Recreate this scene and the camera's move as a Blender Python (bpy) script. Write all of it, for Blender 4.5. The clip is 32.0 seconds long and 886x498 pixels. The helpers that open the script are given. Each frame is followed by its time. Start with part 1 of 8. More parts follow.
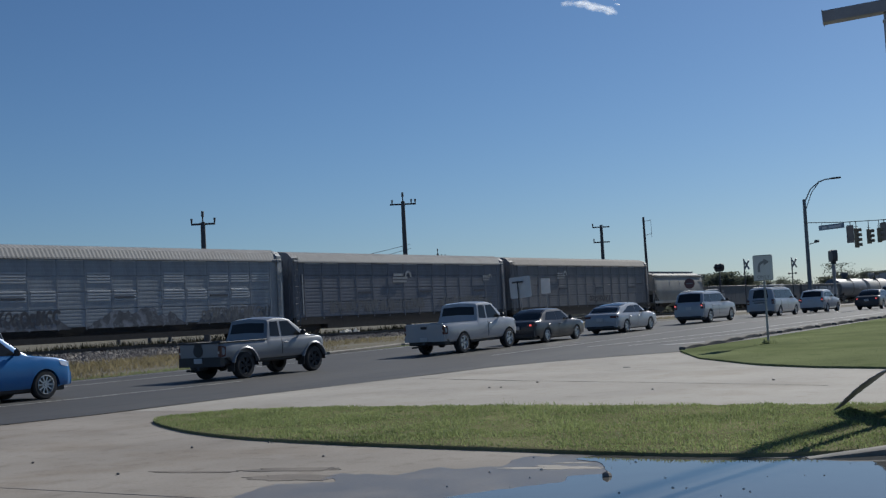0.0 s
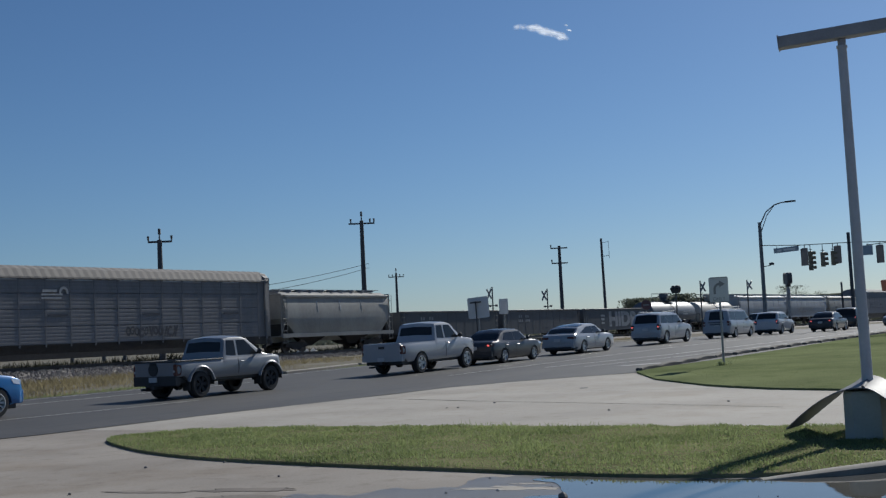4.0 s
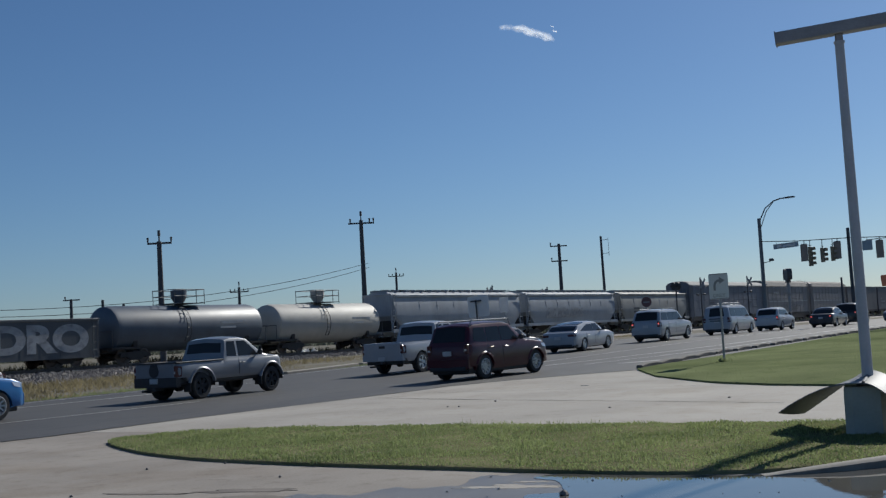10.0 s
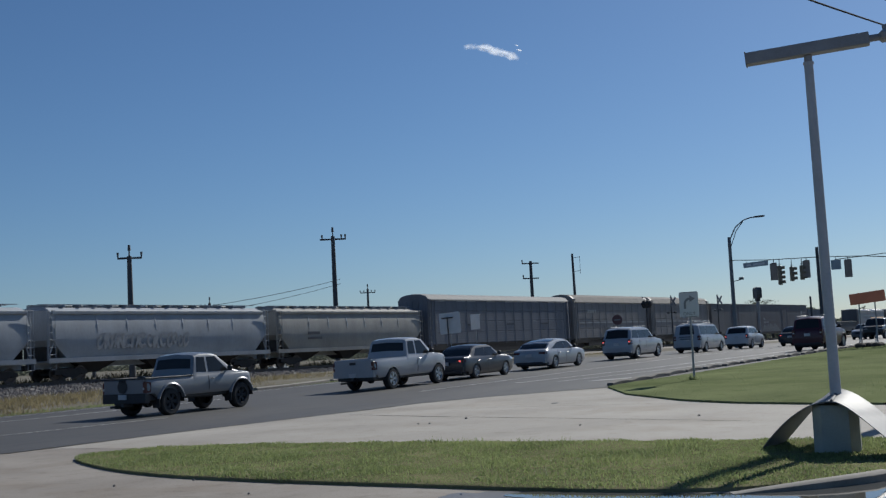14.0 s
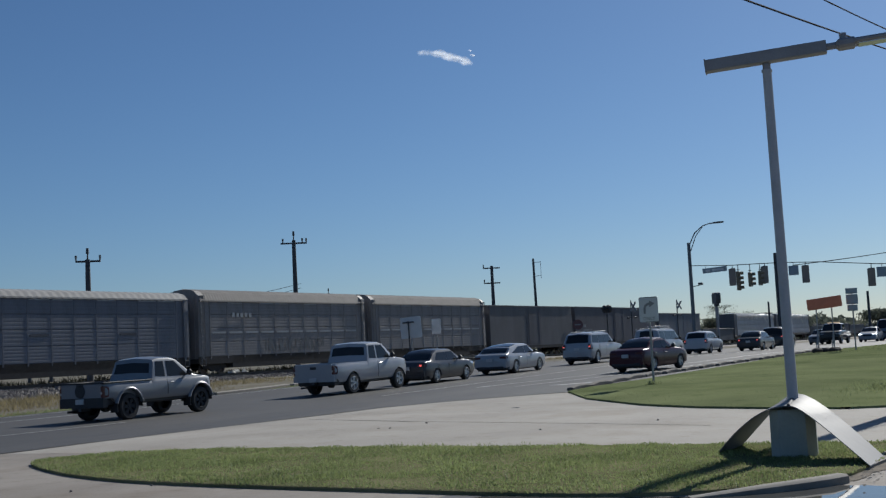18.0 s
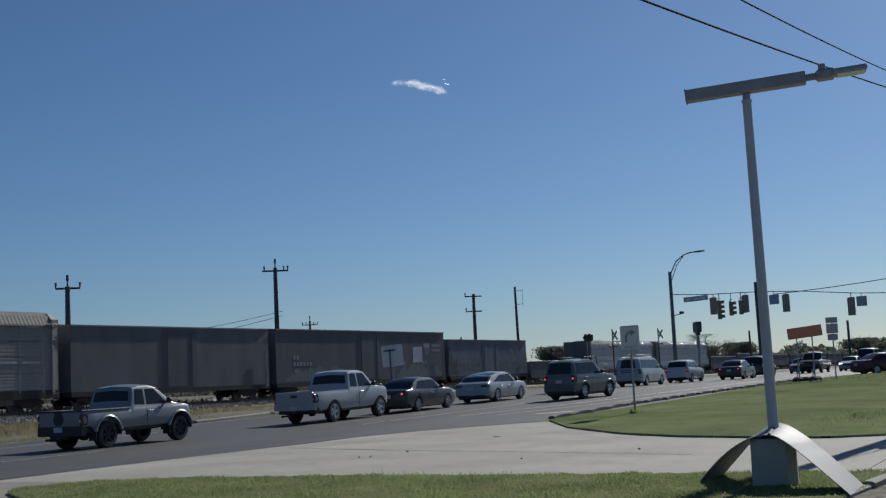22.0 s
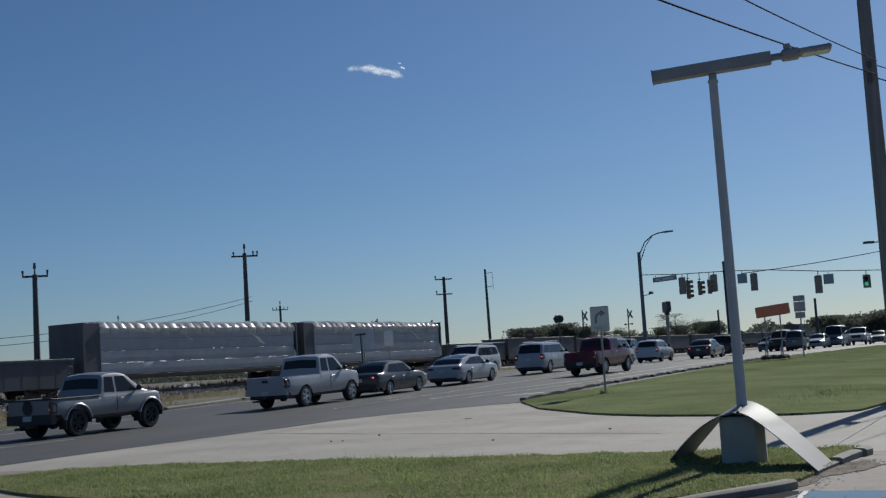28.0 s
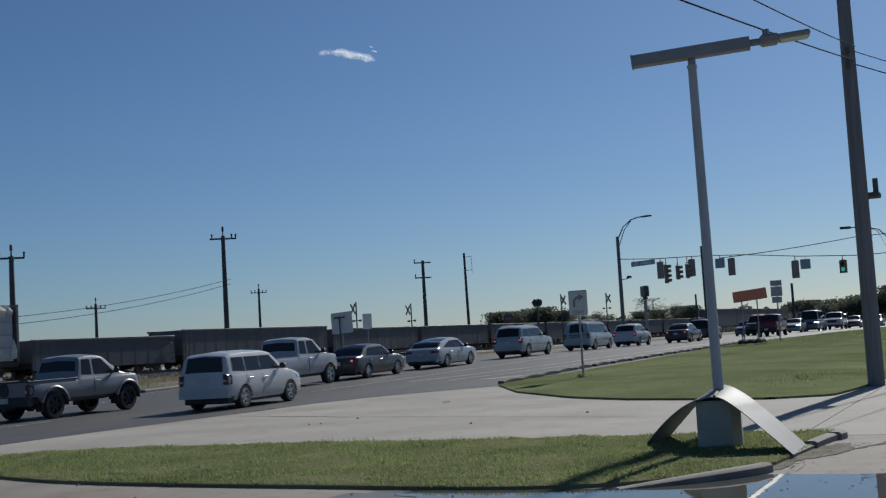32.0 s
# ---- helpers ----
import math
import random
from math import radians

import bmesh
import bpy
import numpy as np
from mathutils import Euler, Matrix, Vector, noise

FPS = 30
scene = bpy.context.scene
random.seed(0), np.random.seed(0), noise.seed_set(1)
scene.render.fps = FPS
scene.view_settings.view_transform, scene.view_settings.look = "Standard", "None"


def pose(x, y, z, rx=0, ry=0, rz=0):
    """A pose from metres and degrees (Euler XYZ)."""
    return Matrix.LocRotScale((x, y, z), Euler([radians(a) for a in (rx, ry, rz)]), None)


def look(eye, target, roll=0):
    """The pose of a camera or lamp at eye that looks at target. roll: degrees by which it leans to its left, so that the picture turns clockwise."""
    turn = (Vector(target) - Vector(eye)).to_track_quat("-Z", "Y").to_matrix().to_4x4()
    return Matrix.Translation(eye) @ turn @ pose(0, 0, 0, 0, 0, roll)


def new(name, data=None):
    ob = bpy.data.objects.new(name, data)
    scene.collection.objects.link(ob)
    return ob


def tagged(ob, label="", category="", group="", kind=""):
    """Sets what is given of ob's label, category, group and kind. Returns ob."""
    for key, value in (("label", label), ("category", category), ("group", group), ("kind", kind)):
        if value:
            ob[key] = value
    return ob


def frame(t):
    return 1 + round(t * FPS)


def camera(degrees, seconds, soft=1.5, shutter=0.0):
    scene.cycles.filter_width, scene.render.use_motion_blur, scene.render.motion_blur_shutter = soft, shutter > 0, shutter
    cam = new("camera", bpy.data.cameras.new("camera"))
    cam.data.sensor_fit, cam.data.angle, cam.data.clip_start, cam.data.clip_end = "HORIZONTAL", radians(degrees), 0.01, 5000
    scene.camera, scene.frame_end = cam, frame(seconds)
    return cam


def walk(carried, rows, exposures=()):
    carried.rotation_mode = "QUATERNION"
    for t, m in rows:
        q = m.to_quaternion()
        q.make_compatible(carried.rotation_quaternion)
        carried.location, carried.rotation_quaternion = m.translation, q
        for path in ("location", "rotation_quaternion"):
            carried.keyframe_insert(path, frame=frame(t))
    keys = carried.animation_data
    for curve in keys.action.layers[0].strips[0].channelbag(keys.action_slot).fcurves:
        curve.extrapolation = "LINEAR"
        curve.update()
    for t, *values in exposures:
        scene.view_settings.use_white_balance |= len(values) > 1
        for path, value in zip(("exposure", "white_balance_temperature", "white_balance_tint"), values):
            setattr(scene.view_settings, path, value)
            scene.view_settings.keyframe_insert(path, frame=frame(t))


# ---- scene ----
# World: X along the road and the track, Y across it, Z up. Camera stands at the origin on a forecourt.
cam = camera(40.0, 32.0, soft=1.3, shutter=0.12)
PATH = [
    (0.0, pose(-0.011, 0.017, 1.5, 93.293, 3.016, -56.422)),
    (0.5, pose(-0.011, 0.016, 1.5, 93.513, 3.246, -56.159)),
    (1.0, pose(-0.010, 0.016, 1.5, 93.724, 3.252, -56.057)),
    (1.5, pose(-0.010, 0.015, 1.5, 93.821, 3.068, -55.899)),
    (2.0, pose(-0.010, 0.015, 1.5, 93.932, 3.087, -55.831)),
    (2.5, pose(-0.009, 0.014, 1.5, 93.906, 2.998, -56.453)),
    (3.0, pose(-0.009, 0.014, 1.5, 94.647, 2.858, -57.633)),
    (3.5, pose(-0.009, 0.013, 1.5, 94.483, 2.731, -58.117)),
    (4.0, pose(-0.008, 0.013, 1.5, 94.129, 2.694, -58.402)),
    (4.5, pose(-0.008, 0.012, 1.5, 93.902, 2.908, -58.434)),
    (6.5, pose(-0.006, 0.010, 1.5, 92.280, 2.660, -57.887)),
    (7.0, pose(-0.006, 0.009, 1.5, 92.869, 2.718, -57.805)),
    (7.5, pose(-0.006, 0.009, 1.5, 93.354, 2.771, -57.743)),
    (8.0, pose(-0.005, 0.008, 1.5, 93.655, 2.799, -57.812)),
    (8.5, pose(-0.005, 0.008, 1.5, 93.844, 2.898, -57.983)),
    (9.0, pose(-0.005, 0.007, 1.5, 93.937, 2.988, -58.186)),
    (9.5, pose(-0.004, 0.007, 1.5, 94.077, 3.104, -58.368)),
    (10.0, pose(-0.004, 0.006, 1.5, 94.081, 3.209, -58.374)),
    (10.5, pose(-0.004, 0.006, 1.5, 94.142, 3.356, -57.941)),
    (11.0, pose(-0.003, 0.005, 1.5, 93.898, 3.435, -57.719)),
    (11.5, pose(-0.003, 0.005, 1.5, 93.767, 3.244, -57.943)),
    (12.0, pose(-0.003, 0.004, 1.5, 93.673, 2.806, -58.919)),
    (12.5, pose(-0.002, 0.004, 1.5, 93.805, 2.550, -59.468)),
    (13.0, pose(-0.002, 0.003, 1.5, 94.030, 2.453, -59.769)),
    (13.5, pose(-0.002, 0.003, 1.5, 94.281, 2.584, -59.719)),
    (14.0, pose(-0.001, 0.002, 1.5, 94.797, 2.940, -59.723)),
    (14.5, pose(-0.001, 0.002, 1.5, 96.898, 3.330, -60.618)),
    (15.0, pose(-0.001, 0.001, 1.5, 96.726, 3.722, -61.185)),
    (15.5, pose(-0.000, 0.001, 1.5, 95.803, 3.897, -61.551)),
    (17.5, pose(0.001, -0.002, 1.5, 94.843, 3.047, -61.353)),
    (18.0, pose(0.001, -0.002, 1.5, 94.915, 2.872, -61.557)),
    (18.5, pose(0.002, -0.003, 1.5, 94.882, 2.833, -61.737)),
    (19.0, pose(0.002, -0.003, 1.5, 95.061, 2.836, -61.826)),
    (19.5, pose(0.002, -0.004, 1.5, 95.259, 2.812, -61.996)),
    (20.0, pose(0.003, -0.004, 1.5, 95.650, 2.790, -62.083)),
    (20.5, pose(0.003, -0.005, 1.5, 95.801, 2.683, -62.076)),
    (21.0, pose(0.003, -0.005, 1.5, 96.084, 2.634, -62.144)),
    (21.5, pose(0.004, -0.006, 1.5, 96.180, 2.661, -62.290)),
    (22.0, pose(0.004, -0.006, 1.5, 96.195, 2.764, -62.426)),
    (22.5, pose(0.004, -0.007, 1.5, 96.180, 2.914, -62.597)),
    (23.0, pose(0.005, -0.007, 1.5, 96.157, 2.994, -62.615)),
    (23.5, pose(0.005, -0.008, 1.5, 96.150, 3.160, -62.559)),
    (24.0, pose(0.005, -0.008, 1.5, 96.129, 3.225, -62.638)),
    (24.5, pose(0.006, -0.009, 1.5, 96.077, 3.260, -62.690)),
    (25.0, pose(0.006, -0.009, 1.5, 95.880, 3.251, -62.843)),
    (25.5, pose(0.006, -0.010, 1.5, 95.675, 3.187, -62.969)),
    (27.5, pose(0.008, -0.012, 1.5, 95.378, 3.547, -63.476)),
    (28.0, pose(0.008, -0.013, 1.5, 95.324, 3.585, -63.768)),
    (28.5, pose(0.009, -0.013, 1.5, 95.145, 3.614, -64.105)),
    (29.0, pose(0.009, -0.014, 1.5, 94.971, 3.615, -64.206)),
    (29.5, pose(0.009, -0.014, 1.5, 94.816, 3.490, -64.421)),
    (30.0, pose(0.010, -0.015, 1.5, 94.800, 3.505, -64.626)),
    (30.5, pose(0.010, -0.015, 1.5, 94.761, 3.350, -64.653)),
    (31.0, pose(0.010, -0.016, 1.5, 94.644, 3.348, -64.649)),
    (31.5, pose(0.011, -0.016, 1.5, 94.558, 3.329, -64.641)),
    (32.0, pose(0.011, -0.017, 1.5, 94.488, 3.418, -64.772)),
]
walk(cam, PATH, exposures=[(t, e + 0.04, 5560, 7.0) for t, e in ((0.0, 0.06), (9.0, 0.05), (13.9, 0.08), (14.6, -0.12), (15.0, -0.17), (17.5, 0.0), (19.0, 0.08), (21.2, 0.08), (21.9, -0.06), (25.0, -0.13), (28.0, -0.1), (32.0, -0.12))])

# ---------------------------------------------------------------- light
SUN_AZ, SUN_EL = -4.3, 33.0
world = bpy.data.worlds.new("world")
scene.world = world
world.use_nodes = True
wn = world.node_tree
sky = wn.nodes.new("ShaderNodeTexSky")
sky.sky_type = 'NISHITA'
sky.sun_disc = False
sky.sun_elevation = radians(SUN_EL)
sky.sun_rotation = radians(90 - SUN_AZ)
sky.altitude = 1100
sky.air_density, sky.dust_density, sky.ozone_density = 1.05, 0.75, 5.0
wn.nodes["Background"].inputs[1].default_value = 0.0505
wn.links.new(sky.outputs[0], wn.nodes["Background"].inputs[0])
sun_data = bpy.data.lights.new("sun", 'SUN')
sun_data.energy, sun_data.angle, sun_data.color = 4.6, radians(0.5), (1.0, 0.87, 0.7)
sun = new("sun", sun_data)
sd = Vector((math.cos(radians(SUN_AZ)) * math.cos(radians(SUN_EL)), math.sin(radians(SUN_AZ)) * math.cos(radians(SUN_EL)), math.sin(radians(SUN_EL))))
sun.matrix_world = look(sd * 200, (0, 0, 0))
scene.view_settings.exposure = 0.0


# ---------------------------------------------------------------- materials
def M(name, base, rough=0.6, metal=0.0, var=0.12, scale=3.0, bump=0.0, fine=40.0, tint=None, coat=0.0, rand=0.0, island=False, spec=0.5, stretch=None, thin=0.0, stain=None):
    """Base colour with large and fine variation, roughness variation and relief."""
    m = bpy.data.materials.new(name)
    m.use_nodes = True
    n, l = m.node_tree.nodes, m.node_tree.links
    b = n["Principled BSDF"]
    tc = n.new("ShaderNodeTexCoord")
    src = tc.outputs["Object"]
    if stretch:
        mp = n.new("ShaderNodeMapping")
        mp.inputs["Scale"].default_value = stretch
        l.new(src, mp.inputs[0])
        src = mp.outputs[0]
    n1, n2 = n.new("ShaderNodeTexNoise"), n.new("ShaderNodeTexNoise")
    for nn, s, d in ((n1, scale, 5.0), (n2, fine, 3.0)):
        nn.inputs["Scale"].default_value, nn.inputs["Detail"].default_value = s, d
        l.new(src, nn.inputs["Vector"])
    add = n.new("ShaderNodeMath")
    add.operation = 'MULTIPLY_ADD'
    add.inputs[1].default_value = 0.45
    l.new(n2.outputs["Fac"], add.inputs[0])
    l.new(n1.outputs["Fac"], add.inputs[2])
    val = add.outputs[0]
    if rand or island:
        rnd = n.new("ShaderNodeNewGeometry" if island else "ShaderNodeObjectInfo")
        a2 = n.new("ShaderNodeMath")
        a2.operation = 'MULTIPLY_ADD'
        a2.inputs[1].default_value = rand or 0.5
        l.new(rnd.outputs["Random Per Island" if island else "Random"], a2.inputs[0])
        l.new(val, a2.inputs[2])
        val = a2.outputs[0]
    ramp = n.new("ShaderNodeMapRange")
    ramp.inputs[1].default_value, ramp.inputs[2].default_value = 0.4, 1.05 + (rand or (0.5 if island else 0))
    l.new(val, ramp.inputs[0])
    mix = n.new("ShaderNodeMix")
    mix.data_type = 'RGBA'
    dark = tuple(c * (1 - var) for c in base)
    light = tuple(min(1, c * (1 + var)) for c in (tint or base))
    mix.inputs[6].default_value = (*dark, 1)
    mix.inputs[7].default_value = (*light, 1)
    l.new(ramp.outputs[0], mix.inputs[0])
    colour = mix.outputs[2]
    for size, low, high, shade in stain or ():
        n3, rs, mul = n.new("ShaderNodeTexNoise"), n.new("ShaderNodeMapRange"), n.new("ShaderNodeMix")
        n3.inputs["Scale"].default_value, n3.inputs["Detail"].default_value, n3.inputs["Roughness"].default_value = size, 6.0, 0.62
        l.new(src, n3.inputs["Vector"])
        rs.inputs[1].default_value, rs.inputs[2].default_value = low, high
        l.new(n3.outputs["Fac"], rs.inputs[0])
        mul.data_type, mul.blend_type = 'RGBA', 'MULTIPLY'
        mul.inputs[7].default_value = (*shade, 1)
        l.new(rs.outputs[0], mul.inputs[0])
        l.new(colour, mul.inputs[6])
        colour = mul.outputs[2]
    l.new(colour, b.inputs["Base Color"])
    b.inputs["Metallic"].default_value = metal
    b.inputs["Specular IOR Level"].default_value = spec
    b.inputs["Coat Weight"].default_value = coat
    b.inputs["Coat Roughness"].default_value = 0.06
    r = n.new("ShaderNodeMapRange")
    r.inputs[3].default_value, r.inputs[4].default_value = max(0.02, rough - 0.08), min(1, rough + 0.08)
    l.new(n1.outputs["Fac"], r.inputs[0])
    l.new(r.outputs[0], b.inputs["Roughness"])
    if thin:
        tl, ms = n.new("ShaderNodeBsdfTranslucent"), n.new("ShaderNodeMixShader")
        ms.inputs[0].default_value = thin
        l.new(mix.outputs[2], tl.inputs[0])
        l.new(b.outputs[0], ms.inputs[1])
        l.new(tl.outputs[0], ms.inputs[2])
        l.new(ms.outputs[0], n["Material Output"].inputs[0])
    if bump:
        bp = n.new("ShaderNodeBump")
        bp.inputs["Strength"].default_value, bp.inputs["Distance"].default_value = min(1, bump * 5), bump
        l.new(n2.outputs["Fac"], bp.inputs["Height"])
        l.new(bp.outputs[0], b.inputs["Normal"])
    return m


def glow(name, color, strength):
    m = bpy.data.materials.new(name)
    m.use_nodes = True
    b = m.node_tree.nodes["Principled BSDF"]
    b.inputs["Base Color"].default_value = (*color, 1)
    b.inputs["Emission Color"].default_value = (*color, 1)
    b.inputs["Emission Strength"].default_value = strength
    b.inputs["Roughness"].default_value = 0.2
    return m


def paint(name, c, metal=0.0, rough=0.34, coat=0.55):
    return M(name, c, rough, metal, 0.06, 1.5, 0.0, 60, coat=coat, spec=0.4)


ASPHALT = M("asphalt", (0.07, 0.069, 0.068), 0.66, 0, 0.3, 0.5, 0.006, 60, spec=0.28, stretch=(0.18, 1.3, 1.0), stain=((3.0, 0.5, 0.68, (0.72, 0.72, 0.74)),))
CONCRETE = M("concrete", (0.305, 0.283, 0.25), 0.85, 0, 0.18, 0.35, 0.002, 30, tint=(0.34, 0.32, 0.287), spec=0.3, stain=((0.33, 0.52, 0.7, (0.86, 0.83, 0.79)), (2.6, 0.54, 0.72, (0.84, 0.82, 0.79)), (14.0, 0.58, 0.72, (0.78, 0.77, 0.75))))
OLDCONC = M("old_dirty_concrete", (0.228, 0.202, 0.174), 0.85, 0, 0.2, 0.4, 0.002, 30, tint=(0.265, 0.243, 0.217), spec=0.3, stain=((0.5, 0.5, 0.68, (0.84, 0.8, 0.75)), (2.6, 0.54, 0.7, (0.78, 0.76, 0.73)), (14.0, 0.58, 0.72, (0.76, 0.75, 0.73))))
CONC_BASE = M("joint_filler", (0.09, 0.085, 0.075), 0.95, 0, 0.2, 2)
# KERB darkened: the verge blocks' backlit, shaded side is put into the colour.
SHADEKERB = M("kerb_concrete_in_shade", (0.14, 0.132, 0.122), 0.9, 0, 0.35, 2.5, 0.006, 18)
KERB = M("kerb_concrete", (0.24, 0.225, 0.2), 0.9, 0, 0.3, 2.5, 0.004, 25)
LINE = M("road_paint", (0.44, 0.44, 0.43), 0.7, 0, 0.35, 3, 0, 30)
DIRT = M("dry_earth", (0.16, 0.14, 0.105), 0.95, 0, 0.4, 0.25, 0.01, 8, tint=(0.145, 0.138, 0.11), spec=0.1)
SOIL = M("lawn_soil", (0.15, 0.16, 0.08), 0.95, 0, 0.3, 0.6, 0.01, 25, tint=(0.2, 0.185, 0.11), spec=0.0)
TURF = M("close_mown_turf", (0.155, 0.18, 0.095), 0.95, 0, 0.16, 0.35, 0.012, 45, tint=(0.2, 0.225, 0.112), spec=0.0, stain=((0.16, 0.48, 0.66, (0.68, 0.72, 0.66)), (1.7, 0.56, 0.74, (0.74, 0.8, 0.72))))
GRIT = M("washed_grit", (0.14, 0.118, 0.09), 0.95, 0, 0.5, 3, 0.01, 25, tint=(0.2, 0.175, 0.14), spec=0.1)
GRASS = M("grass_blades", (0.145, 0.2, 0.075), 0.6, 0, 0.4, 0.7, 0, 4, tint=(0.255, 0.295, 0.125), island=True, spec=0.25, thin=0.5)
LAWN = M("far_lawn_blades", (0.18, 0.22, 0.105), 0.7, 0, 0.14, 0.3, 0, 5, tint=(0.23, 0.26, 0.13), island=True, spec=0.15, thin=0.5)
STRAW = M("dry_grass", (0.2, 0.17, 0.105), 0.8, 0, 0.35, 0.5, 0, 5, tint=(0.27, 0.235, 0.135), island=True, spec=0.1, thin=0.45)
BALLAST = M("ballast_stone", (0.2, 0.185, 0.175), 0.9, 0, 0.5, 0.5, 0.02, 9, island=True)
RAIL = M("rail_steel", (0.12, 0.1, 0.09), 0.45, 0.7, 0.3, 3)
TIE = M("sleeper_wood", (0.07, 0.055, 0.045), 0.9, 0, 0.3, 4)
POLEWOOD = M("pole_wood", (0.072, 0.08, 0.092), 0.9, 0, 0.3, 2, 0.004, 20, stretch=(6, 6, 0.4))
BIGPOLE = M("weathered_pole_wood", (0.168, 0.174, 0.184), 0.9, 0, 0.3, 2, 0.004, 20, stretch=(6, 6, 0.4))
WIRE = M("cable_black", (0.02, 0.02, 0.022), 0.95, 0, 0.2, 3, spec=0.03)
GALV = M("galvanised_steel", (0.3, 0.31, 0.325), 0.55, 0.3, 0.15, 4)
DKMETAL = M("dark_metal", (0.085, 0.088, 0.095), 0.6, 0.2, 0.25, 4)
WHITEPOLE = M("white_painted_steel", (0.43, 0.45, 0.48), 0.6, 0, 0.14, 3, 0, 30)
MAST = M("mast_dull_zinc", (0.15, 0.17, 0.19), 0.6, 0.1, 0.2, 3)
FIXT = M("fixture_grey_paint", (0.27, 0.275, 0.29), 0.55, 0.1, 0.2, 3)
SHEET = M("bent_sheet_metal", (0.2, 0.205, 0.218), 0.6, 0.0, 0.12, 1.5, 0.002, 6, spec=0.22)
BOXGREEN = M("utility_box_paint", (0.36, 0.39, 0.37), 0.55, 0.1, 0.18, 3, 0, 30)
SIGNWHITE = M("sign_white", (0.6, 0.61, 0.61), 0.45, 0, 0.06, 2)
SIGNBACK = M("sign_aluminium_back", (0.66, 0.67, 0.68), 0.5, 0.0, 0.08, 2)
SIGNBLACK = M("sign_black", (0.04, 0.04, 0.042), 0.6, 0, 0.1, 2)
ORANGE = M("orange_sign_sheeting", (0.72, 0.23, 0.13), 0.5, 0, 0.1, 2)
BLUESIGN = M("blue_grey_sign", (0.28, 0.35, 0.42), 0.5, 0, 0.1, 2)
SIGNALYEL = M("signal_housing_dull_yellow", (0.2, 0.165, 0.11), 0.55, 0, 0.15, 3)
# Blue-grey lightened: backlight and haze are put into the sign's colour.
GREENSIGN = M("street_sign_haze_lightened", (0.31, 0.37, 0.42), 0.5, 0, 0.1, 2)
SANDBAG = M("sandbag_cloth", (0.05, 0.046, 0.042), 0.95, 0, 0.3, 6)
LAMP_RED = glow("signal_red_light", (1.0, 0.05, 0.03), 0.5)
LAMP_GRN = glow("signal_green_light", (0.12, 0.75, 0.52), 0.3)
BRAKE = glow("brake_light_lit", (1.0, 0.12, 0.1), 0.9)
AMBER = glow("indicator_lit", (1.0, 0.65, 0.35), 0.35)
HEADLIT = glow("headlight_lit", (1.0, 0.95, 0.85), 4.0)
TYRE = M("tyre_rubber", (0.034, 0.034, 0.036), 0.85, 0, 0.2, 8)
RIMALLOY = M("alloy_rim", (0.5, 0.51, 0.52), 0.35, 0.6, 0.08, 6)
TRIM = M("black_plastic_trim", (0.034, 0.034, 0.037), 0.6, 0, 0.15, 6)
CHROME = M("dull_chrome", (0.36, 0.365, 0.38), 0.3, 0.5, 0.05, 4)
TAIL = M("red_tail_lens", (0.07, 0.008, 0.008), 0.3, 0, 0.1, 6, coat=0.15)
SCRUB = M("scrub_leaves", (0.04, 0.043, 0.03), 0.9, 0, 0.35, 0.4, 0, 3, tint=(0.06, 0.058, 0.04), island=True, spec=0.0)
HEADLENS = M("clear_headlight_lens", (0.55, 0.57, 0.6), 0.1, 0.3, 0.1, 6, coat=0.8)
PLATE = M("number_plate", (0.5, 0.5, 0.5), 0.5, 0, 0.06, 6)
GLASS = M("tinted_glass", (0.022, 0.024, 0.027), 0.06, 0, 0.1, 3, spec=0.26)
LEAF = M("foliage", (0.135, 0.15, 0.118), 0.75, 0, 0.3, 0.3, 0, 3, tint=(0.155, 0.168, 0.125), island=True, spec=0.05, thin=0.4)
BARK = M("bark", (0.09, 0.075, 0.06), 0.95, 0, 0.3, 3)


def water_mat(name="shallow_water", rough=0.03):
    m = bpy.data.materials.new(name)
    m.use_nodes = True
    n, l = m.node_tree.nodes, m.node_tree.links
    b = n["Principled BSDF"]
    b.inputs["Base Color"].default_value = (0.11, 0.108, 0.1, 1)
    b.inputs["Roughness"].default_value = rough
    b.inputs["IOR"].default_value = 1.33
    b.inputs["Specular IOR Level"].default_value = 0.5
    tc, nz, bp = n.new("ShaderNodeTexCoord"), n.new("ShaderNodeTexNoise"), n.new("ShaderNodeBump")
    nz.inputs["Scale"].default_value = 2.5
    bp.inputs["Distance"].default_value, bp.inputs["Strength"].default_value = 0.004, 0.25
    l.new(tc.outputs["Object"], nz.inputs["Vector"])
    l.new(nz.outputs["Fac"], bp.inputs["Height"])
    l.new(bp.outputs[0], b.inputs["Normal"])
    return m


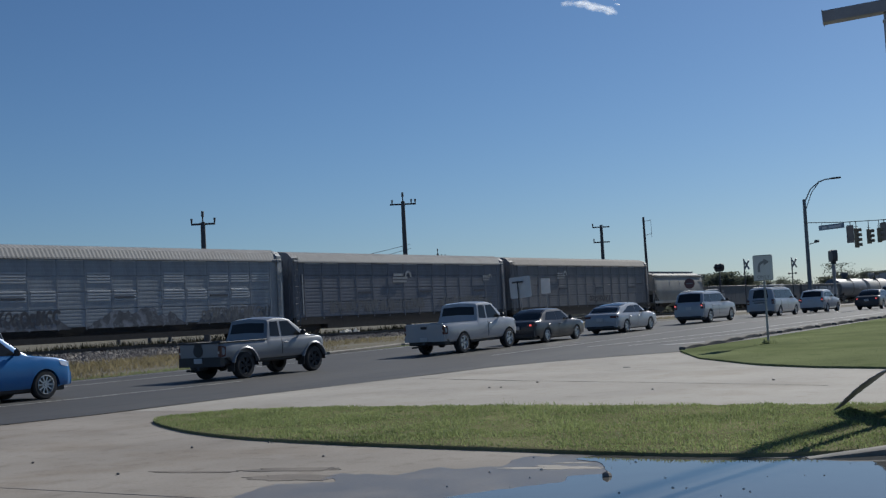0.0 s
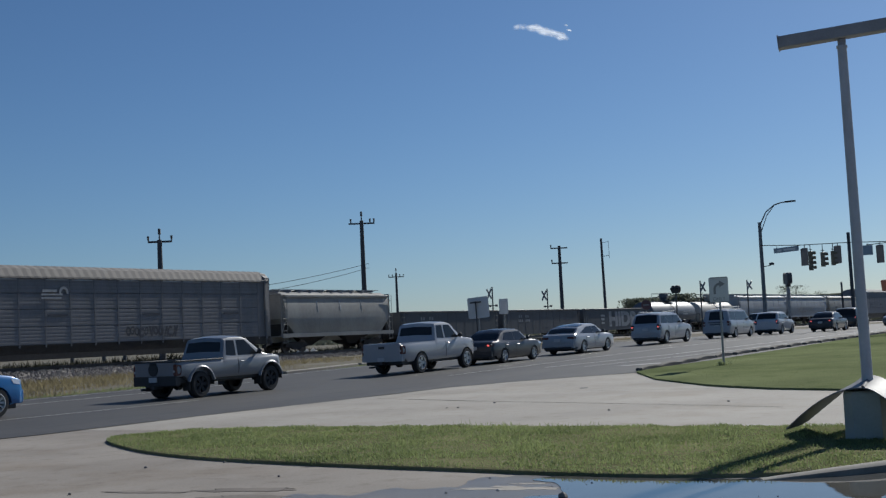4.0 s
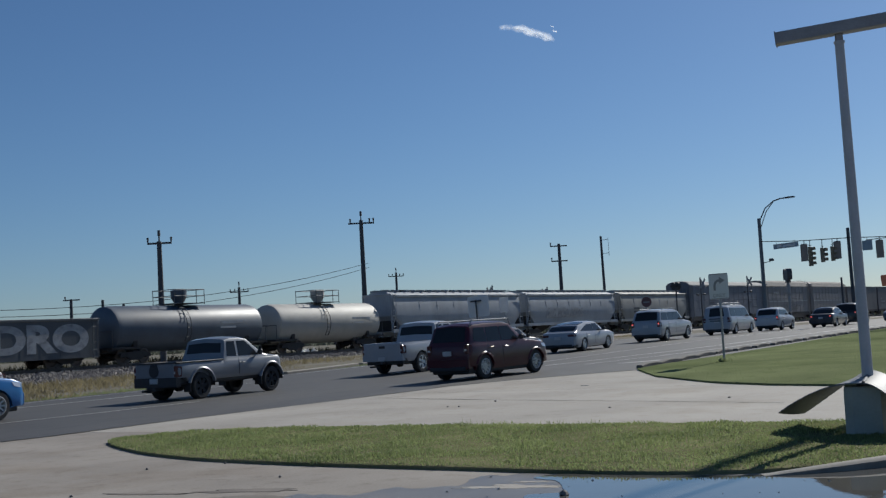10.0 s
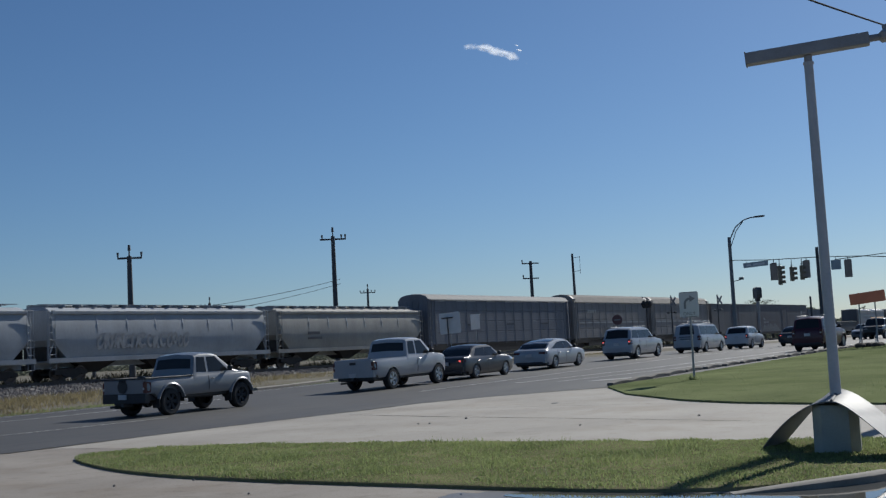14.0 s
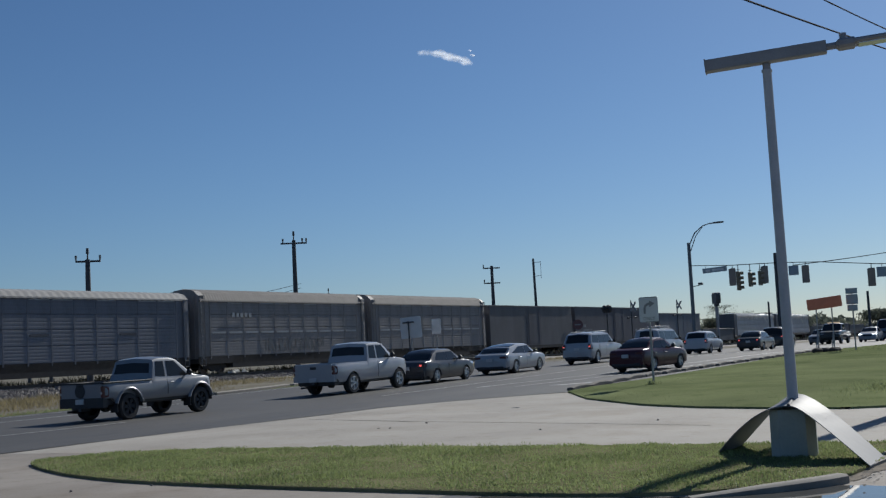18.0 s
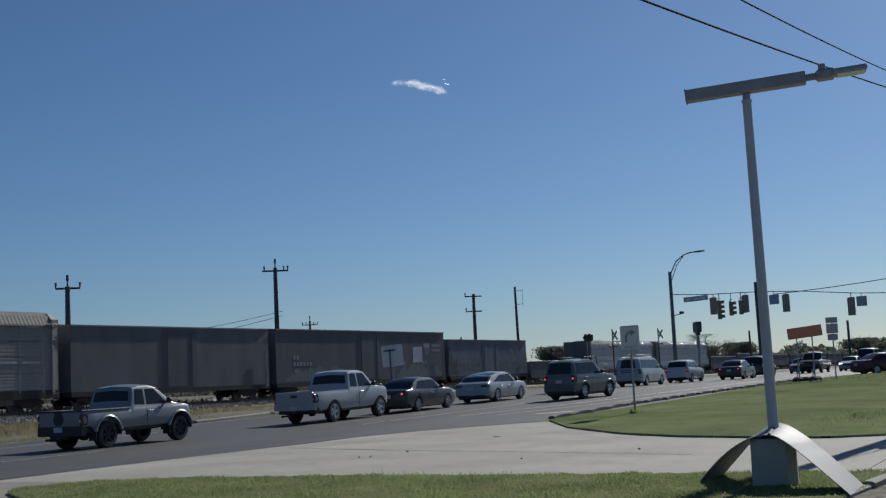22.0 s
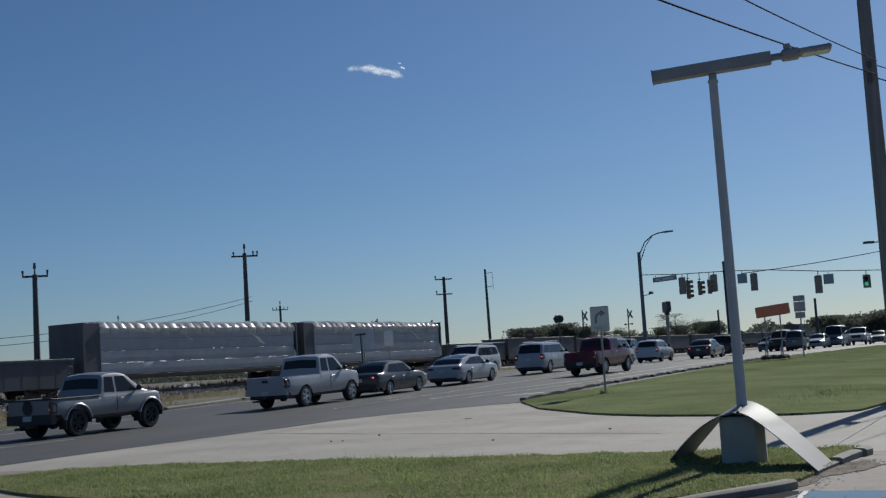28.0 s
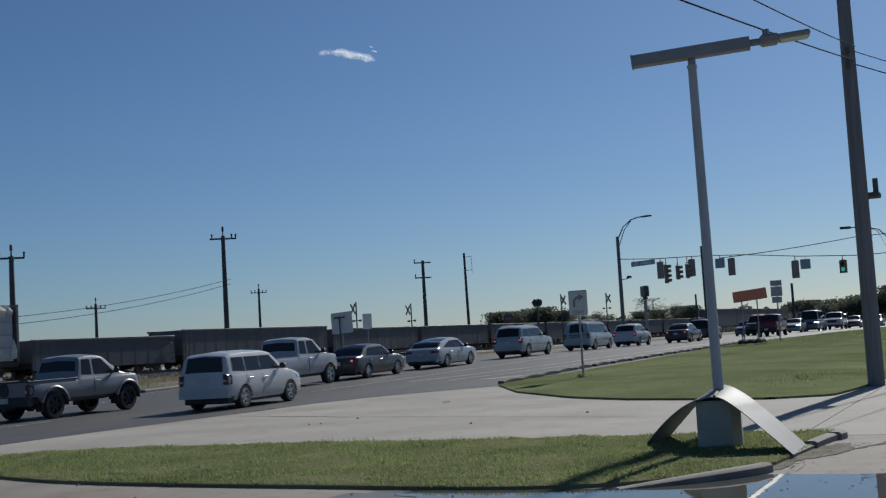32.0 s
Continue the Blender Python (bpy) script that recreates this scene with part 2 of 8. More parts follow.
def cloud_mat():
    """White vapour, thick along a streak and fading to nothing at its ragged rim."""
    m = bpy.data.materials.new("cloud_vapour")
    m.use_nodes = True
    n, l = m.node_tree.nodes, m.node_tree.links
    out = n["Material Output"]
    n.remove(n["Principled BSDF"])
    d, tl, tr = n.new("ShaderNodeBsdfDiffuse"), n.new("ShaderNodeBsdfTranslucent"), n.new("ShaderNodeBsdfTransparent")
    d.inputs[0].default_value = tl.inputs[0].default_value = (0.88, 0.87, 0.85, 1)
    ad, mx = n.new("ShaderNodeAddShader"), n.new("ShaderNodeMixShader")
    tc, nz, mp, ln = n.new("ShaderNodeTexCoord"), n.new("ShaderNodeTexNoise"), n.new("ShaderNodeMapping"), n.new("ShaderNodeVectorMath")
    mp.inputs["Scale"].default_value = (1 / 46, 1 / 6.8, 0)
    ln.operation = 'LENGTH'
    nz.inputs["Scale"].default_value, nz.inputs["Detail"].default_value = 0.07, 7
    l.new(tc.outputs["UV"], mp.inputs[0])
    l.new(mp.outputs[0], ln.inputs[0])
    l.new(tc.outputs["UV"], nz.inputs["Vector"])
    sb, mr = n.new("ShaderNodeMath"), n.new("ShaderNodeMapRange")
    sb.operation = 'MULTIPLY_ADD'
    sb.inputs[1].default_value = -0.62
    l.new(ln.outputs["Value"], sb.inputs[0])
    l.new(nz.outputs["Fac"], sb.inputs[2])
    mr.inputs[1].default_value, mr.inputs[2].default_value, mr.inputs[4].default_value = 0.0, 0.34, 0.5
    l.new(sb.outputs[0], mr.inputs[0])
    l.new(d.outputs[0], ad.inputs[0])
    l.new(tl.outputs[0], ad.inputs[1])
    l.new(mr.outputs[0], mx.inputs[0])
    l.new(tr.outputs[0], mx.inputs[1])
    l.new(ad.outputs[0], mx.inputs[2])
    l.new(mx.outputs[0], out.inputs[0])
    return m


# ---------------------------------------------------------------- helpers
class Mesh:
    """Vertices and faces gathered in plain lists."""

    def __init__(self):
        self.v, self.f = [], []

    def poly(self, pts):
        i = len(self.v)
        self.v.extend([tuple(p) for p in pts])
        self.f.append(tuple(range(i, i + len(pts))))
        return self

    def box(self, x0, x1, y0, y1, z0, z1, b=0.0):
        """A box with chamfered edges along its length when b > 0."""
        if not b:
            i = len(self.v)
            self.v += [(x, y, z) for z in (z0, z1) for y in (y0, y1) for x in (x0, x1)]
            self.f += [tuple(i + k for k in q) for q in ((0, 2, 3, 1), (4, 5, 7, 6), (0, 1, 5, 4), (1, 3, 7, 5), (3, 2, 6, 7), (2, 0, 4, 6))]
            return self
        rings = []
        for z, e in ((z0, b), (z0 + b, 0), (z1 - b, 0), (z1, b)):
            rings.append([(x0 + b, y0 + e, z), (x1 - b, y0 + e, z), (x1 - e, y0 + b, z), (x1 - e, y1 - b, z), (x1 - b, y1 - e, z), (x0 + b, y1 - e, z), (x0 + e, y1 - b, z), (x0 + e, y0 + b, z)])
        return self.loft(rings)

    def loft(self, rings, cap=True, closed=True):
        i, n = len(self.v), len(rings[0])
        for r in rings:
            self.v.extend([tuple(p) for p in r])
        for k in range(len(rings) - 1):
            for j in range(n if closed else n - 1):
                a, b = i + k * n + j, i + k * n + (j + 1) % n
                self.f.append((a, b, b + n, a + n))
        if cap:
            self.f.append(tuple(reversed(range(i, i + n))))
            self.f.append(tuple(range(i + (len(rings) - 1) * n, i + len(rings) * n)))
        return self

    def tube(self, p0, p1, r0, r1=None, seg=8, cap=True):
        p0, p1, r1 = Vector(p0), Vector(p1), r0 if r1 is None else r1
        d = (p1 - p0).normalized()
        a = d.orthogonal().normalized()
        b = d.cross(a)
        ang = [2 * math.pi * k / seg for k in range(seg)]
        return self.loft([[p + (a * math.cos(t) + b * math.sin(t)) * r for t in ang] for p, r in ((p0, r0), (p1, r1))], cap)

    def path(self, pts, r, seg=6):
        pts, rings = [Vector(p) for p in pts], []
        for i, p in enumerate(pts):
            d = (pts[min(i + 1, len(pts) - 1)] - pts[max(i - 1, 0)]).normalized()
            a = (Vector((0, 0, 1)) if abs(d.z) < 0.9 else Vector((0, 1, 0))).cross(d).normalized()
            b = d.cross(a)
            rings.append([p + (a * math.cos(t) + b * math.sin(t)) * r for t in [2 * math.pi * k / seg for k in range(seg)]])
        return self.loft(rings)

    def lathe_y(self, prof, cx, cz, seg=24):
        """Profile of (radius, y) turned about an axis along y."""
        rings = []
        for k in range(seg):
            t = 2 * math.pi * k / seg
            rings.append([(cx + r * math.cos(t), y, cz + r * math.sin(t)) for r, y in prof])
        rings.append(rings[0])
        return self.loft(rings, cap=False, closed=False)

    def slab(self, pts, off):
        """A polygon given depth along off."""
        q = [tuple(Vector(p) + Vector(off)) for p in pts]
        return self.loft([pts, q])

    def join(self, other):
        i = len(self.v)
        self.v += other.v
        self.f += [tuple(i + k for k in q) for q in other.f]
        return self

    def data(self, name, mat, smooth=False):
        me = bpy.data.meshes.new(name)
        me.from_pydata(self.v, [], self.f)
        bm = bmesh.new()
        bm.from_mesh(me)
        bmesh.ops.recalc_face_normals(bm, faces=bm.faces)
        bm.to_mesh(me)
        bm.free()
        me.materials.append(mat)
        if smooth:
            me.polygons.foreach_set("use_smooth", [True] * len(me.polygons))
            me.set_sharp_from_angle(angle=radians(32))
        return me


def part(name, m, material, parent, label="", smooth=False):
    ob = new(name, m.data(name, material, smooth) if isinstance(m, Mesh) else m)
    ob.parent = parent
    if label:
        ob["label"] = label
    return ob


def thing(name, label, category, group="", kind="", at=None):
    ob = tagged(new(name), label, category, group, kind)
    ob.empty_display_size = 0.3
    if at is not None:
        ob.matrix_basis = at
    return ob


def solid(name, m, material, label="", category="", group="", kind="", smooth=False, at=None):
    ob = tagged(new(name, m.data(name, material, smooth)), label, category, group, kind)
    if at is not None:
        ob.matrix_basis = at
    return ob


def lettering(text, size, depth=0.004, bold=0.0):
    cu = bpy.data.curves.new("text", 'FONT')
    cu.body, cu.size, cu.extrude, cu.align_x, cu.align_y = text, size, depth, 'CENTER', 'CENTER'
    cu.offset = bold
    ob = bpy.data.objects.new("text", cu)
    scene.collection.objects.link(ob)
    bpy.context.view_layer.update()
    me = bpy.data.meshes.new_from_object(ob.evaluated_get(bpy.context.evaluated_depsgraph_get()))
    bpy.data.objects.remove(ob)
    bpy.data.curves.remove(cu)
    return me


def ground_z(x, y=0.0):
    """The road climbs gently towards the crossing."""
    u = min(1, max(0, (x - 22) / 53))
    return 0.55 * u * u * (3 - 2 * u)


def lerp_line(pts, x):
    for (x0, y0), (x1, y1) in zip(pts[:-1], pts[1:]):
        if x <= x1:
            return y0 + (y1 - y0) * (max(x, x0) - x0) / max(1e-6, x1 - x0)
    return pts[-1][1]


# ---------------------------------------------------------------- ground, road, forecourt
XS = [-1500, -600, -200, -80, -40, -20, 0, 10, 16] + [20 + 2.5 * i for i in range(25)] + [90, 110, 150, 220, 400, 900, 2500]


def strip(name, near, far, lift, mat, label="", category="", kind="structure", x0=-1e9, x1=1e9, cuts=1, step=None):
    m = Mesh()
    xs = [x for x in XS if x0 < x < x1]
    if step:
        xs = [x0 + (x1 - x0) * i / step for i in range(step + 1)]
    else:
        xs = ([x0] if x0 > -1e8 else []) + xs + ([x1] if x1 < 1e8 else [])
    rows = []
    for x in xs:
        a, b = near(x), far(x)
        rows.append([(x, a + (b - a) * k / cuts, ground_z(x) + (lift(x, a + (b - a) * k / cuts) if callable(lift) else lift)) for k in range(cuts + 1)])
    m.loft(rows, cap=False, closed=False)
    return solid(name, m, mat, label, category, kind=kind)


strip("ground", lambda x: -2500, lambda x: 3500, -0.06, DIRT, "flat dry earth with sparse weeds", "ground")
NEAR_EDGE = [(-400, 19.2), (13.8, 19.05), (15.3, 18.75), (20, 18.9), (26.4, 18.65), (30.5, 18.3), (33.1, 17.0), (36.2, 14.6), (60, 14.3), (90, 13.6), (110, 13.2), (2500, 13.2)]
strip("road", lambda x: lerp_line(NEAR_EDGE, x), lambda x: 34.4, 0.012, ASPHALT, "worn grey asphalt road with lanes marked in white", "road", x0=-300, x1=700, step=500)
def track_y(x):
    """Centre of the railway track."""
    return 54.3 - 0.03 * (x - 70)


def marking(name, x0, y0, x1, y1, w, mat=LINE):
    m = Mesh()
    n = max(1, int(abs(x1 - x0) / 4))
    rows = []
    for k in range(n + 1):
        x, y = x0 + (x1 - x0) * k / n, y0 + (y1 - y0) * k / n
        rows.append([(x, y - w / 2, ground_z(x) + 0.019), (x, y + w / 2, ground_z(x) + 0.019)])
    m.loft(rows, cap=False, closed=False)
    return solid(name, m, mat, "faded painted line on the asphalt", "road marking", kind="structure")


marking("lane_line", -60, 30.9, 36, 30.9, 0.13)
marking("edge_line", -60, 33.6, 120, 33.6, 0.12)
marking("lane_line", -60, 24.3, 26, 24.3, 0.1)
for (xa, ya), (xb, yb) in zip(((40.9, 20.75), (45, 19.95), (50, 18.9), (63, 17.6)), ((45, 19.95), (50, 18.9), (63, 17.6), (92, 17.0))):
    marking("turn_lane_line", xa, ya, xb, yb, 0.15)
for (xa, ya), (xb, yb) in zip(((40.7, 19.05), (45, 18.1), (50.2, 17.15)), ((45, 18.1), (50.2, 17.15), (62, 15.9))):
    marking("turn_lane_line", xa, ya, xb, yb, 0.12)
marking("lane_line", 37, 22.6, 92, 22.0, 0.1)
marking("turn_arrow", 40.5, 17.5, 42.0, 16.3, 0.5)
marking("stop_line", 93.0, 14.5, 93.5, 29.5, 0.6)


def grass_outline(ctrl, n=10):
    """A closed smooth outline through control points."""
    out, c = [], len(ctrl)
    for i in range(c):
        p0, p1, p2, p3 = (Vector((*ctrl[(i + k) % c], 0)) for k in (-1, 0, 1, 2))
        for k in range(n):
            t = k / n
            out.append(0.5 * ((2 * p1) + (p2 - p0) * t + (2 * p0 - 5 * p1 + 4 * p2 - p3) * t * t + (3 * p1 - p0 - 3 * p2 + p3) * t ** 3))
    return [(p.x, p.y) for p in out]


def inside(poly, x, y):
    c, j = False, len(poly) - 1
    for i in range(len(poly)):
        (xi, yi), (xj, yj) = poly[i], poly[j]
        if (yi > y) != (yj > y) and x < (xj - xi) * (y - yi) / (yj - yi) + xi:
            c = not c
        j = i
    return c


def mound(name, poly, height, hump, mat, label, category):
    """A raised lawn: vertical lip, then a gentle dome by inset rings."""
    m = Mesh()
    cx, cy = sum(p[0] for p in poly) / len(poly), sum(p[1] for p in poly) / len(poly)
    rings = []
    for s, h in ((1.0, -0.08), (0.997, height * 0.8), (0.985, height), (0.9, height + hump * 0.35), (0.7, height + hump * 0.8), (0.4, height + hump), (0.02, height + hump)):
        rings.append([(cx + (x - cx) * s, cy + (y - cy) * s, ground_z(cx + (x - cx) * s) + h) for x, y in poly])
    m.loft(rings)
    return solid(name, m, mat, label, category, kind="structure", smooth=True)


def mound_z(poly, height, hump):
    cx, cy = sum(p[0] for p in poly) / len(poly), sum(p[1] for p in poly) / len(poly)
    ref = [(math.atan2(y - cy, x - cx), math.hypot(x - cx, y - cy)) for x, y in poly]
    ref.sort()

    def z(x, y):
        a, r = math.atan2(y - cy, x - cx), math.hypot(x - cx, y - cy)
        q = min(ref, key=lambda e: abs(e[0] - a))
        s = r / max(0.1, q[1])
        return ground_z(x) + lerp_line([(0, height + hump), (0.4, height + hump), (0.7, height + hump * 0.8), (0.9, height + hump * 0.35), (0.985, height), (1, height * 0.8)], s)
    return z


def blades(name, places, mat, label, h0, h1, w, lean=0.5, category="grass", seed=1):
    """Many small bent blades in one mesh: two quads tapering to a tip."""
    rng = random.Random(seed)
    v, f = [], []
    for x, y, z, sc in places:
        a, h = rng.uniform(0, 6.283), rng.uniform(h0, h1) * sc
        dx, dy = math.cos(a), math.sin(a)
        l = rng.uniform(0.1, lean) * h
        b, lx, ly = rng.uniform(0, 6.283), 0, 0
        lx, ly = math.cos(b) * l, math.sin(b) * l
        ww = w * rng.uniform(0.7, 1.3)
        i = len(v)
        v += [(x - dx * ww, y - dy * ww, z - 0.01), (x + dx * ww, y + dy * ww, z - 0.01), (x + lx * 0.4 - dx * ww * 0.7, y + ly * 0.4 - dy * ww * 0.7, z + h * 0.6), (x + lx * 0.4 + dx * ww * 0.7, y + ly * 0.4 + dy * ww * 0.7, z + h * 0.6), (x + lx, y + ly, z + h)]
        f += [(i, i + 1, i + 3, i + 2), (i + 2, i + 3, i + 4)]
    me = bpy.data.meshes.new(name)
    me.from_pydata(v, [], f)
    me.materials.append(mat)
    return tagged(new(name, me), label, category, kind="stuff")


ISLAND = grass_outline([(14.6, 15.75), (13.3, 13.8), (12.5, 12.0), (12.1, 10.4), (11.85, 8.8), (11.65, 7.0), (11.48, 5.6), (11.5, 4.4), (11.9, 3.4), (13.0, 2.55), (14.6, 2.35), (16.4, 2.2), (17.1, 2.5), (17.0, 4.0), (16.95, 6.6), (17.05, 9.6), (17.05, 11.8), (16.9, 14.0), (16.35, 15.4), (15.5, 16.1)], 6)
RIGHT = grass_outline([(35.6, 14.9), (31.4, 12.6), (28.1, 9.9), (26.5, 8.0), (25.6, 6.2), (25.1, 4.6), (25.5, 3.4), (28, 3.1), (36, 2.6), (60, 1.6), (110, 0.5), (114, 6), (112, 13.0), (90, 13.5), (70, 14.1), (52, 14.3), (42, 14.7), (38, 15.1)], 6)
RNG = random.Random(5)
mound("lawn_island", ISLAND, 0.05, 0.01, SOIL, "kerbed traffic island of mown green grass", "lawn")
R_NEAR = [(25.05, 4.5), (25.5, 3.4), (28, 3.1), (36, 2.6), (60, 1.6), (112, 0.5)]
R_FAR = [(25.05, 4.7), (25.6, 6.2), (26.5, 8.0), (28.1, 9.9), (31.4, 12.6), (35.6, 14.9), (38, 15.1), (42, 14.7), (52, 14.3), (70, 14.1), (90, 13.5), (112, 13.0)]
iz = mound_z(ISLAND, 0.05, 0.01)


def rz(x, y):
    a, b = lerp_line(R_NEAR, x), lerp_line(R_FAR, x)
    return ground_z(x) + 0.05 + 0.1 * max(0, math.sin(math.pi * min(1, max(0, (y - a) / (b - a))))) * min(1, (x - 25) / 6)


m, rows = Mesh(), []
for k in range(150):
    x = 25.05 + 86.9 * (k / 149) ** 1.4
    a, b = lerp_line(R_NEAR, x), lerp_line(R_FAR, x)
    rows.append([(x, a - 0.01, ground_z(x) - 0.08)] + [(x, a + (b - a) * j / 10, rz(x, a + (b - a) * j / 10)) for j in range(11)] + [(x, b + 0.01, ground_z(x) - 0.08)])
m.loft(rows, cap=False, closed=False)
solid("lawn_right", m, TURF, "wide verge of mown grass beside the road", "lawn", kind="structure", smooth=True)


def scatter(poly, box, n, zf, clump=0.6, seed=2):
    rng, out = random.Random(seed), []
    x0, x1, y0, y1 = box
    while len(out) < n:
        x, y = rng.uniform(x0, x1), rng.uniform(y0, y1)
        if not inside(poly, x, y):
            continue
        nz = noise.noise((x * 1.3, y * 1.3, 0.3)) + 0.6 * noise.noise((x * 4, y * 4, 1.7))
        sc = 1 + clump * nz
        out.append((x, y, zf(x, y), max(0.4, sc)))
    return out


blades("island_grass", scatter(ISLAND, (11.3, 17.7, 2.1, 16.4), 76000, iz, 1.3), GRASS, "short green blades of mown grass on the island", 0.012, 0.034, 0.006, 1.4)
CLUMPS, crng = [], random.Random(23)
for k in range(170):
    cx, cy = crng.uniform(11.6, 16.4), crng.uniform(3, 15)
    if inside(ISLAND, cx, cy) and noise.noise((cx * 0.6, cy * 0.6, 9.0)) > -0.12:
        for j in range(14):
            x, y = cx + crng.gauss(0, 0.07), cy + crng.gauss(0, 0.09)
            CLUMPS.append((x, y, iz(x, y), crng.uniform(0.7, 1.5)))
blades("island_grass_tufts", CLUMPS, GRASS, "coarse tufts standing out of the mown island grass", 0.03, 0.065, 0.006, 1.0, seed=8)
TALL = [(x, y, z, s * 1.7) for x, y, z, s in scatter(ISLAND, (16.3, 17.0, 7.6, 10.2), 260, iz, 0.8, 7)]
blades("island_grass_fringe", TALL, GRASS, "taller tufts of grass along the far edge", 0.03, 0.06, 0.004, 0.7, seed=3)
blades("verge_grass", scatter(RIGHT, (25, 62, 2, 15.2), 16000, rz, 0.7, 4), LAWN, "mown green grass on the verge", 0.004, 0.011, 0.014, 1.6, seed=4)
blades("verge_grass_far", scatter(RIGHT, (62, 112, 1, 14), 12000, rz, 0.7, 14), LAWN, "mown green grass further along the verge", 0.015, 0.035, 0.04, 1.2, seed=5)
weeds = []
for k in range(420):
    a, r = RNG.uniform(0, 6.28), abs(RNG.gauss(0, 0.5))
    x, y = 30.9 + 3.0 * math.cos(a) * r, 4.9 + 1.1 * math.sin(a) * r
    weeds.append((x, y, rz(x, y), 1.0))
blades("weeds", weeds, LAWN, "patch of slightly taller weeds on the verge", 0.04, 0.15, 0.01, 1.2, "weeds", 6)


def kerb_run(pts, w=0.16, h=0.13, label="worn concrete kerb", z=0.0, mat=KERB):
    """A kerb swept along plan points, with a rounded top edge."""
    m, rows, hs = Mesh(), [], h if isinstance(h, tuple) else (h,)
    for i, p in enumerate(pts):
        a, b = Vector(pts[max(0, i - 1)]), Vector(pts[min(len(pts) - 1, i + 1)])
        d = (b - a).normalized()
        nn = Vector((-d.y, d.x))
        g = ground_z(p[0]) + z
        h = hs[min(i, len(hs) - 1)]
        prof = ((-w / 2, -0.05), (-w / 2, h * 0.75), (-w / 2 + 0.03, h * 0.96), (0, h), (w / 2 - 0.03, h), (w / 2, h * 0.8), (w / 2, -0.05))
        rows.append([(p[0] + nn.x * o, p[1] + nn.y * o, g + q) for o, q in prof])
    m.loft(rows)
    return solid("kerb", m, mat, label, "kerb", "kerbs round the lawns", smooth=True)


kerb_run([(11.5, 3.62), (11.68, 3.32), (11.95, 3.0), (12.25, 2.74), (12.55, 2.55), (12.85, 2.45)], 0.17, (0.015, 0.05, 0.08, 0.095, 0.1, 0.095), "curved concrete kerb at the island's nose")
kerb_run([(14.0, 2.46), (14.5, 2.42), (15.1, 2.36)], 0.14, (0.02, 0.05, 0.055), "broken low stub of concrete kerb")
kerb_run([(15.16, 2.34), (15.7, 2.3), (16.15, 2.24)], 0.16, 0.09, "straight concrete kerb with a broken end")
kerb_run([(16.2, 2.2), (16.42, 2.16), (16.6, 2.2)], 0.18, 0.1, "displaced end piece of concrete kerb")
for k in range(18):
    x = 36.6 + 2.05 * k
    y = lerp_line([(36, 15.2), (44, 15.6), (60, 14.6), (75, 14.2)], x)
    kerb_run([(x, y), (x + 0.6, y + 0.02), (x + 1.2, y), (x + 1.75, y - 0.02)], 0.22, (0.11, 0.17, 0.17, 0.12), "weathered concrete kerb block on the verge's edge, darkened for shade", mat=SHADEKERB)

# forecourt slabs lie on a base with open joints between them
m = Mesh()
m.loft([[(x, y, ground_z(x) - 0.05) for y in (-40, 0, 22)] for x in (-45, 0, 20, 26, 32, 38, 44, 50)], cap=False, closed=False)
pav = solid("pavement", m, CONC_BASE, "pale concrete forecourt and driveway in large slabs", "pavement", kind="structure")
XJ = [-12, -2, 8.0, 16.8, 27.4, 36.5]
YJ = [-14, -6, 2.75, 19.6]
for i in range(len(XJ) - 1):
    for j in range(len(YJ) - 1):
        m = Mesh()
        e = 0.008
        x0, x1, y0, y1 = XJ[i] + e, XJ[i + 1] - e, YJ[j] + e, YJ[j + 1] - e
        top = [(x0, y0), (x1, y0), (x1, y1), (x0, y1)]
        m.loft([[(x, y, ground_z(x) - 0.05) for x, y in top], [(x, y, ground_z(x) - 0.006) for x, y in top], [(x + (0.008 if x == x0 else -0.008), y + (0.008 if y == y0 else -0.008), ground_z(x)) for x, y in top]])
        part("slab", m, OLDCONC if x1 < 17 else CONCRETE, pav)

WATER, WETC = water_mat(), M("wet_concrete", (0.165, 0.148, 0.128), 0.38, 0, 0.35, 1.6, 0.0006, 25, spec=0.45)
DAMP = M("damp_concrete", (0.165, 0.145, 0.124), 0.75, 0, 0.3, 1.6, 0.0006, 25, spec=0.3)


def blot(name, cx, cy, rx, ry, rough, lift, mat, label, category, seed, turn=0.0):
    m, pts = Mesh(), []
    for k in range(90):
        a = 2 * math.pi * k / 90
        r = 1 + rough * (noise.noise((math.cos(a) * 1.6, math.sin(a) * 1.6, seed)) + 0.6 * noise.noise((math.cos(a) * 5, math.sin(a) * 5, seed)))
        x, y = rx * r * math.cos(a), ry * r * math.sin(a)
        c, s = math.cos(turn), math.sin(turn)
        pts.append((cx + x * c - y * s, cy + x * s + y * c))
    m.loft([[(x, y, lift - 0.003) for x, y in pts], [(cx + (x - cx) * 0.995, cy + (y - cy) * 0.995, lift) for x, y in pts]])
    return solid(name, m, mat, label, category, kind="structure")


def pool(name, ctrl, lift, mat, label, category, seed, rag=0.1):
    """A flat pool or stain with a ragged rim."""
    pts = []
    for x, y in grass_outline(ctrl, 14):
        q = rag * (noise.noise((x * 1.7, y * 1.7, seed)) + 0.5 * noise.noise((x * 6, y * 6, seed)))
        pts.append((x + q, y + q * 0.7))
    m = Mesh().loft([[(x, y, lift - 0.004) for x, y in pts], [(x, y, lift) for x, y in pts]])
    return solid(name, m, mat, label, category, kind="structure")


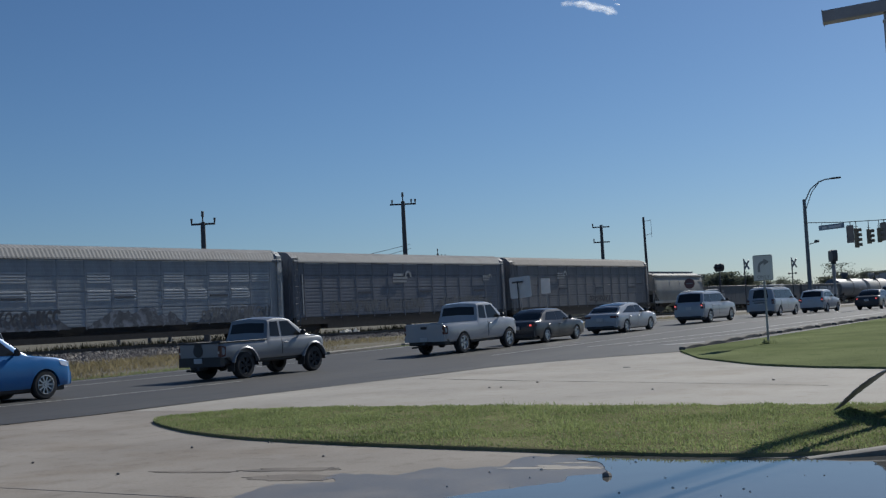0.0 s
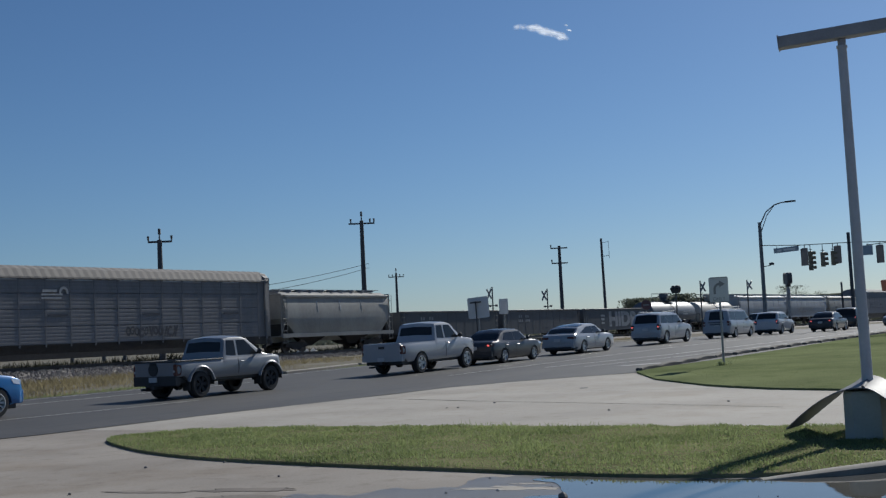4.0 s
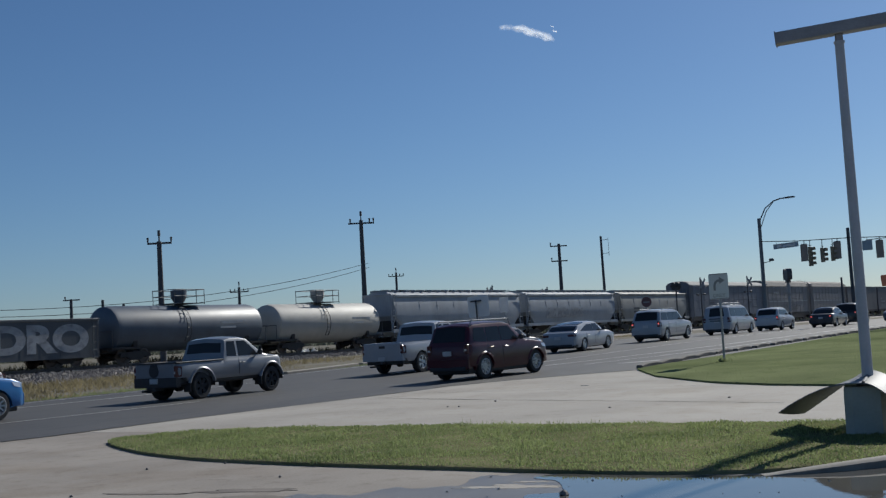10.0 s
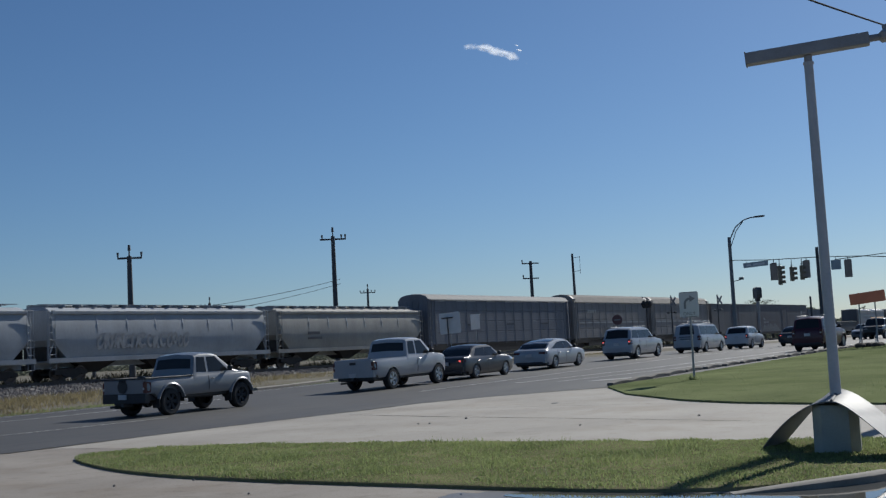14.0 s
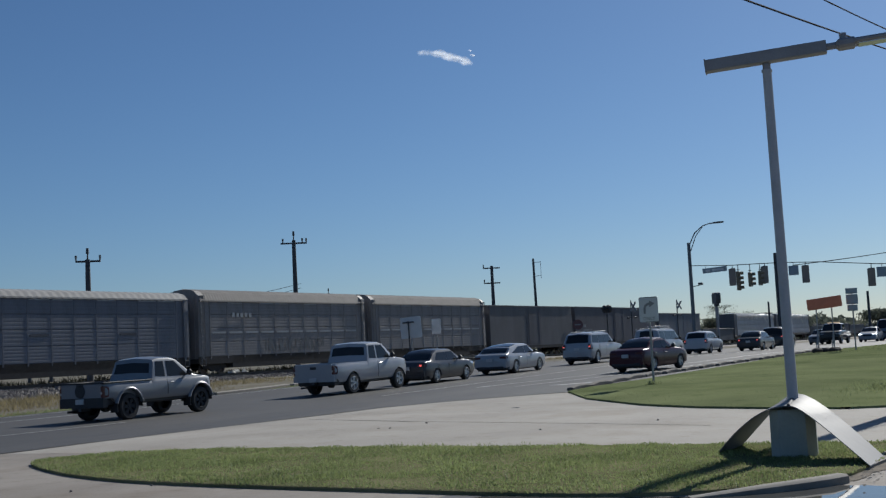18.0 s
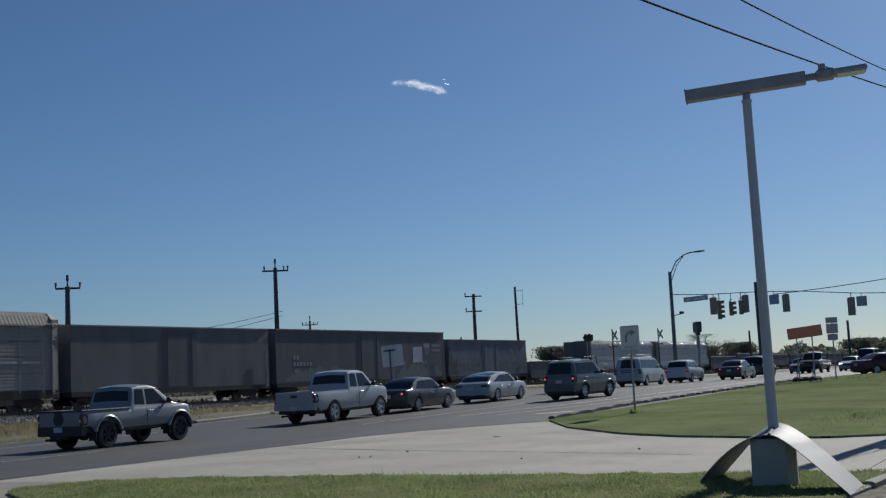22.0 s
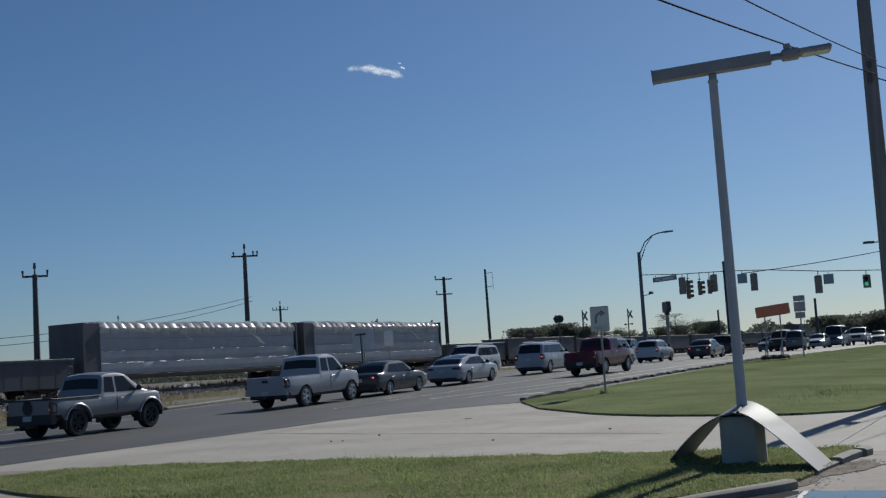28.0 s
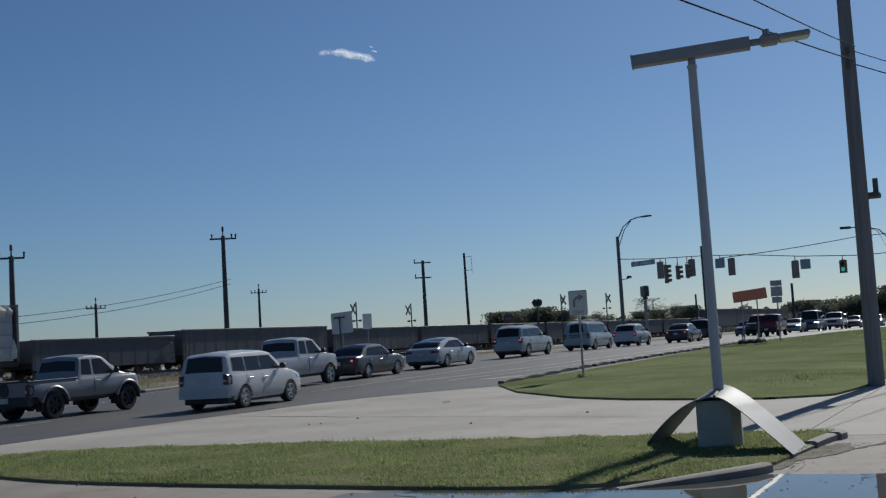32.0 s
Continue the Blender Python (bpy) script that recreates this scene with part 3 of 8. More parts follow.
pool("wet_patch", [(11.6, 5.0), (11.5, 6.3), (11.0, 6.5), (10.5, 6.35), (10.2, 6.9), (9.75, 7.3), (9.5, 8.2), (9.25, 7.5), (8.95, 8.0), (8.4, 7.9), (7.6, 7.6), (6.4, 7.2), (5.4, 5), (5.4, 1), (8, -0.6), (11.6, 0.6), (11.9, 2.6)], 0.004, WETC, "damp darkened concrete round a puddle", "wet concrete", 3.1, 0.3)
blot("wet_streak", 9.85, 8.6, 0.16, 0.55, 0.5, 0.0045, DAMP, "damp streak on the concrete", "wet concrete", 7.7, 0.25)
blot("wet_streak", 9.3, 8.1, 0.2, 0.5, 0.5, 0.0045, DAMP, "damp streak on the concrete", "wet concrete", 9.2, 0.1)
blot("wet_streak", 9.45, 9.6, 0.07, 0.55, 0.5, 0.0045, DAMP, "damp streak on the concrete", "wet concrete", 4.2, 0.15)
pool("puddle", [(11.75, 3.3), (11.5, 3.9), (11.5, 4.8), (11.42, 5.5), (11.25, 5.95), (10.9, 5.5), (10.5, 5.25), (10.2, 5.1), (9.9, 5.3), (9.5, 5.2), (9.05, 5.5), (8.3, 5.8), (7.4, 5.6), (6.4, 5.0), (6.0, 4.2), (6.0, 2.6), (7.0, 1.2), (8.2, -1.0), (9.8, -2.2), (12.3, -1.8), (12.52, 0.6), (12.45, 1.4), (12.54, 1.9), (12.5, 2.45), (12.1, 2.8), (11.85, 3.1)], 0.009, WATER, "shallow puddle mirroring the sky", "puddle", 1.4, 0.14)
for cx, cy, rx, ry, sd in ((10.5, 5.72, 0.13, 0.42, 2.0), (10.85, 5.75, 0.06, 0.16, 8.0)):
    blot("dry_islet", cx, cy, rx, ry, 0.9, 0.0055, CONCRETE, "pale dry islet of concrete in the wet patch", "concrete", sd, 0.2)
pool("dirt_patch", [(12.85, 2.52), (13.2, 2.34), (13.8, 2.22), (14.5, 2.0), (15.0, 1.86), (15.3, 1.9), (15.6, 2.1), (15.4, 2.28), (14.9, 2.4), (14.2, 2.46), (13.4, 2.55)], 0.006, GRIT, "gritty brown earth washed against the broken kerb", "dirt", 8.8, 0.12)
m, rows = Mesh(), []
for k in range(31):
    x = 14.4 + 2.6 * k / 30
    y = lerp_line([(14.4, 1.98), (15.0, 1.84), (15.5, 1.58), (16.0, 1.5), (17.0, 1.1)], x) + 0.05 * noise.noise((x * 5, 3, 1))
    w = 0.03 + 0.035 * abs(noise.noise((x * 7, 1, 2)))
    rows.append([(x, y - w, 0.0075), (x, y + w, 0.0075)])
solid("pavement_crack", m.loft(rows, cap=False, closed=False), CONC_BASE, "dark curved crack running from the kerb", "crack", kind="structure")
v, f, rng = [], [], random.Random(37)
for k in range(700):
    if k % 8:
        x = rng.uniform(12.9, 15.7)
        y, z = lerp_line([(12.9, 2.45), (14.0, 2.3), (15.0, 2.08), (15.7, 1.95)], x) + rng.gauss(0, 0.12), 0.005
    else:
        x, y, z = rng.uniform(11.2, 12.9), rng.uniform(0.6, 2.3), 0.012
    r = 0.003 + 0.011 * rng.random() ** 2
    i = len(v)
    v += [(x - r, y, z), (x, y - r * 1.6, z), (x + r, y, z), (x, y + r * 1.6, z), (x, y, z + r * 0.5)]
    f += [(i, i + 1, i + 4), (i + 1, i + 2, i + 4), (i + 2, i + 3, i + 4), (i + 3, i, i + 4)]
me = bpy.data.meshes.new("grit")
me.from_pydata(v, [], f)
me.materials.append(KERB)
tagged(new("grit", me), "loose grit and pale crumbs by the kerb", "grit", kind="stuff")
v, f, rng = [], [], random.Random(31)
for k in range(26):
    x, y, r = rng.uniform(8.6, 11.2), rng.uniform(2.8, 6.4), rng.uniform(0.004, 0.013)
    i = len(v)
    v += [(x - r, y, 0.006), (x, y - r * 1.6, 0.006), (x + r, y, 0.006), (x, y + r * 1.6, 0.006), (x, y, 0.012 + r * 0.8)]
    f += [(i, i + 1, i + 4), (i + 1, i + 2, i + 4), (i + 2, i + 3, i + 4), (i + 3, i, i + 4)]
me = bpy.data.meshes.new("floating_debris")
me.from_pydata(v, [], f)
me.materials.append(LINE)
tagged(new("floating_debris", me), "pale bits of debris lying in the puddle", "debris", kind="stuff")

litter = [(9.98, 4.97, 0.045), (9.7, 12.6, 0.02), (11.4, 11.6, 0.02), (13.2, 12.9, 0.02), (10.9, 9.0, 0.018), (21.85, 13.45, 0.025), (21.9, 13.2, 0.025), (23.28, 13.1, 0.03), (20.8, 9.3, 0.025), (22.8, 7.7, 0.03), (9.1, 10.4, 0.02), (12.1, 10.9, 0.018)]
for x, y, r in litter:
    m, rng = Mesh(), random.Random(int(x * 100))
    m.loft([[(r * s * math.cos(a) * rng.uniform(0.8, 1.2), r * s * math.sin(a) * rng.uniform(0.8, 1.2), z * r) for a in [k * 1.05 for k in range(6)]] for s, z in ((0.7, 0), (1, 0.35), (0.8, 0.9), (0.3, 1.2))])
    solid("stone", m, BALLAST, "small dark stone lying on the concrete", "stone", "loose stones on the forecourt", at=pose(x, y, ground_z(x), 0, 0, x * 77))

m, rows = Mesh(), []
for k in range(41):
    q = k / 40
    x, y = lerp_line([(0, 25.6), (0.35, 23.95), (0.6, 22.95), (0.8, 22.1), (1, 21.2)], q), 17.8 - 11.6 * q
    w = 0.02 + 0.02 * max(0, noise.noise((q * 9, 2, 5))) + (0.025 if 0.1 < q < 0.33 else 0)
    x += 0.05 * noise.noise((q * 14, 0, 3))
    rows.append([(x - w, y, ground_z(x) + 0.012), (x + w, y, ground_z(x) + 0.012)])
solid("pavement_crack", m.loft(rows, cap=False, closed=False), CONC_BASE, "long dark crack across the concrete driveway", "crack", kind="structure")
solid("valve_lid", Mesh().tube((0, 0, -0.02), (0, 0, 0.012), 0.11, 0.1, 14), DKMETAL, "round dark iron valve lid set in the concrete", "valve lid", at=pose(28.5, 13.4, ground_z(28.5)))
base = [(36.7 + RNG.gauss(0, 0.09), 12.5 + RNG.gauss(0, 0.12)) for k in range(90)]
blades("sign_post_tuft", [(x, y, rz(x, y), 1.0) for x, y in base], LAWN, "unmown tuft round the sign post's foot", 0.05, 0.18, 0.01, 0.9, "weeds", 16)

# ---------------------------------------------------------------- railway
def berm_z(d):
    """Height of the ballast by distance in front of the track's centre."""
    return lerp_line([(0, 0.68), (1.7, 0.66), (6.2, 0.05), (12, 0.0)], d)


m, rows = Mesh(), []
for k in range(170):
    x = -20 + 2.0 * k if k < 110 else 200 + (k - 110) * 12
    rows.append([(x, track_y(x) + d, max(ground_z(x) * 0.5 - 0.05, berm_z(-d if d < 0 else max(0, d - 11))) + 0.04 * noise.noise((x * 0.7, d * 0.7, 0))) for d in (-9, -7, -5.6, -4.6, -3.6, -2.7, -1.9, -1, 0, 1, 1.9, 4, 7, 10, 13, 17)])
m.loft(rows, cap=False, closed=False)
track = thing("railway_track", "single railway track on a grey ballast bank", "railway track", kind="structure")
part("ballast_bank", m, BALLAST, track, smooth=True)
for s in (-0.72, 0.72):
    m = Mesh()
    for x0, x1 in ((-20, 300), (300, 900)):
        for a, b, z0, z1 in ((-0.07, 0.07, 0.74, 0.76), (-0.012, 0.012, 0.76, 0.86), (-0.035, 0.035, 0.86, 0.9)):
            y0, y1 = track_y(x0) + s, track_y(x1) + s
            m.loft([[(x, y + a, z0), (x, y + b, z0), (x, y + b, z1), (x, y + a, z1)] for x, y in ((x0, y0), (x1, y1))])
    part("rail", m, RAIL, track, "worn steel rail")
m = Mesh()
for k in range(420):
    x = 10 + 0.55 * k
    y = track_y(x)
    m.box(x - 0.11, x + 0.11, y - 1.3, y + 1.3, 0.6, 0.74)
tagged(part("sleepers", m, TIE, track, "dark timber sleepers"), kind="stuff")
rng = random.Random(11)
v, f = [], []
OCT = [(1, 0, 0), (0, 1, 0), (-1, 0, 0), (0, -1, 0), (0, 0, 1), (0, 0, -0.6)]
OF = [(0, 1, 4), (1, 2, 4), (2, 3, 4), (3, 0, 4), (1, 0, 5), (2, 1, 5), (3, 2, 5), (0, 3, 5)]
for k in range(24000):
    x = 16 + 75 * rng.random() ** 1.4
    d = rng.uniform(1.0, 7.2)
    r = rng.uniform(0.03, 0.09)
    z = max(ground_z(x) * 0.5 - 0.05, berm_z(d)) + r * 0.3
    i = len(v)
    a = rng.uniform(0, 6.28)
    ca, sa = math.cos(a), math.sin(a)
    for p in OCT:
        px, py, pz = (c * r * rng.uniform(0.7, 1.3) for c in p)
        v.append((x + px * ca - py * sa, track_y(x) - d + px * sa + py * ca, z + pz))
    f += [tuple(i + q for q in t) for t in OF]
me = bpy.data.meshes.new("ballast_stones")
me.from_pydata(v, [], f)
me.materials.append(BALLAST)
tagged(new("ballast_stones", me), "loose grey ballast stones on the bank", "gravel", kind="stuff")
dry, rng = [], random.Random(12)
while len(dry) < 32000:
    x = 16 + 90 * rng.random() ** 1.4
    y = rng.uniform(34.8, track_y(x) - 3.2)
    d = track_y(x) - y
    nz = noise.noise((x * 0.25, y * 0.4, 2.2)) + 0.5 * noise.noise((x * 1.1, y * 1.1, 4))
    band = math.exp(-((d - 8.5) / 4.5) ** 2)
    if d < 5.6 + 1.3 * nz or rng.random() > 0.25 + band + 0.6 * nz:
        continue
    dry.append((x, y, max(ground_z(x) * 0.5 - 0.06, berm_z(d)) - 0.02, 0.5 + 0.8 * band + 0.5 * nz))
blades("dry_verge_grass", dry, STRAW, "tall dry yellowing grass between road and railway", 0.14, 0.42, 0.02, 1.3, seed=9)
short = [(x, y, ground_z(x) - 0.05, 1.0) for x, y in ((rng.uniform(14, 60), 34.5 + abs(rng.gauss(0, 1.2))) for k in range(9000))]
blades("road_edge_grass", short, LAWN, "short green grass at the road's far edge", 0.05, 0.13, 0.014, 0.9, seed=10)
kerb_run([(42.5, 34.55), (44.7, 34.65), (47, 35.0), (49.0, 35.3)], 0.35, 0.13, "pale concrete kerb at the road's far edge")
kerb_run([(49.5, 35.4), (52, 35.5), (56, 35.6)], 0.35, 0.1, "pale concrete kerb at the road's far edge")

# dark scrub along the far side of the bank
scrub, rng = [], random.Random(19)
while len(scrub) < 15000:
    x = 10 + 170 * rng.random() ** 1.2
    y = track_y(x) + rng.uniform(8.5, 14)
    nz = noise.noise((x * 0.3, y * 0.3, 6.0))
    scrub.append((x, y, 0.3, 1.0 + 0.5 * nz))
blades("trackside_scrub", scrub, SCRUB, "dark scrub along the far side of the railway", 0.35, 0.9, 0.05, 0.5, "scrub", seed=21)
v, f, rng = [], [], random.Random(44)
for k in range(7):
    cx, cy, r = rng.uniform(-0.7, 0.7), rng.uniform(-0.3, 0.3), rng.uniform(0.12, 0.26)
    i = len(v)
    v += [(cx + r * q * math.cos(a) * rng.uniform(0.7, 1.2), cy + r * q * math.sin(a) * rng.uniform(0.7, 1.2), max(0, z * r * rng.uniform(0.7, 1.3))) for q, z in ((1, 0), (0.85, 0.7), (0.35, 1.1)) for a in [j * 1.047 for j in range(6)]]
    f += [(i + 6 * q + j, i + 6 * q + (j + 1) % 6, i + 6 * q + 6 + (j + 1) % 6, i + 6 * q + 6 + j) for q in range(2) for j in range(6)] + [tuple(i + 12 + j for j in range(6))]
me = bpy.data.meshes.new("litter")
me.from_pydata(v, [], f)
me.materials.append(SIGNWHITE)
tagged(new("litter", me), "crumpled white plastic litter beside the railway", "litter").matrix_world = pose(72.4, 56.6, 0.62, 0, 0, 20) @ Matrix.Diagonal((1.4, 1.4, 1.8, 1))


# ---------------------------------------------------------------- vehicles
def wheel_meshes(r, w, style):
    """Tyre, rim and a spoke set about an axis along y, outer face towards -y."""
    t = Mesh().lathe_y([(r * 0.62, w / 2), (r * 0.9, w / 2), (r * 0.985, w * 0.36), (r, w * 0.15), (r, -w * 0.15), (r * 0.985, -w * 0.36), (r * 0.9, -w / 2), (r * 0.64, -w / 2), (r * 0.6, -w * 0.3), (r * 0.6, w * 0.3), (r * 0.62, w / 2)], 0, 0, 28)
    # Dark disc closing the wheel stands for the shade behind the spokes.
    t.lathe_y([(0.001, w * 0.12), (r * 0.61, w * 0.12)], 0, 0, 20)
    rim = Mesh().lathe_y([(r * 0.55, w * 0.1), (r * 0.57, w * 0.1), (r * 0.6, -w * 0.3), (r * 0.66, -w * 0.5), (r * 0.62, -w * 0.52), (r * 0.57, -w * 0.36)], 0, 0, 24)
    n = {"five": 5, "six": 6, "ten": 10}[style]
    sp = 0.27 if n == 5 else 0.24 if n == 6 else 0.1
    for k in range(n):
        a = 2 * math.pi * k / n
        ca, sa = math.cos(a), math.sin(a)
        pts = []
        for rr, ww in ((0.1 * r, 0.09 * r), (0.35 * r, sp * r * 0.5), (0.6 * r, sp * r * 0.72)):
            pts.append((rr, ww))
        ring = [(rr, s * ww) for s in (1, -1) for rr, ww in (pts if s == 1 else pts[::-1])]
        rim.loft([[(x * ca - z * sa, y, x * sa + z * ca) for x, z in ring] for y in (-w * 0.14, -w * 0.4)])
    rim.tube((0, -w * 0.2, 0), (0, -w * 0.46, 0), r * 0.16, r * 0.13, 12)
    return t, rim


WHEELS = {}


def add_wheels(car, wb, track, r, w, style, rim_mat):
    key = (r, w, style, rim_mat.name)
    if key not in WHEELS:
        t, rim = wheel_meshes(r, w, style)
        WHEELS[key] = (t.data("wheel", TYRE, True), rim.data("rim", rim_mat, True))
    tm, rm = WHEELS[key]
    for x in (wb / 2, -wb / 2):
        for s in (-1, 1):
            wl = part("wheel", tm, TYRE, car)
            ri = part("rim", rm, rim_mat, wl, "metal wheel rim")
            if s == 1:
                ri.rotation_euler = (0, 0, math.pi)
            wl.location = (x, s * (track / 2 - w / 2), r)


SILVER = paint("silver_paint", (0.2, 0.212, 0.235), 0.12, 0.36, coat=0.4)
PEARL = paint("white_silver_paint", (0.35, 0.362, 0.39), 0.05, 0.34)
WHITE = paint("white_paint", (0.5, 0.505, 0.515))
CHARCOAL = paint("charcoal_paint", (0.03, 0.034, 0.045), 0.0, coat=0.3)
BLACK = paint("black_paint", (0.012, 0.012, 0.014), 0.2)
BLUE = paint("bright_blue_paint", (0.012, 0.125, 0.36), 0.1)
MAROON = paint("maroon_paint", (0.05, 0.003, 0.012), 0.0, coat=0.25)
TAN = paint("tan_grey_paint", (0.13, 0.126, 0.12), 0.15)
RED = paint("dark_red_paint", (0.115, 0.004, 0.02), 0.0, coat=0.25)
GREYP = paint("grey_paint", (0.13, 0.14, 0.155), 0.1)


FLANK = [(0.0, 0.915), (0.07, 0.955), (0.2, 0.983), (0.42, 1.0), (0.66, 0.997), (0.84, 0.98), (0.94, 0.962), (1.0, 0.94)]


class Body:
    """A car body lofted from its side profile, with the surfaces on which windows, doors and lamps sit."""

    def __init__(self, L, W, wb, r, top, belt, sill=0.26, tumble=0.2, bed=None, arch=1.14, crown=0.035):
        self.L, self.W, self.wb, self.r, self.top, self.belt, self.bed, self.crown = L, W, wb, r, top, belt, bed, crown
        self.x0, self.x1, self.tumble, self.sill, self.arch = top[0][0], top[-1][0], tumble, sill, arch

    def zt(self, x):
        return lerp_line(self.top, x)

    def zs(self, x):
        return min(lerp_line(self.belt, x), self.zt(x) - 0.03)

    def w(self, x):
        k = 1.0
        for e, a in (((x - self.x0) / 0.55, 0.045), ((self.x1 - x) / 0.9, 0.07), ((x - self.x0) / 0.13, 0.05), ((self.x1 - x) / 0.2, 0.12)):
            if e < 1:
                k -= a * (1 - max(e, 0)) ** 2
        return self.W / 2 * k

    def zb(self, x):
        z = self.sill
        for xw in (-self.wb / 2, self.wb / 2):
            R = self.r * self.arch
            if abs(x - xw) < R:
                z = max(z, self.r * 0.98 + math.sqrt(R * R - (x - xw) ** 2) - 0.02)
        if x < self.x0 + 0.35:
            z = max(z, self.sill + 0.12)
        if x > self.x1 - 0.35:
            z = max(z, self.sill + 0.03)
        return min(z, self.zs(x) - 0.12)

    def bulge(self, x, z):
        """Half-width of the flank below the belt, barrelled from sill to shoulder."""
        return self.w(x) * lerp_line(FLANK, (z - self.sill) / max(0.1, self.zs(x) - self.sill))

    def wt(self, x):
        return self.w(x) * 0.94 - self.tumble * max(0.06, self.zt(x) - self.zs(x))

    def section(self, x):
        w, zb, zs, zt, wt = self.w(x), self.zb(x), self.zs(x), self.zt(x), self.wt(x)
        if self.bed and self.bed[0] <= x <= self.bed[1]:
            up = [(w * 0.94, zt), (w * 0.94 - 0.02, zt + 0.004), (w - 0.13, zt), (w - 0.14, zt - 0.42), (0, zt - 0.42)]
        else:
            rr = min(0.1, (zt - zs) * 0.5)
            up = [(wt + (w * 0.94 - wt) * 0.5, zs + (zt - rr - zs) * 0.5 + 0.004), (wt, zt - rr), (wt - 0.035, zt - rr * 0.4), (wt - 0.12, zt - rr * 0.08), (0, zt + self.crown * min(1, (zt - zs) * 3))]
        half = []
        for k in (0, 0.06, 0.16, 0.34, 0.55, 0.72, 0.84, 0.93, 1.0):
            z = zb + (zs - zb) * k
            half.append((self.bulge(x, z), z))
        half += up
        return [(x, -y, z) for y, z in half] + [(x, y, z) for y, z in half[-2::-1]]

    def stations(self):
        xs = set()
        for p in self.top + self.belt:
            xs.add(p[0])
        for xw in (-self.wb / 2, self.wb / 2):
            R = self.r * self.arch
            for k in range(15):
                xs.add(xw - R * math.cos(math.pi * k / 14))
            xs.update((xw - R - 0.01, xw + R + 0.01))
        for k in range(30):
            xs.add(self.x0 + (self.x1 - self.x0) * k / 29)
        for d in (0.015, 0.04, 0.08, 0.13, 0.2):
            xs.update((self.x0 + d, self.x1 - d))
        if self.bed:
            xs.update((self.bed[0], self.bed[1], self.bed[0] - 0.01, self.bed[1] + 0.01))
        xs = sorted(x for x in xs if self.x0 <= x <= self.x1)
        out = [xs[0]]
        for x in xs[1:]:
            if x - out[-1] > 0.006:
                out.append(x)
        return out

    def mesh(self):
        return Mesh().loft([self.section(x) for x in self.stations()], closed=True)

    def side(self, x, z, off=0.006):
        """Half-width of the flank at (x, z)."""
        zs, zt = self.zs(x), self.zt(x)
        if z <= zs:
            return self.bulge(x, max(z, self.sill)) + off
        rr = min(0.1, (zt - zs) * 0.5)
        t = min(1, (z - zs) / max(0.02, zt - rr - zs))
        return self.w(x) * 0.94 + (self.wt(x) - self.w(x) * 0.94) * t + off

    def nose(self, z):
        """The foremost place at which the body still stands as high as z."""
        x = self.x1
        while x > 0 and self.zt(x) < z:
            x -= 0.01
        return x

    def flank(self, poly, s, off=0.006, depth=0.014, sub=4):
        """A thin panel following the flank on side s; poly is (x, z) corners."""
        m, pts = Mesh(), []
        for (xa, za), (xb, zb) in zip(poly, poly[1:] + poly[:1]):
            for k in range(sub):
                x, z = xa + (xb - xa) * k / sub, za + (zb - za) * k / sub
                pts.append((x, z))
        m.loft([[(x, s * (self.side(x, z, off) - depth), z) for x, z in pts], [(x, s * self.side(x, z, off), z) for x, z in pts]])
        return m

    def skin(self, x0, x1, low, high, s, off=0.005, nx=10, nz=9):
        """A panel laid closely on the barrelled flank between two stations; low and high give its heights."""
        rows = []
        for i in range(nx + 1):
            x = x0 + (x1 - x0) * i / nx
            za, zb = low(x), high(x)
            rows.append([(x, s * self.side(x, za + (zb - za) * j / nz, off), za + (zb - za) * j / nz) for j in range(nz + 1)] + [(x, s * self.side(x, zb, off - 0.02), zb), (x, s * self.side(x, za, off - 0.02), za)])
        return Mesh().loft(rows)

    def screen(self, xa, xb, inset=0.1, off=0.008, za=None):
        """A windscreen or rear window on the sloping top between two stations."""
        m, rows = Mesh(), []
        n = 5
        for k in range(n + 1):
            x = xa + (xb - xa) * k / n
            d = 0.01
            sl = (self.zt(min(xb, x + d)) - self.zt(max(xa, x - d))) / (min(xb, x + d) - max(xa, x - d))
            nx, nz = -sl / math.hypot(1, sl), 1 / math.hypot(1, sl)
            hw, zt = self.wt(x) - inset, self.zt(x) - 0.012
            cz = self.crown * min(1, (self.zt(x) - self.zs(x)) * 3)
            rows.append([(x + nx * off, y * hw, zt + nz * off + cz * (1 - abs(y)) + 0.012) for y in (-1, -0.5, 0, 0.5, 1)])
        m.loft(rows, cap=False, closed=False)
        rows2 = [[(x, y, z - 0.008) for x, y, z in r] for r in rows]
        m.loft(rows2, cap=False, closed=False)
        return m


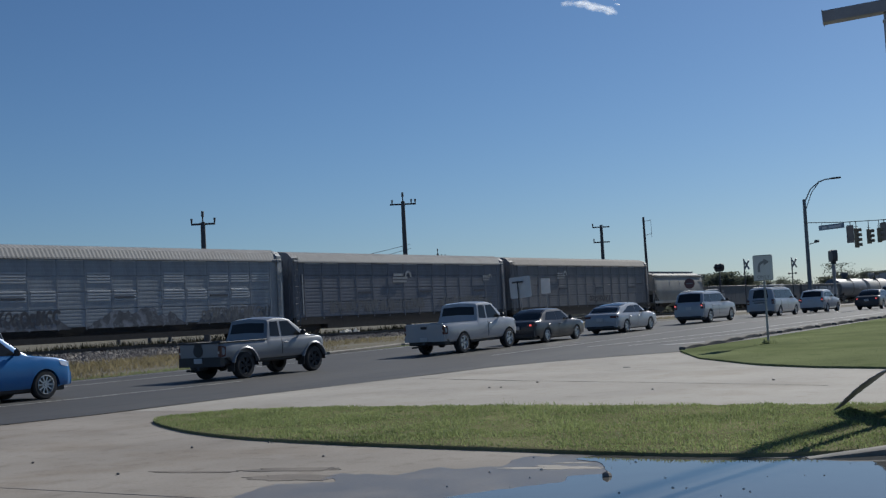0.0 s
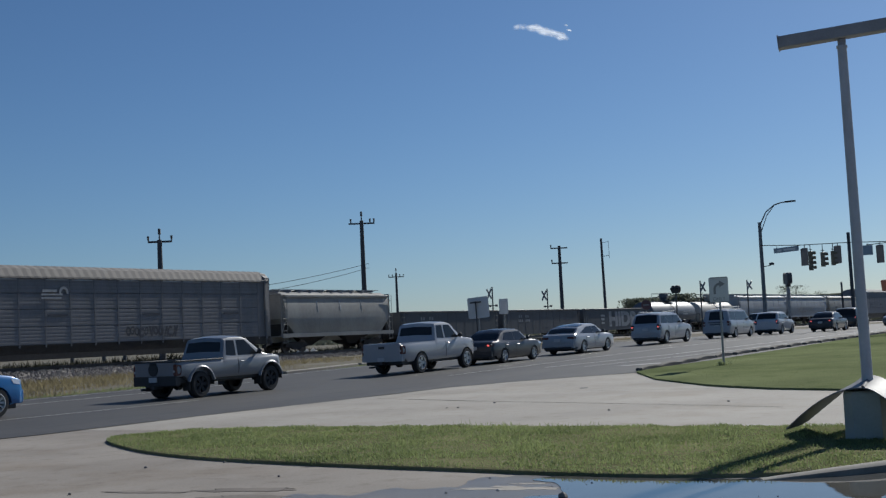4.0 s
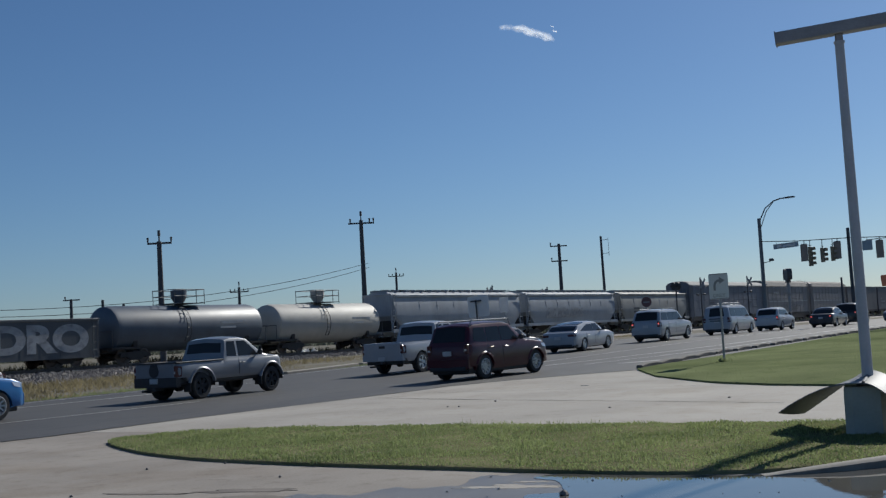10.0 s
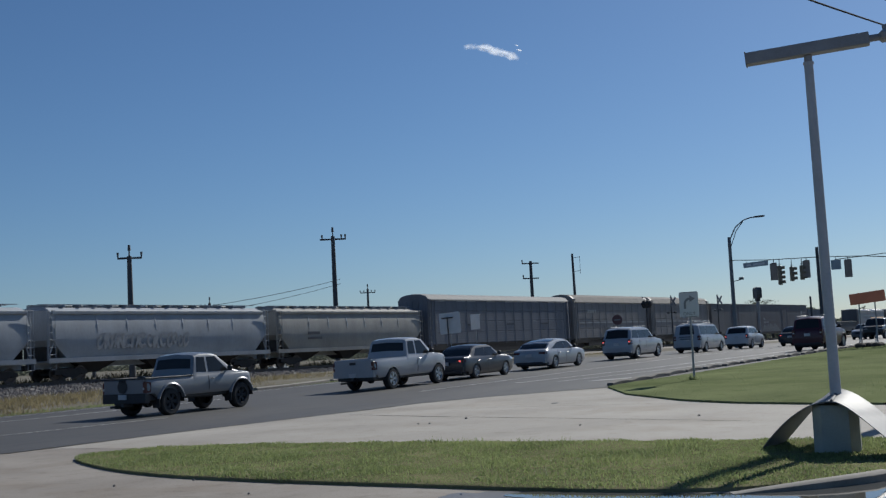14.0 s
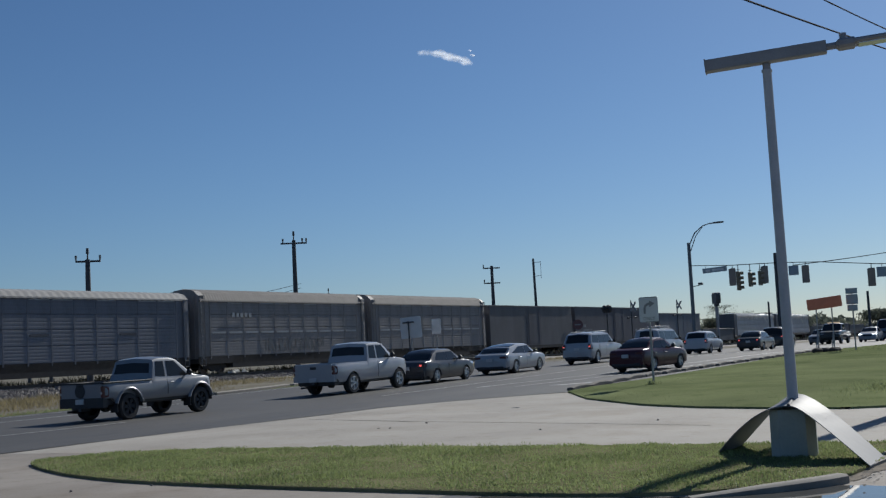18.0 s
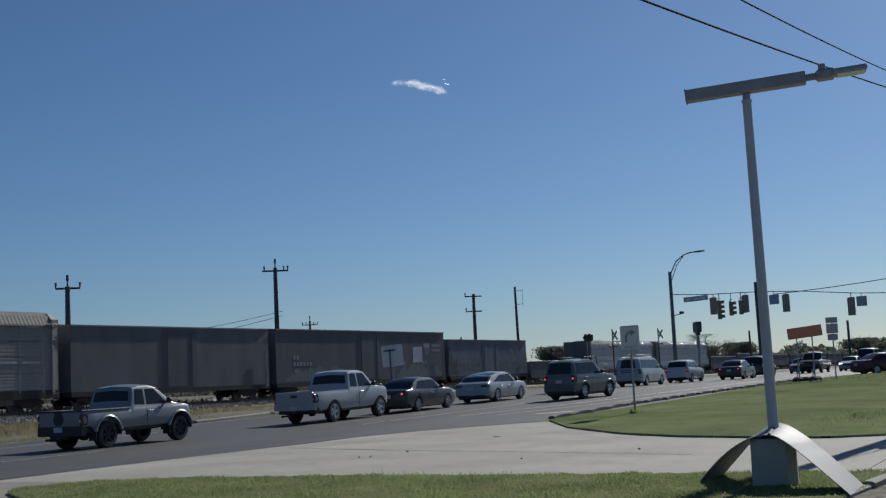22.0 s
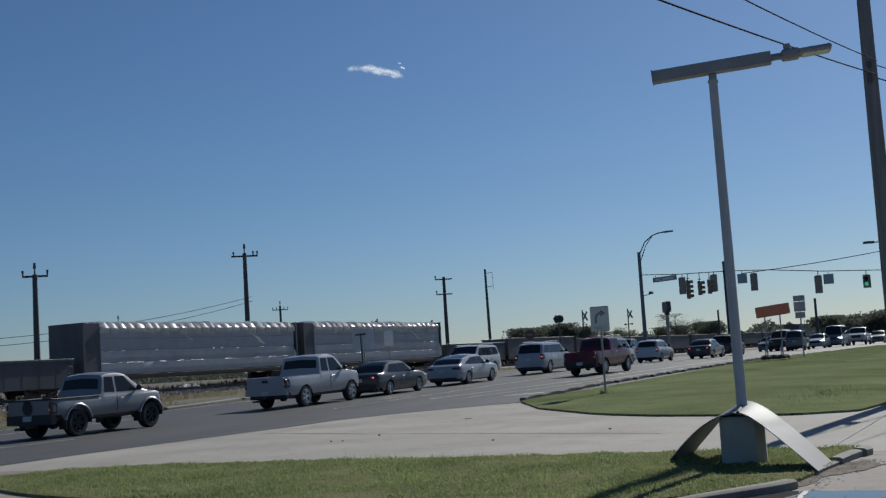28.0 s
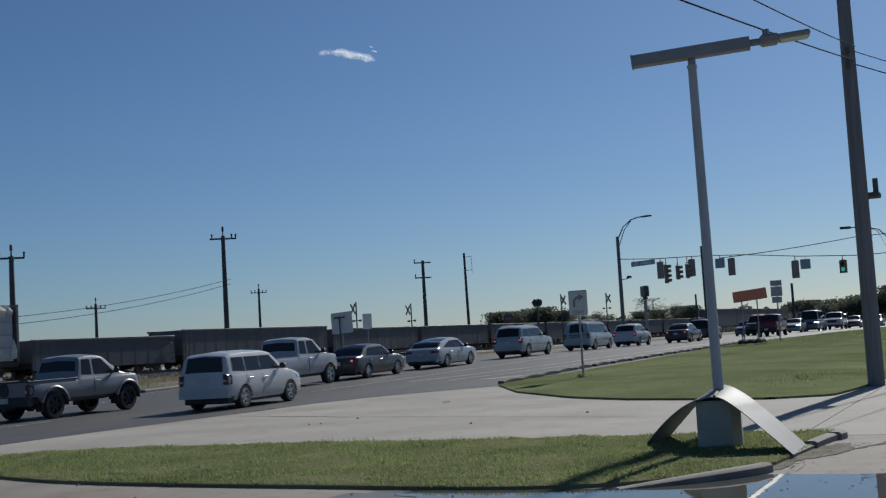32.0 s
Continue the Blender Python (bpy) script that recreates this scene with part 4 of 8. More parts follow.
def vehicle(name, label, category, spec, paint_mat, at, group="", lit=()):
    """A whole road vehicle. spec: sizes, profile, windows, doors and trimmings."""
    b = Body(spec["L"], spec["W"], spec["wb"], spec["r"], spec["top"], spec["belt"], spec.get("sill", 0.28), tumble=spec.get("tumble", 0.18), bed=spec.get("bed"), arch=spec.get("arch", 1.14))
    car = thing(name, label, category, group, at=at)
    part("body", b.mesh(), paint_mat, car, "painted body shell", smooth=True)
    W, x0, x1, wb = spec["W"], b.x0, b.x1, spec["wb"]
    lo = spec.get("sill", 0.28)
    m = Mesh().box(x0 + 0.12, x1 - 0.2, -W * 0.42, W * 0.42, max(0.17, lo - 0.1), lo + 0.1, 0.03).box(x0 + 0.25, x1 - 0.3, -W * 0.3, W * 0.3, max(0.17, lo - 0.12), spec["r"] + 0.25)
    m.tube((-wb / 2, -W * 0.4, spec["r"]), (-wb / 2, W * 0.4, spec["r"]), 0.07, seg=8).tube((-wb / 2, -0.01, spec["r"]), (-wb / 2, 0.15, spec["r"]), 0.16, 0.16, 10)
    part("underbody", m, TRIM, car)
    for xw in (-wb / 2, wb / 2):
        R, zc = spec["r"] * spec.get("arch", 1.14) + 0.004, spec["r"] * 0.98 - 0.02
        for s in (-1, 1):
            yo, yi = s * (b.w(xw) - 0.012), s * W * 0.3
            rows = [[(xw + R * math.cos(a), yo, zc + R * math.sin(a)), (xw + R * math.cos(a), yi, zc + R * math.sin(a)), (xw, yi, zc)] for a in [math.pi * k / 10 for k in range(11)]]
            part("arch_liner", Mesh().loft(rows, cap=False, closed=False), TRIM, car)
    if "rear_glass" in spec:
        part("rear_window", b.screen(*spec["rear_glass"], spec.get("rg_inset", 0.1)), GLASS, car, "dark tinted rear window", smooth=True)
    part("windscreen", b.screen(*spec["windscreen"], 0.08), GLASS, car, "tinted windscreen", smooth=True)
    for s in (-1, 1):
        for poly in spec["windows"]:
            part("window", b.flank(poly, s, 0.006), GLASS, car, "tinted side window")
        for x_a, x_b, hx in spec["doors"]:
            zlo = spec.get("sill", 0.28) + 0.09
            d = part("door", b.skin(x_a + 0.012, x_b - 0.012, lambda x: max(zlo, b.zb(x) + 0.04), lambda x: b.zs(x) - 0.012, s), paint_mat, car, smooth=True)
            part("door_seam", b.skin(x_a - 0.012, x_a + 0.012, lambda x: max(zlo, b.zb(x) + 0.04), lambda x: b.zs(x) - 0.012, s, 0.002, 1), TRIM, d)
            hz = b.zs(hx) - 0.13
            y = b.side(hx, hz, 0.02)
            part("handle", Mesh().box(hx - 0.1, hx + 0.1, s * (y + 0.012) - 0.015, s * (y + 0.012) + 0.015, hz - 0.018, hz + 0.018, 0.008), spec.get("handle", paint_mat), d)
        mx, mz = spec["mirror"]
        y = b.side(mx, mz, 0)
        mm = Mesh().box(mx - 0.07, mx + 0.06, min(s * (y + 0.04), s * (y + 0.23)), max(s * (y + 0.04), s * (y + 0.23)), mz + 0.02, mz + 0.19, 0.045)
        mm.tube((mx, s * (y - 0.02), mz + 0.05), (mx, s * (y + 0.08), mz + 0.07), 0.03, 0.025, 8)
        part("wing_mirror", mm, spec.get("mirror_mat", TRIM), car, smooth=True)
        hl = spec["headlamp"]
        xx = b.nose(hl[2] + hl[3]) - 0.02
        m = b.flank([(xx - hl[1], hl[2] + hl[3] * 0.25), (xx, hl[2] - 0.01), (xx, hl[2] + hl[3] * 0.85), (xx - hl[1] - 0.06, hl[2] + hl[3])], s, 0.01, 0.06)
        yw = b.w(xx)
        m.box(xx - 0.16, b.nose(hl[2] + hl[3] * 0.4) + 0.01, min(s * (yw - 0.4), s * (yw - 0.07)), max(s * (yw - 0.4), s * (yw - 0.07)), hl[2], hl[2] + hl[3] * 0.85, 0.03)
        part("headlight", m, HEADLIT if "head" in lit else HEADLENS, car, "lit headlight" if "head" in lit else "clear headlight", smooth=True)
        tl = spec["taillamp"]
        yw = b.w(x0 + 0.04)
        yc = b.side(x0 + 0.06, tl[1] + tl[2] * 0.5, 0.004)
        m = Mesh().box(x0 + tl[4] - 0.02, x0 + tl[4] + 0.1, min(s * (yw - tl[0]), s * (yc - 0.01)), max(s * (yw - tl[0]), s * (yc - 0.01)), tl[1], tl[1] + tl[2], 0.025)
        m.join(b.flank([(x0 + 0.03, tl[1]), (x0 + 0.17, tl[1] + 0.02), (x0 + 0.2, tl[1] + tl[2] * 0.9), (x0 + 0.03, tl[1] + tl[2])], s, 0.008, 0.03))
        on = "brake" in lit
        lamp = part("tail_light", m, TAIL, car, "red tail light", smooth=True)
        if tl[2] > 0.2:
            part("reversing_lens", Mesh().box(x0 + tl[4] - 0.026, x0 + tl[4] - 0.01, min(s * (yw - tl[0] + 0.02), s * (yc - 0.05)), max(s * (yw - tl[0] + 0.02), s * (yc - 0.05)), tl[1] + tl[2] * 0.3, tl[1] + tl[2] * 0.5, 0.004), HEADLENS, lamp, "clear reversing lens")
        if on:
            zc = tl[1] + tl[2] * 0.55
            yb = s * (yw - tl[0] * 0.5)
            part("brake_lamp", Mesh().box(x0 + tl[4] - 0.024, x0 + tl[4] - 0.01, yb - 0.05, yb + 0.05, zc - 0.035, zc + 0.035, 0.004), BRAKE, car, "glowing red brake lamp")
    rb = spec["rear_bumper"]
    m = Mesh().loft([[(x0 + 0.16, y * W * 0.465, z) if abs(y) == 1 else (x0 - 0.07 + 0.05 * abs(y), y * W * 0.48, z) for y in (-1, -0.97, -0.8, 0, 0.8, 0.97, 1)] for z in (rb[0], rb[0] + 0.03, rb[1] - 0.03, rb[1])])
    rbp = part("rear_bumper", m, rb[2] or paint_mat, car, smooth=True)
    if rb[2] is None:
        part("lower_trim", Mesh().box(x0 - 0.075, x0 + 0.1, -W * 0.4, W * 0.4, rb[0] - 0.07, rb[0] + 0.06, 0.02), TRIM, rbp, "black lower bumper trim")
    part("front_bumper", Mesh().box(x1 - 0.2, x1 + 0.05, -W * 0.42, W * 0.42, spec.get("sill", 0.28) + 0.02, spec["fb_top"], 0.05), spec.get("fb_mat", paint_mat), car, smooth=True)
    part("grille", Mesh().box(x1 - 0.1, x1 + 0.03, -W * 0.24, W * 0.24, spec["grille"][0], spec["grille"][1], 0.02), spec.get("grille_mat", TRIM), car)
    pz = spec.get("plate_z", 0.8)
    part("number_plate", Mesh().box(x0 + spec.get("plate_x", 0) - 0.09, x0 + spec.get("plate_x", 0) - 0.06, -0.16, 0.16, pz, pz + 0.15), PLATE, car, "small rear number plate")
    if spec.get("rails"):
        xa, xb, h = spec["rails"]
        for s in (-1, 1):
            m, zz = Mesh(), b.zt((xa + xb) / 2)
            y = s * (b.wt((xa + xb) / 2) - 0.06)
            m.path([(xa, y, b.zt(xa) - 0.02), (xa + 0.12, y, zz + h), (xb - 0.12, y, zz + h), (xb, y, b.zt(xb) - 0.02)], 0.022, 8)
            part("roof_rail", m, spec.get("rail_mat", GALV), car)
    if spec.get("flare"):
        R = spec["r"] * spec.get("arch", 1.14)
        for xw in (-wb / 2, wb / 2):
            for s in (-1, 1):
                m, rows = Mesh(), []
                for k in range(13):
                    a = radians(14 + 152 * k / 12)
                    cx, cz = math.cos(a), math.sin(a)
                    y = b.w(xw)
                    rows.append([(xw + cx * rr, s * yy, max(0.3, spec["r"] * 0.98 - 0.02 + cz * rr)) for rr, yy in ((R - 0.01, y - 0.08), (R - 0.01, y + 0.025), (R + 0.02, y + 0.03), (R + 0.05, y + 0.012), (R + 0.075, y - 0.03))])
                m.loft(rows)
                part("fender_flare", m, spec["flare"], car, smooth=True)
    if spec.get("tailgate"):
        za, zc = spec["tailgate"]
        tg = part("tailgate", Mesh().box(x0 - 0.03, x0 + 0.06, -W * 0.43, W * 0.43, za, zc, 0.025), paint_mat, car, smooth=True)
        part("latch", Mesh().box(x0 - 0.045, x0 - 0.02, -0.14, 0.14, zc - 0.2, zc - 0.1, 0.01), TRIM, tg, "black tailgate latch")
        if spec.get("bed_cap"):
            part("bed_cap", Mesh().box(x0 - 0.02, spec["bed"][1], -W * 0.49, -W * 0.44, zc - 0.01, zc + 0.03, 0.01).box(x0 - 0.02, spec["bed"][1], W * 0.44, W * 0.49, zc - 0.01, zc + 0.03, 0.01).box(x0 - 0.04, x0 + 0.06, -W * 0.49, W * 0.49, zc - 0.01, zc + 0.035, 0.01), TRIM, car, "black bed rail cap")
    if spec.get("bed"):
        r = spec["r"]
        part("spare_wheel", Mesh().tube((x0 + 0.62, 0, r * 0.95), (x0 + 0.62, 0, r * 0.95 + 0.2), r * 0.82, r * 0.82, 20), TYRE, car, "spare wheel slung under the bed", smooth=True)
        part("tow_hitch", Mesh().box(x0 - 0.1, x0 + 0.3, -0.05, 0.05, rb[0] - 0.1, rb[0] - 0.01, 0.01), DKMETAL, car)
        part("tail_pipe", Mesh().tube((x0 + 0.4, W * 0.22, r * 0.8), (x0 - 0.02, W * 0.3, r * 0.78), 0.035, seg=8), DKMETAL, car)
    if spec.get("mud_flaps"):
        for xw in (-wb / 2, wb / 2):
            for s in (-1, 1):
                xf = xw - spec["r"] - 0.1
                part("mud_flap", Mesh().box(xf - 0.03, xf, min(s * (W / 2 - 0.3), s * (W / 2 - 0.01)), max(s * (W / 2 - 0.3), s * (W / 2 - 0.01)), 0.24, 0.62, 0.008), TRIM, car, "black rubber mud flap")
    for k in range(spec.get("grille_bars", 0)):
        za, zc = spec["grille"]
        z = za + (zc - za) * (k + 0.5) / spec["grille_bars"]
        part("grille_bar", Mesh().box(x1 - 0.06, x1 + 0.05, -W * 0.27, W * 0.27, z - 0.035, z + 0.035, 0.012), CHROME, car, "chrome grille bar")
    add_wheels(car, wb, W - 0.02, spec["r"], spec.get("tw", 0.24), spec.get("rim", "five"), spec.get("rim_mat", RIMALLOY))
    return car


def pickup(L, W, H, wb, r, rail, hood, cab0, cab1, ext=True, **kw):
    """Pickup: origin midway between the axles; bed behind cab0."""
    x0 = -wb / 2 - (L - wb) * 0.62
    x1 = x0 + L
    roof0, roof1 = cab0 + 0.17, cab1 - 0.72
    mid = cab0 + (roof1 - cab0) * 0.54
    belt = rail + 0.04
    top = [(x0, rail - 0.02), (x0 + 0.03, rail), (cab0 - 0.02, rail), (cab0, rail + 0.02), (roof0, H - 0.05), (roof0 + 0.25, H), (roof1 - 0.3, H), (roof1, H - 0.06), (cab1, hood + 0.06), (cab1 + 0.2, hood + 0.02), (x1 - 0.4, hood - 0.03), (x1 - 0.13, hood - 0.07), (x1 - 0.03, hood - 0.16), (x1, hood - 0.5)]
    zw0, zw1 = belt + 0.045, H - 0.13
    wins = [[(mid + 0.06, zw0), (cab1 - 0.28, zw0), (roof1 - 0.12, zw1), (mid + 0.06, zw1)], [(cab0 + 0.17, zw0 + 0.02), (mid - 0.05, zw0), (mid - 0.05, zw1), (roof0 + 0.09, zw1)]]
    spec = dict(L=L, W=W, wb=wb, r=r, top=top, belt=[(x0, belt), (x1, belt - 0.04)], sill=r * 1.0 + 0.08, bed=(x0 + 0.06, cab0 - 0.03), tumble=0.15,
                rear_glass=(cab0 + 0.055, roof0 - 0.035), rg_inset=0.13, windscreen=(roof1 + 0.02, cab1 - 0.06), windows=wins, doors=[(mid, cab1 - 0.02, mid + 0.16)] + ([(cab0 + 0.12, mid, mid - 0.16)] if ext == "crew" else []),
                mirror=(cab1 - 0.35, belt + 0.02), headlamp=(0.02, 0.2, hood - 0.34, 0.17), taillamp=(0.15, rail - 0.42, 0.34, True, 0.0), rear_bumper=(r * 1.1 + 0.06, r * 1.1 + 0.26, CHROME), fb_top=hood - 0.5,
                grille=(hood - 0.42, hood - 0.16), plate_z=r * 1.1 + 0.09, tailgate=(rail - 0.56, rail), arch=1.2)
    spec.update(kw)
    return spec


def wagon(L, W, H, wb, r, belt, hood, rake=0.25, cowl=None, **kw):
    """SUV, minivan or hatchback: full-height tail."""
    x0 = -wb / 2 - (L - wb) * 0.5
    x1 = x0 + L
    cowl = x1 - 1.35 if cowl is None else cowl
    roof1 = cowl - 0.75
    rb = x0 + 0.06
    top = [(x0, 0.72), (x0 + 0.03, belt - 0.08), (rb, belt), (rb + rake, H - 0.1), (rb + rake + 0.2, H - 0.03), (rb + rake + 0.8, H), (roof1 - 0.4, H), (roof1, H - 0.06), (cowl, hood + 0.05), (cowl + 0.2, hood + 0.01), (x1 - 0.45, hood - 0.07), (x1 - 0.16, hood - 0.15), (x1 - 0.05, hood - 0.25), (x1, hood - 0.45)]
    zw0, zw1 = belt + 0.05, H - 0.16
    a, c = rb + rake + 0.16, cowl - 0.34
    p1, p2 = a + (roof1 - a) * 0.3, a + (roof1 - a) * 0.68
    wins = [[(rb + 0.24, zw0 + 0.03), (p1 - 0.03, zw0), (p1 - 0.03, zw1), (a + 0.02, zw1)], [(p1 + 0.025, zw0), (p2 - 0.018, zw0), (p2 - 0.018, zw1), (p1 + 0.025, zw1)], [(p2 + 0.018, zw0), (c, zw0), (roof1 - 0.08, zw1), (p2 + 0.018, zw1)]]
    spec = dict(L=L, W=W, wb=wb, r=r, top=top, belt=[(x0, belt), (x1, belt - 0.06)], sill=r * 0.78, rear_glass=(rb + rake * 0.14, rb + rake * 0.92), rg_inset=0.15, windscreen=(roof1 + 0.02, cowl - 0.05), windows=wins,
                doors=[(p2, cowl + 0.02, p2 + 0.16), (p1 - 0.02, p2, p1 + 0.16)], mirror=(cowl - 0.42, belt + 0.01), headlamp=(0.03, 0.22, hood - 0.3, 0.14), taillamp=(0.17, belt - 0.3, 0.3, True, 0.0),
                rear_bumper=(r * 0.95, r * 0.95 + 0.3, None), fb_top=hood - 0.42, grille=(hood - 0.38, hood - 0.18), plate_z=0.78, plate_x=0.05)
    spec.update(kw)
    return spec


def sedan(L, W, H, wb, r, belt, hood, deck=0.62, back=1.42, **kw):
    x0 = -wb / 2 - (L - wb) * 0.53
    x1 = x0 + L
    trunk = belt + 0.05
    cowl, roof1, roof0, dk = x1 - 1.25, x1 - 2.05, x0 + back, x0 + deck
    top = [(x0, trunk - 0.22), (x0 + 0.06, trunk - 0.04), (x0 + 0.15, trunk), (dk, trunk + 0.03), (dk + 0.42, H - 0.16), (roof0, H - 0.03), (roof0 + 0.35, H), (roof1 - 0.1, H - 0.01), (roof1 + 0.1, H - 0.05), (cowl, hood + 0.04), (cowl + 0.2, hood), (x1 - 0.45, hood - 0.07), (x1 - 0.16, hood - 0.14), (x1 - 0.05, hood - 0.23), (x1, hood - 0.4)]
    zw0, zw1 = belt + 0.03, H - 0.13
    mid = (roof0 + roof1) / 2 + 0.05
    wins = [[(mid + 0.018, zw0), (cowl - 0.3, zw0), (roof1 + 0.05, zw1), (mid + 0.018, zw1)], [(dk + 0.42, zw0 + 0.04), (mid - 0.018, zw0), (mid - 0.018, zw1), (roof0 - 0.04, zw1 - 0.02)]]
    spec = dict(L=L, W=W, wb=wb, r=r, top=top, belt=[(x0, belt), (x1, belt - 0.06)], sill=0.22, rear_glass=(dk + 0.05, roof0 - 0.08), rg_inset=0.12, windscreen=(roof1 + 0.14, cowl - 0.05), windows=wins, tumble=0.3,
                doors=[(mid, cowl - 0.05, mid + 0.16), (mid - 0.95, mid, mid - 0.8)], mirror=(cowl - 0.4, belt + 0.0), headlamp=(0.04, 0.28, hood - 0.26, 0.11), taillamp=(0.36, trunk - 0.24, 0.13, True, 0.02),
                rear_bumper=(0.32, 0.56, None), fb_top=hood - 0.4, grille=(hood - 0.4, hood - 0.24), plate_z=0.62, plate_x=0.0, arch=1.1)
    spec.update(kw)
    return spec


def on_road(x, y, face=0):
    slope = math.degrees(math.atan((ground_z(x + 1.5) - ground_z(x - 1.5)) / 3.0))
    return pose(x, y, ground_z(x) + 0.012, 0, -slope if face == 0 else slope, face)


TACO = pickup(4.9, 1.84, 1.8, 3.23, 0.4, 1.12, 1.19, -0.6, 1.34, flare=SILVER, arch=1.36, sill=0.56, tailgate=(0.68, 1.12), rear_bumper=(0.42, 0.7, TRIM), rim_mat=TYRE, rim="six", bed_cap=True, tw=0.3, fb_mat=TRIM, mud_flaps=True)
F150 = pickup(5.5, 1.98, 1.93, 3.45, 0.4, 1.2, 1.25, -0.62, 1.45, rear_bumper=(0.52, 0.74, PEARL), rim="five", tw=0.27)
QUEUE = "vehicles waiting in the queue"
vehicle("suv", "bright blue compact SUV waiting at the back of the queue", "SUV", wagon(4.5, 1.85, 1.7, 2.72, 0.37, 1.1, 1.1, 0.32, rails=(-1.6, 0.3, 0.06), rim="ten", rim_mat=RIMALLOY, sill=0.3), BLUE, on_road(18.68, 26.3), QUEUE)
taco = vehicle("pickup_truck", "silver extended-cab pickup with a round dark tailgate sticker", "pickup truck", TACO, SILVER, on_road(29.05, 26.35), QUEUE)
part("sticker", Mesh().tube((-2.7, 0.02, 0.9), (-2.665, 0.02, 0.9), 0.19, 0.19, 20).box(-2.7, -2.665, -0.12, 0.16, 1.02, 1.1, 0.01), TRIM, taco, "round dark sticker on the tailgate")
vehicle("pickup_truck", "white-silver full-size pickup with alloy wheels", "pickup truck", F150, PEARL, on_road(41.4, 26.4), QUEUE)
vehicle("sedan", "charcoal sedan with its brake lights on", "car", sedan(4.75, 1.82, 1.45, 2.75, 0.33, 0.92, 0.95), CHARCOAL, on_road(47.7, 26.3), QUEUE, lit=("brake",))
vehicle("sedan", "pale silver fastback sedan", "car", sedan(4.85, 1.84, 1.44, 2.82, 0.34, 0.92, 0.95, deck=0.36, back=1.75), PEARL, on_road(55.8, 26.3), QUEUE)
vehicle("suv", "white-silver large SUV with roof rails and lit brake lights", "SUV", wagon(5.25, 1.84, 1.78, 3.3, 0.38, 1.12, 1.12, 0.3, rails=(-1.8, 0.4, 0.05)), PEARL, on_road(67.1, 26.3), QUEUE, lit=("brake",))
van = vehicle("work_van", "light silver work van with a ladder on its roof", "van", wagon(5.4, 1.9, 1.86, 3.2, 0.34, 1.1, 1.04, 0.14, cowl=1.75, rails=(-1.9, 0.4, 0.04), rg_inset=0.34), PEARL, on_road(78.9, 26.2), QUEUE)
for s in (-0.4, 0.1):
    part("ladder_rail", Mesh().box(-2.2, 1.0, s - 0.03, s + 0.03, 1.98, 2.06, 0.008), GALV, van, "aluminium ladder rail")
part("ladder_rung", Mesh().box(-2.1, -2.05, -0.4, 0.1, 2.0, 2.04), GALV, van)
for z, w in ((1.0, 0.5), (0.86, 0.4)):
    part("legend_bar", Mesh().box(-2.79, -2.77, -w, w, z, z + 0.07), GREYP, van, "grey bar of rear lettering")
vehicle("hatchback", "white compact crossover with lit brake lights", "car", wagon(4.4, 1.82, 1.62, 2.6, 0.34, 1.05, 1.02, 0.4), WHITE, on_road(88.9, 26.1), QUEUE, lit=("brake",))
vehicle("sedan", "dark grey sedan in the queue", "car", sedan(4.8, 1.84, 1.45, 2.8, 0.33, 0.92, 0.95), CHARCOAL, on_road(93.6, 23.4), QUEUE, lit=("brake",))
vehicle("suv", "black mid-size SUV waiting near the junction", "SUV", wagon(4.8, 1.92, 1.75, 2.85, 0.37, 1.1, 1.1, 0.3), BLACK, on_road(104.5, 24.2), QUEUE, lit=("brake",))
FARQ = "vehicles waiting beyond the junction"
FAR = [("sedan", sedan(4.8, 1.84, 1.45, 2.8, 0.33, 0.92, 0.95), GREYP, 124, 24.5, "dark grey sedan facing the junction"),
       ("pickup_truck", pickup(5.8, 2.0, 1.95, 3.6, 0.4, 1.2, 1.22, -0.7, 1.5, "crew"), BLACK, 121, 22.7, "black pickup with amber roof lamps facing the junction"),
       ("sedan", sedan(4.7, 1.8, 1.44, 2.7, 0.33, 0.92, 0.95), PEARL, 128, 20.5, "pale silver sedan facing the junction"),
       ("van", wagon(5.4, 2.0, 2.2, 3.3, 0.36, 1.25, 1.15, 0.12, cowl=2.0), SILVER, 133, 19.5, "silver delivery van facing the junction"),
       ("pickup_truck", pickup(5.7, 2.0, 1.92, 3.5, 0.4, 1.2, 1.22, -0.62, 1.45), WHITE, 141, 18.2, "white pickup facing the junction"),
       ("sedan", sedan(4.7, 1.8, 1.44, 2.7, 0.33, 0.92, 0.95), GREYP, 150, 17.2, "grey sedan facing the junction"),
       ("sedan", sedan(4.7, 1.8, 1.44, 2.7, 0.33, 0.92, 0.95), PEARL, 158, 15.6, "silver sedan facing the junction")]
for nm, sp, pm, x, y, lab in FAR:
    c = vehicle(nm, lab, "van" if nm == "van" else "car", sp, pm, on_road(x, y, 180), FARQ, lit=("head",) if pm in (PEARL, SILVER) else ())
    if "amber" in lab:
        part("light_bar", Mesh().box(-0.1, 0.15, -0.55, 0.55, 1.96, 2.06, 0.02), AMBER, c, "amber roof light bar")
MOV = {}
MOV["maroon"] = vehicle("suv", "dark maroon SUV with roof rails driving past the queue", "SUV", wagon(4.55, 1.76, 1.79, 2.9, 0.39, 1.13, 1.13, 0.22, rails=(-1.9, 0.35, 0.07), flare=MAROON, fb_mat=MAROON, rim="ten"), MAROON, on_road(-75, 20.7))
MOV["coupe"] = vehicle("sedan", "dark red sedan driving past the queue", "car", sedan(4.3, 1.72, 1.42, 2.5, 0.32, 0.92, 0.95), MAROON, on_road(-140, 20.7))
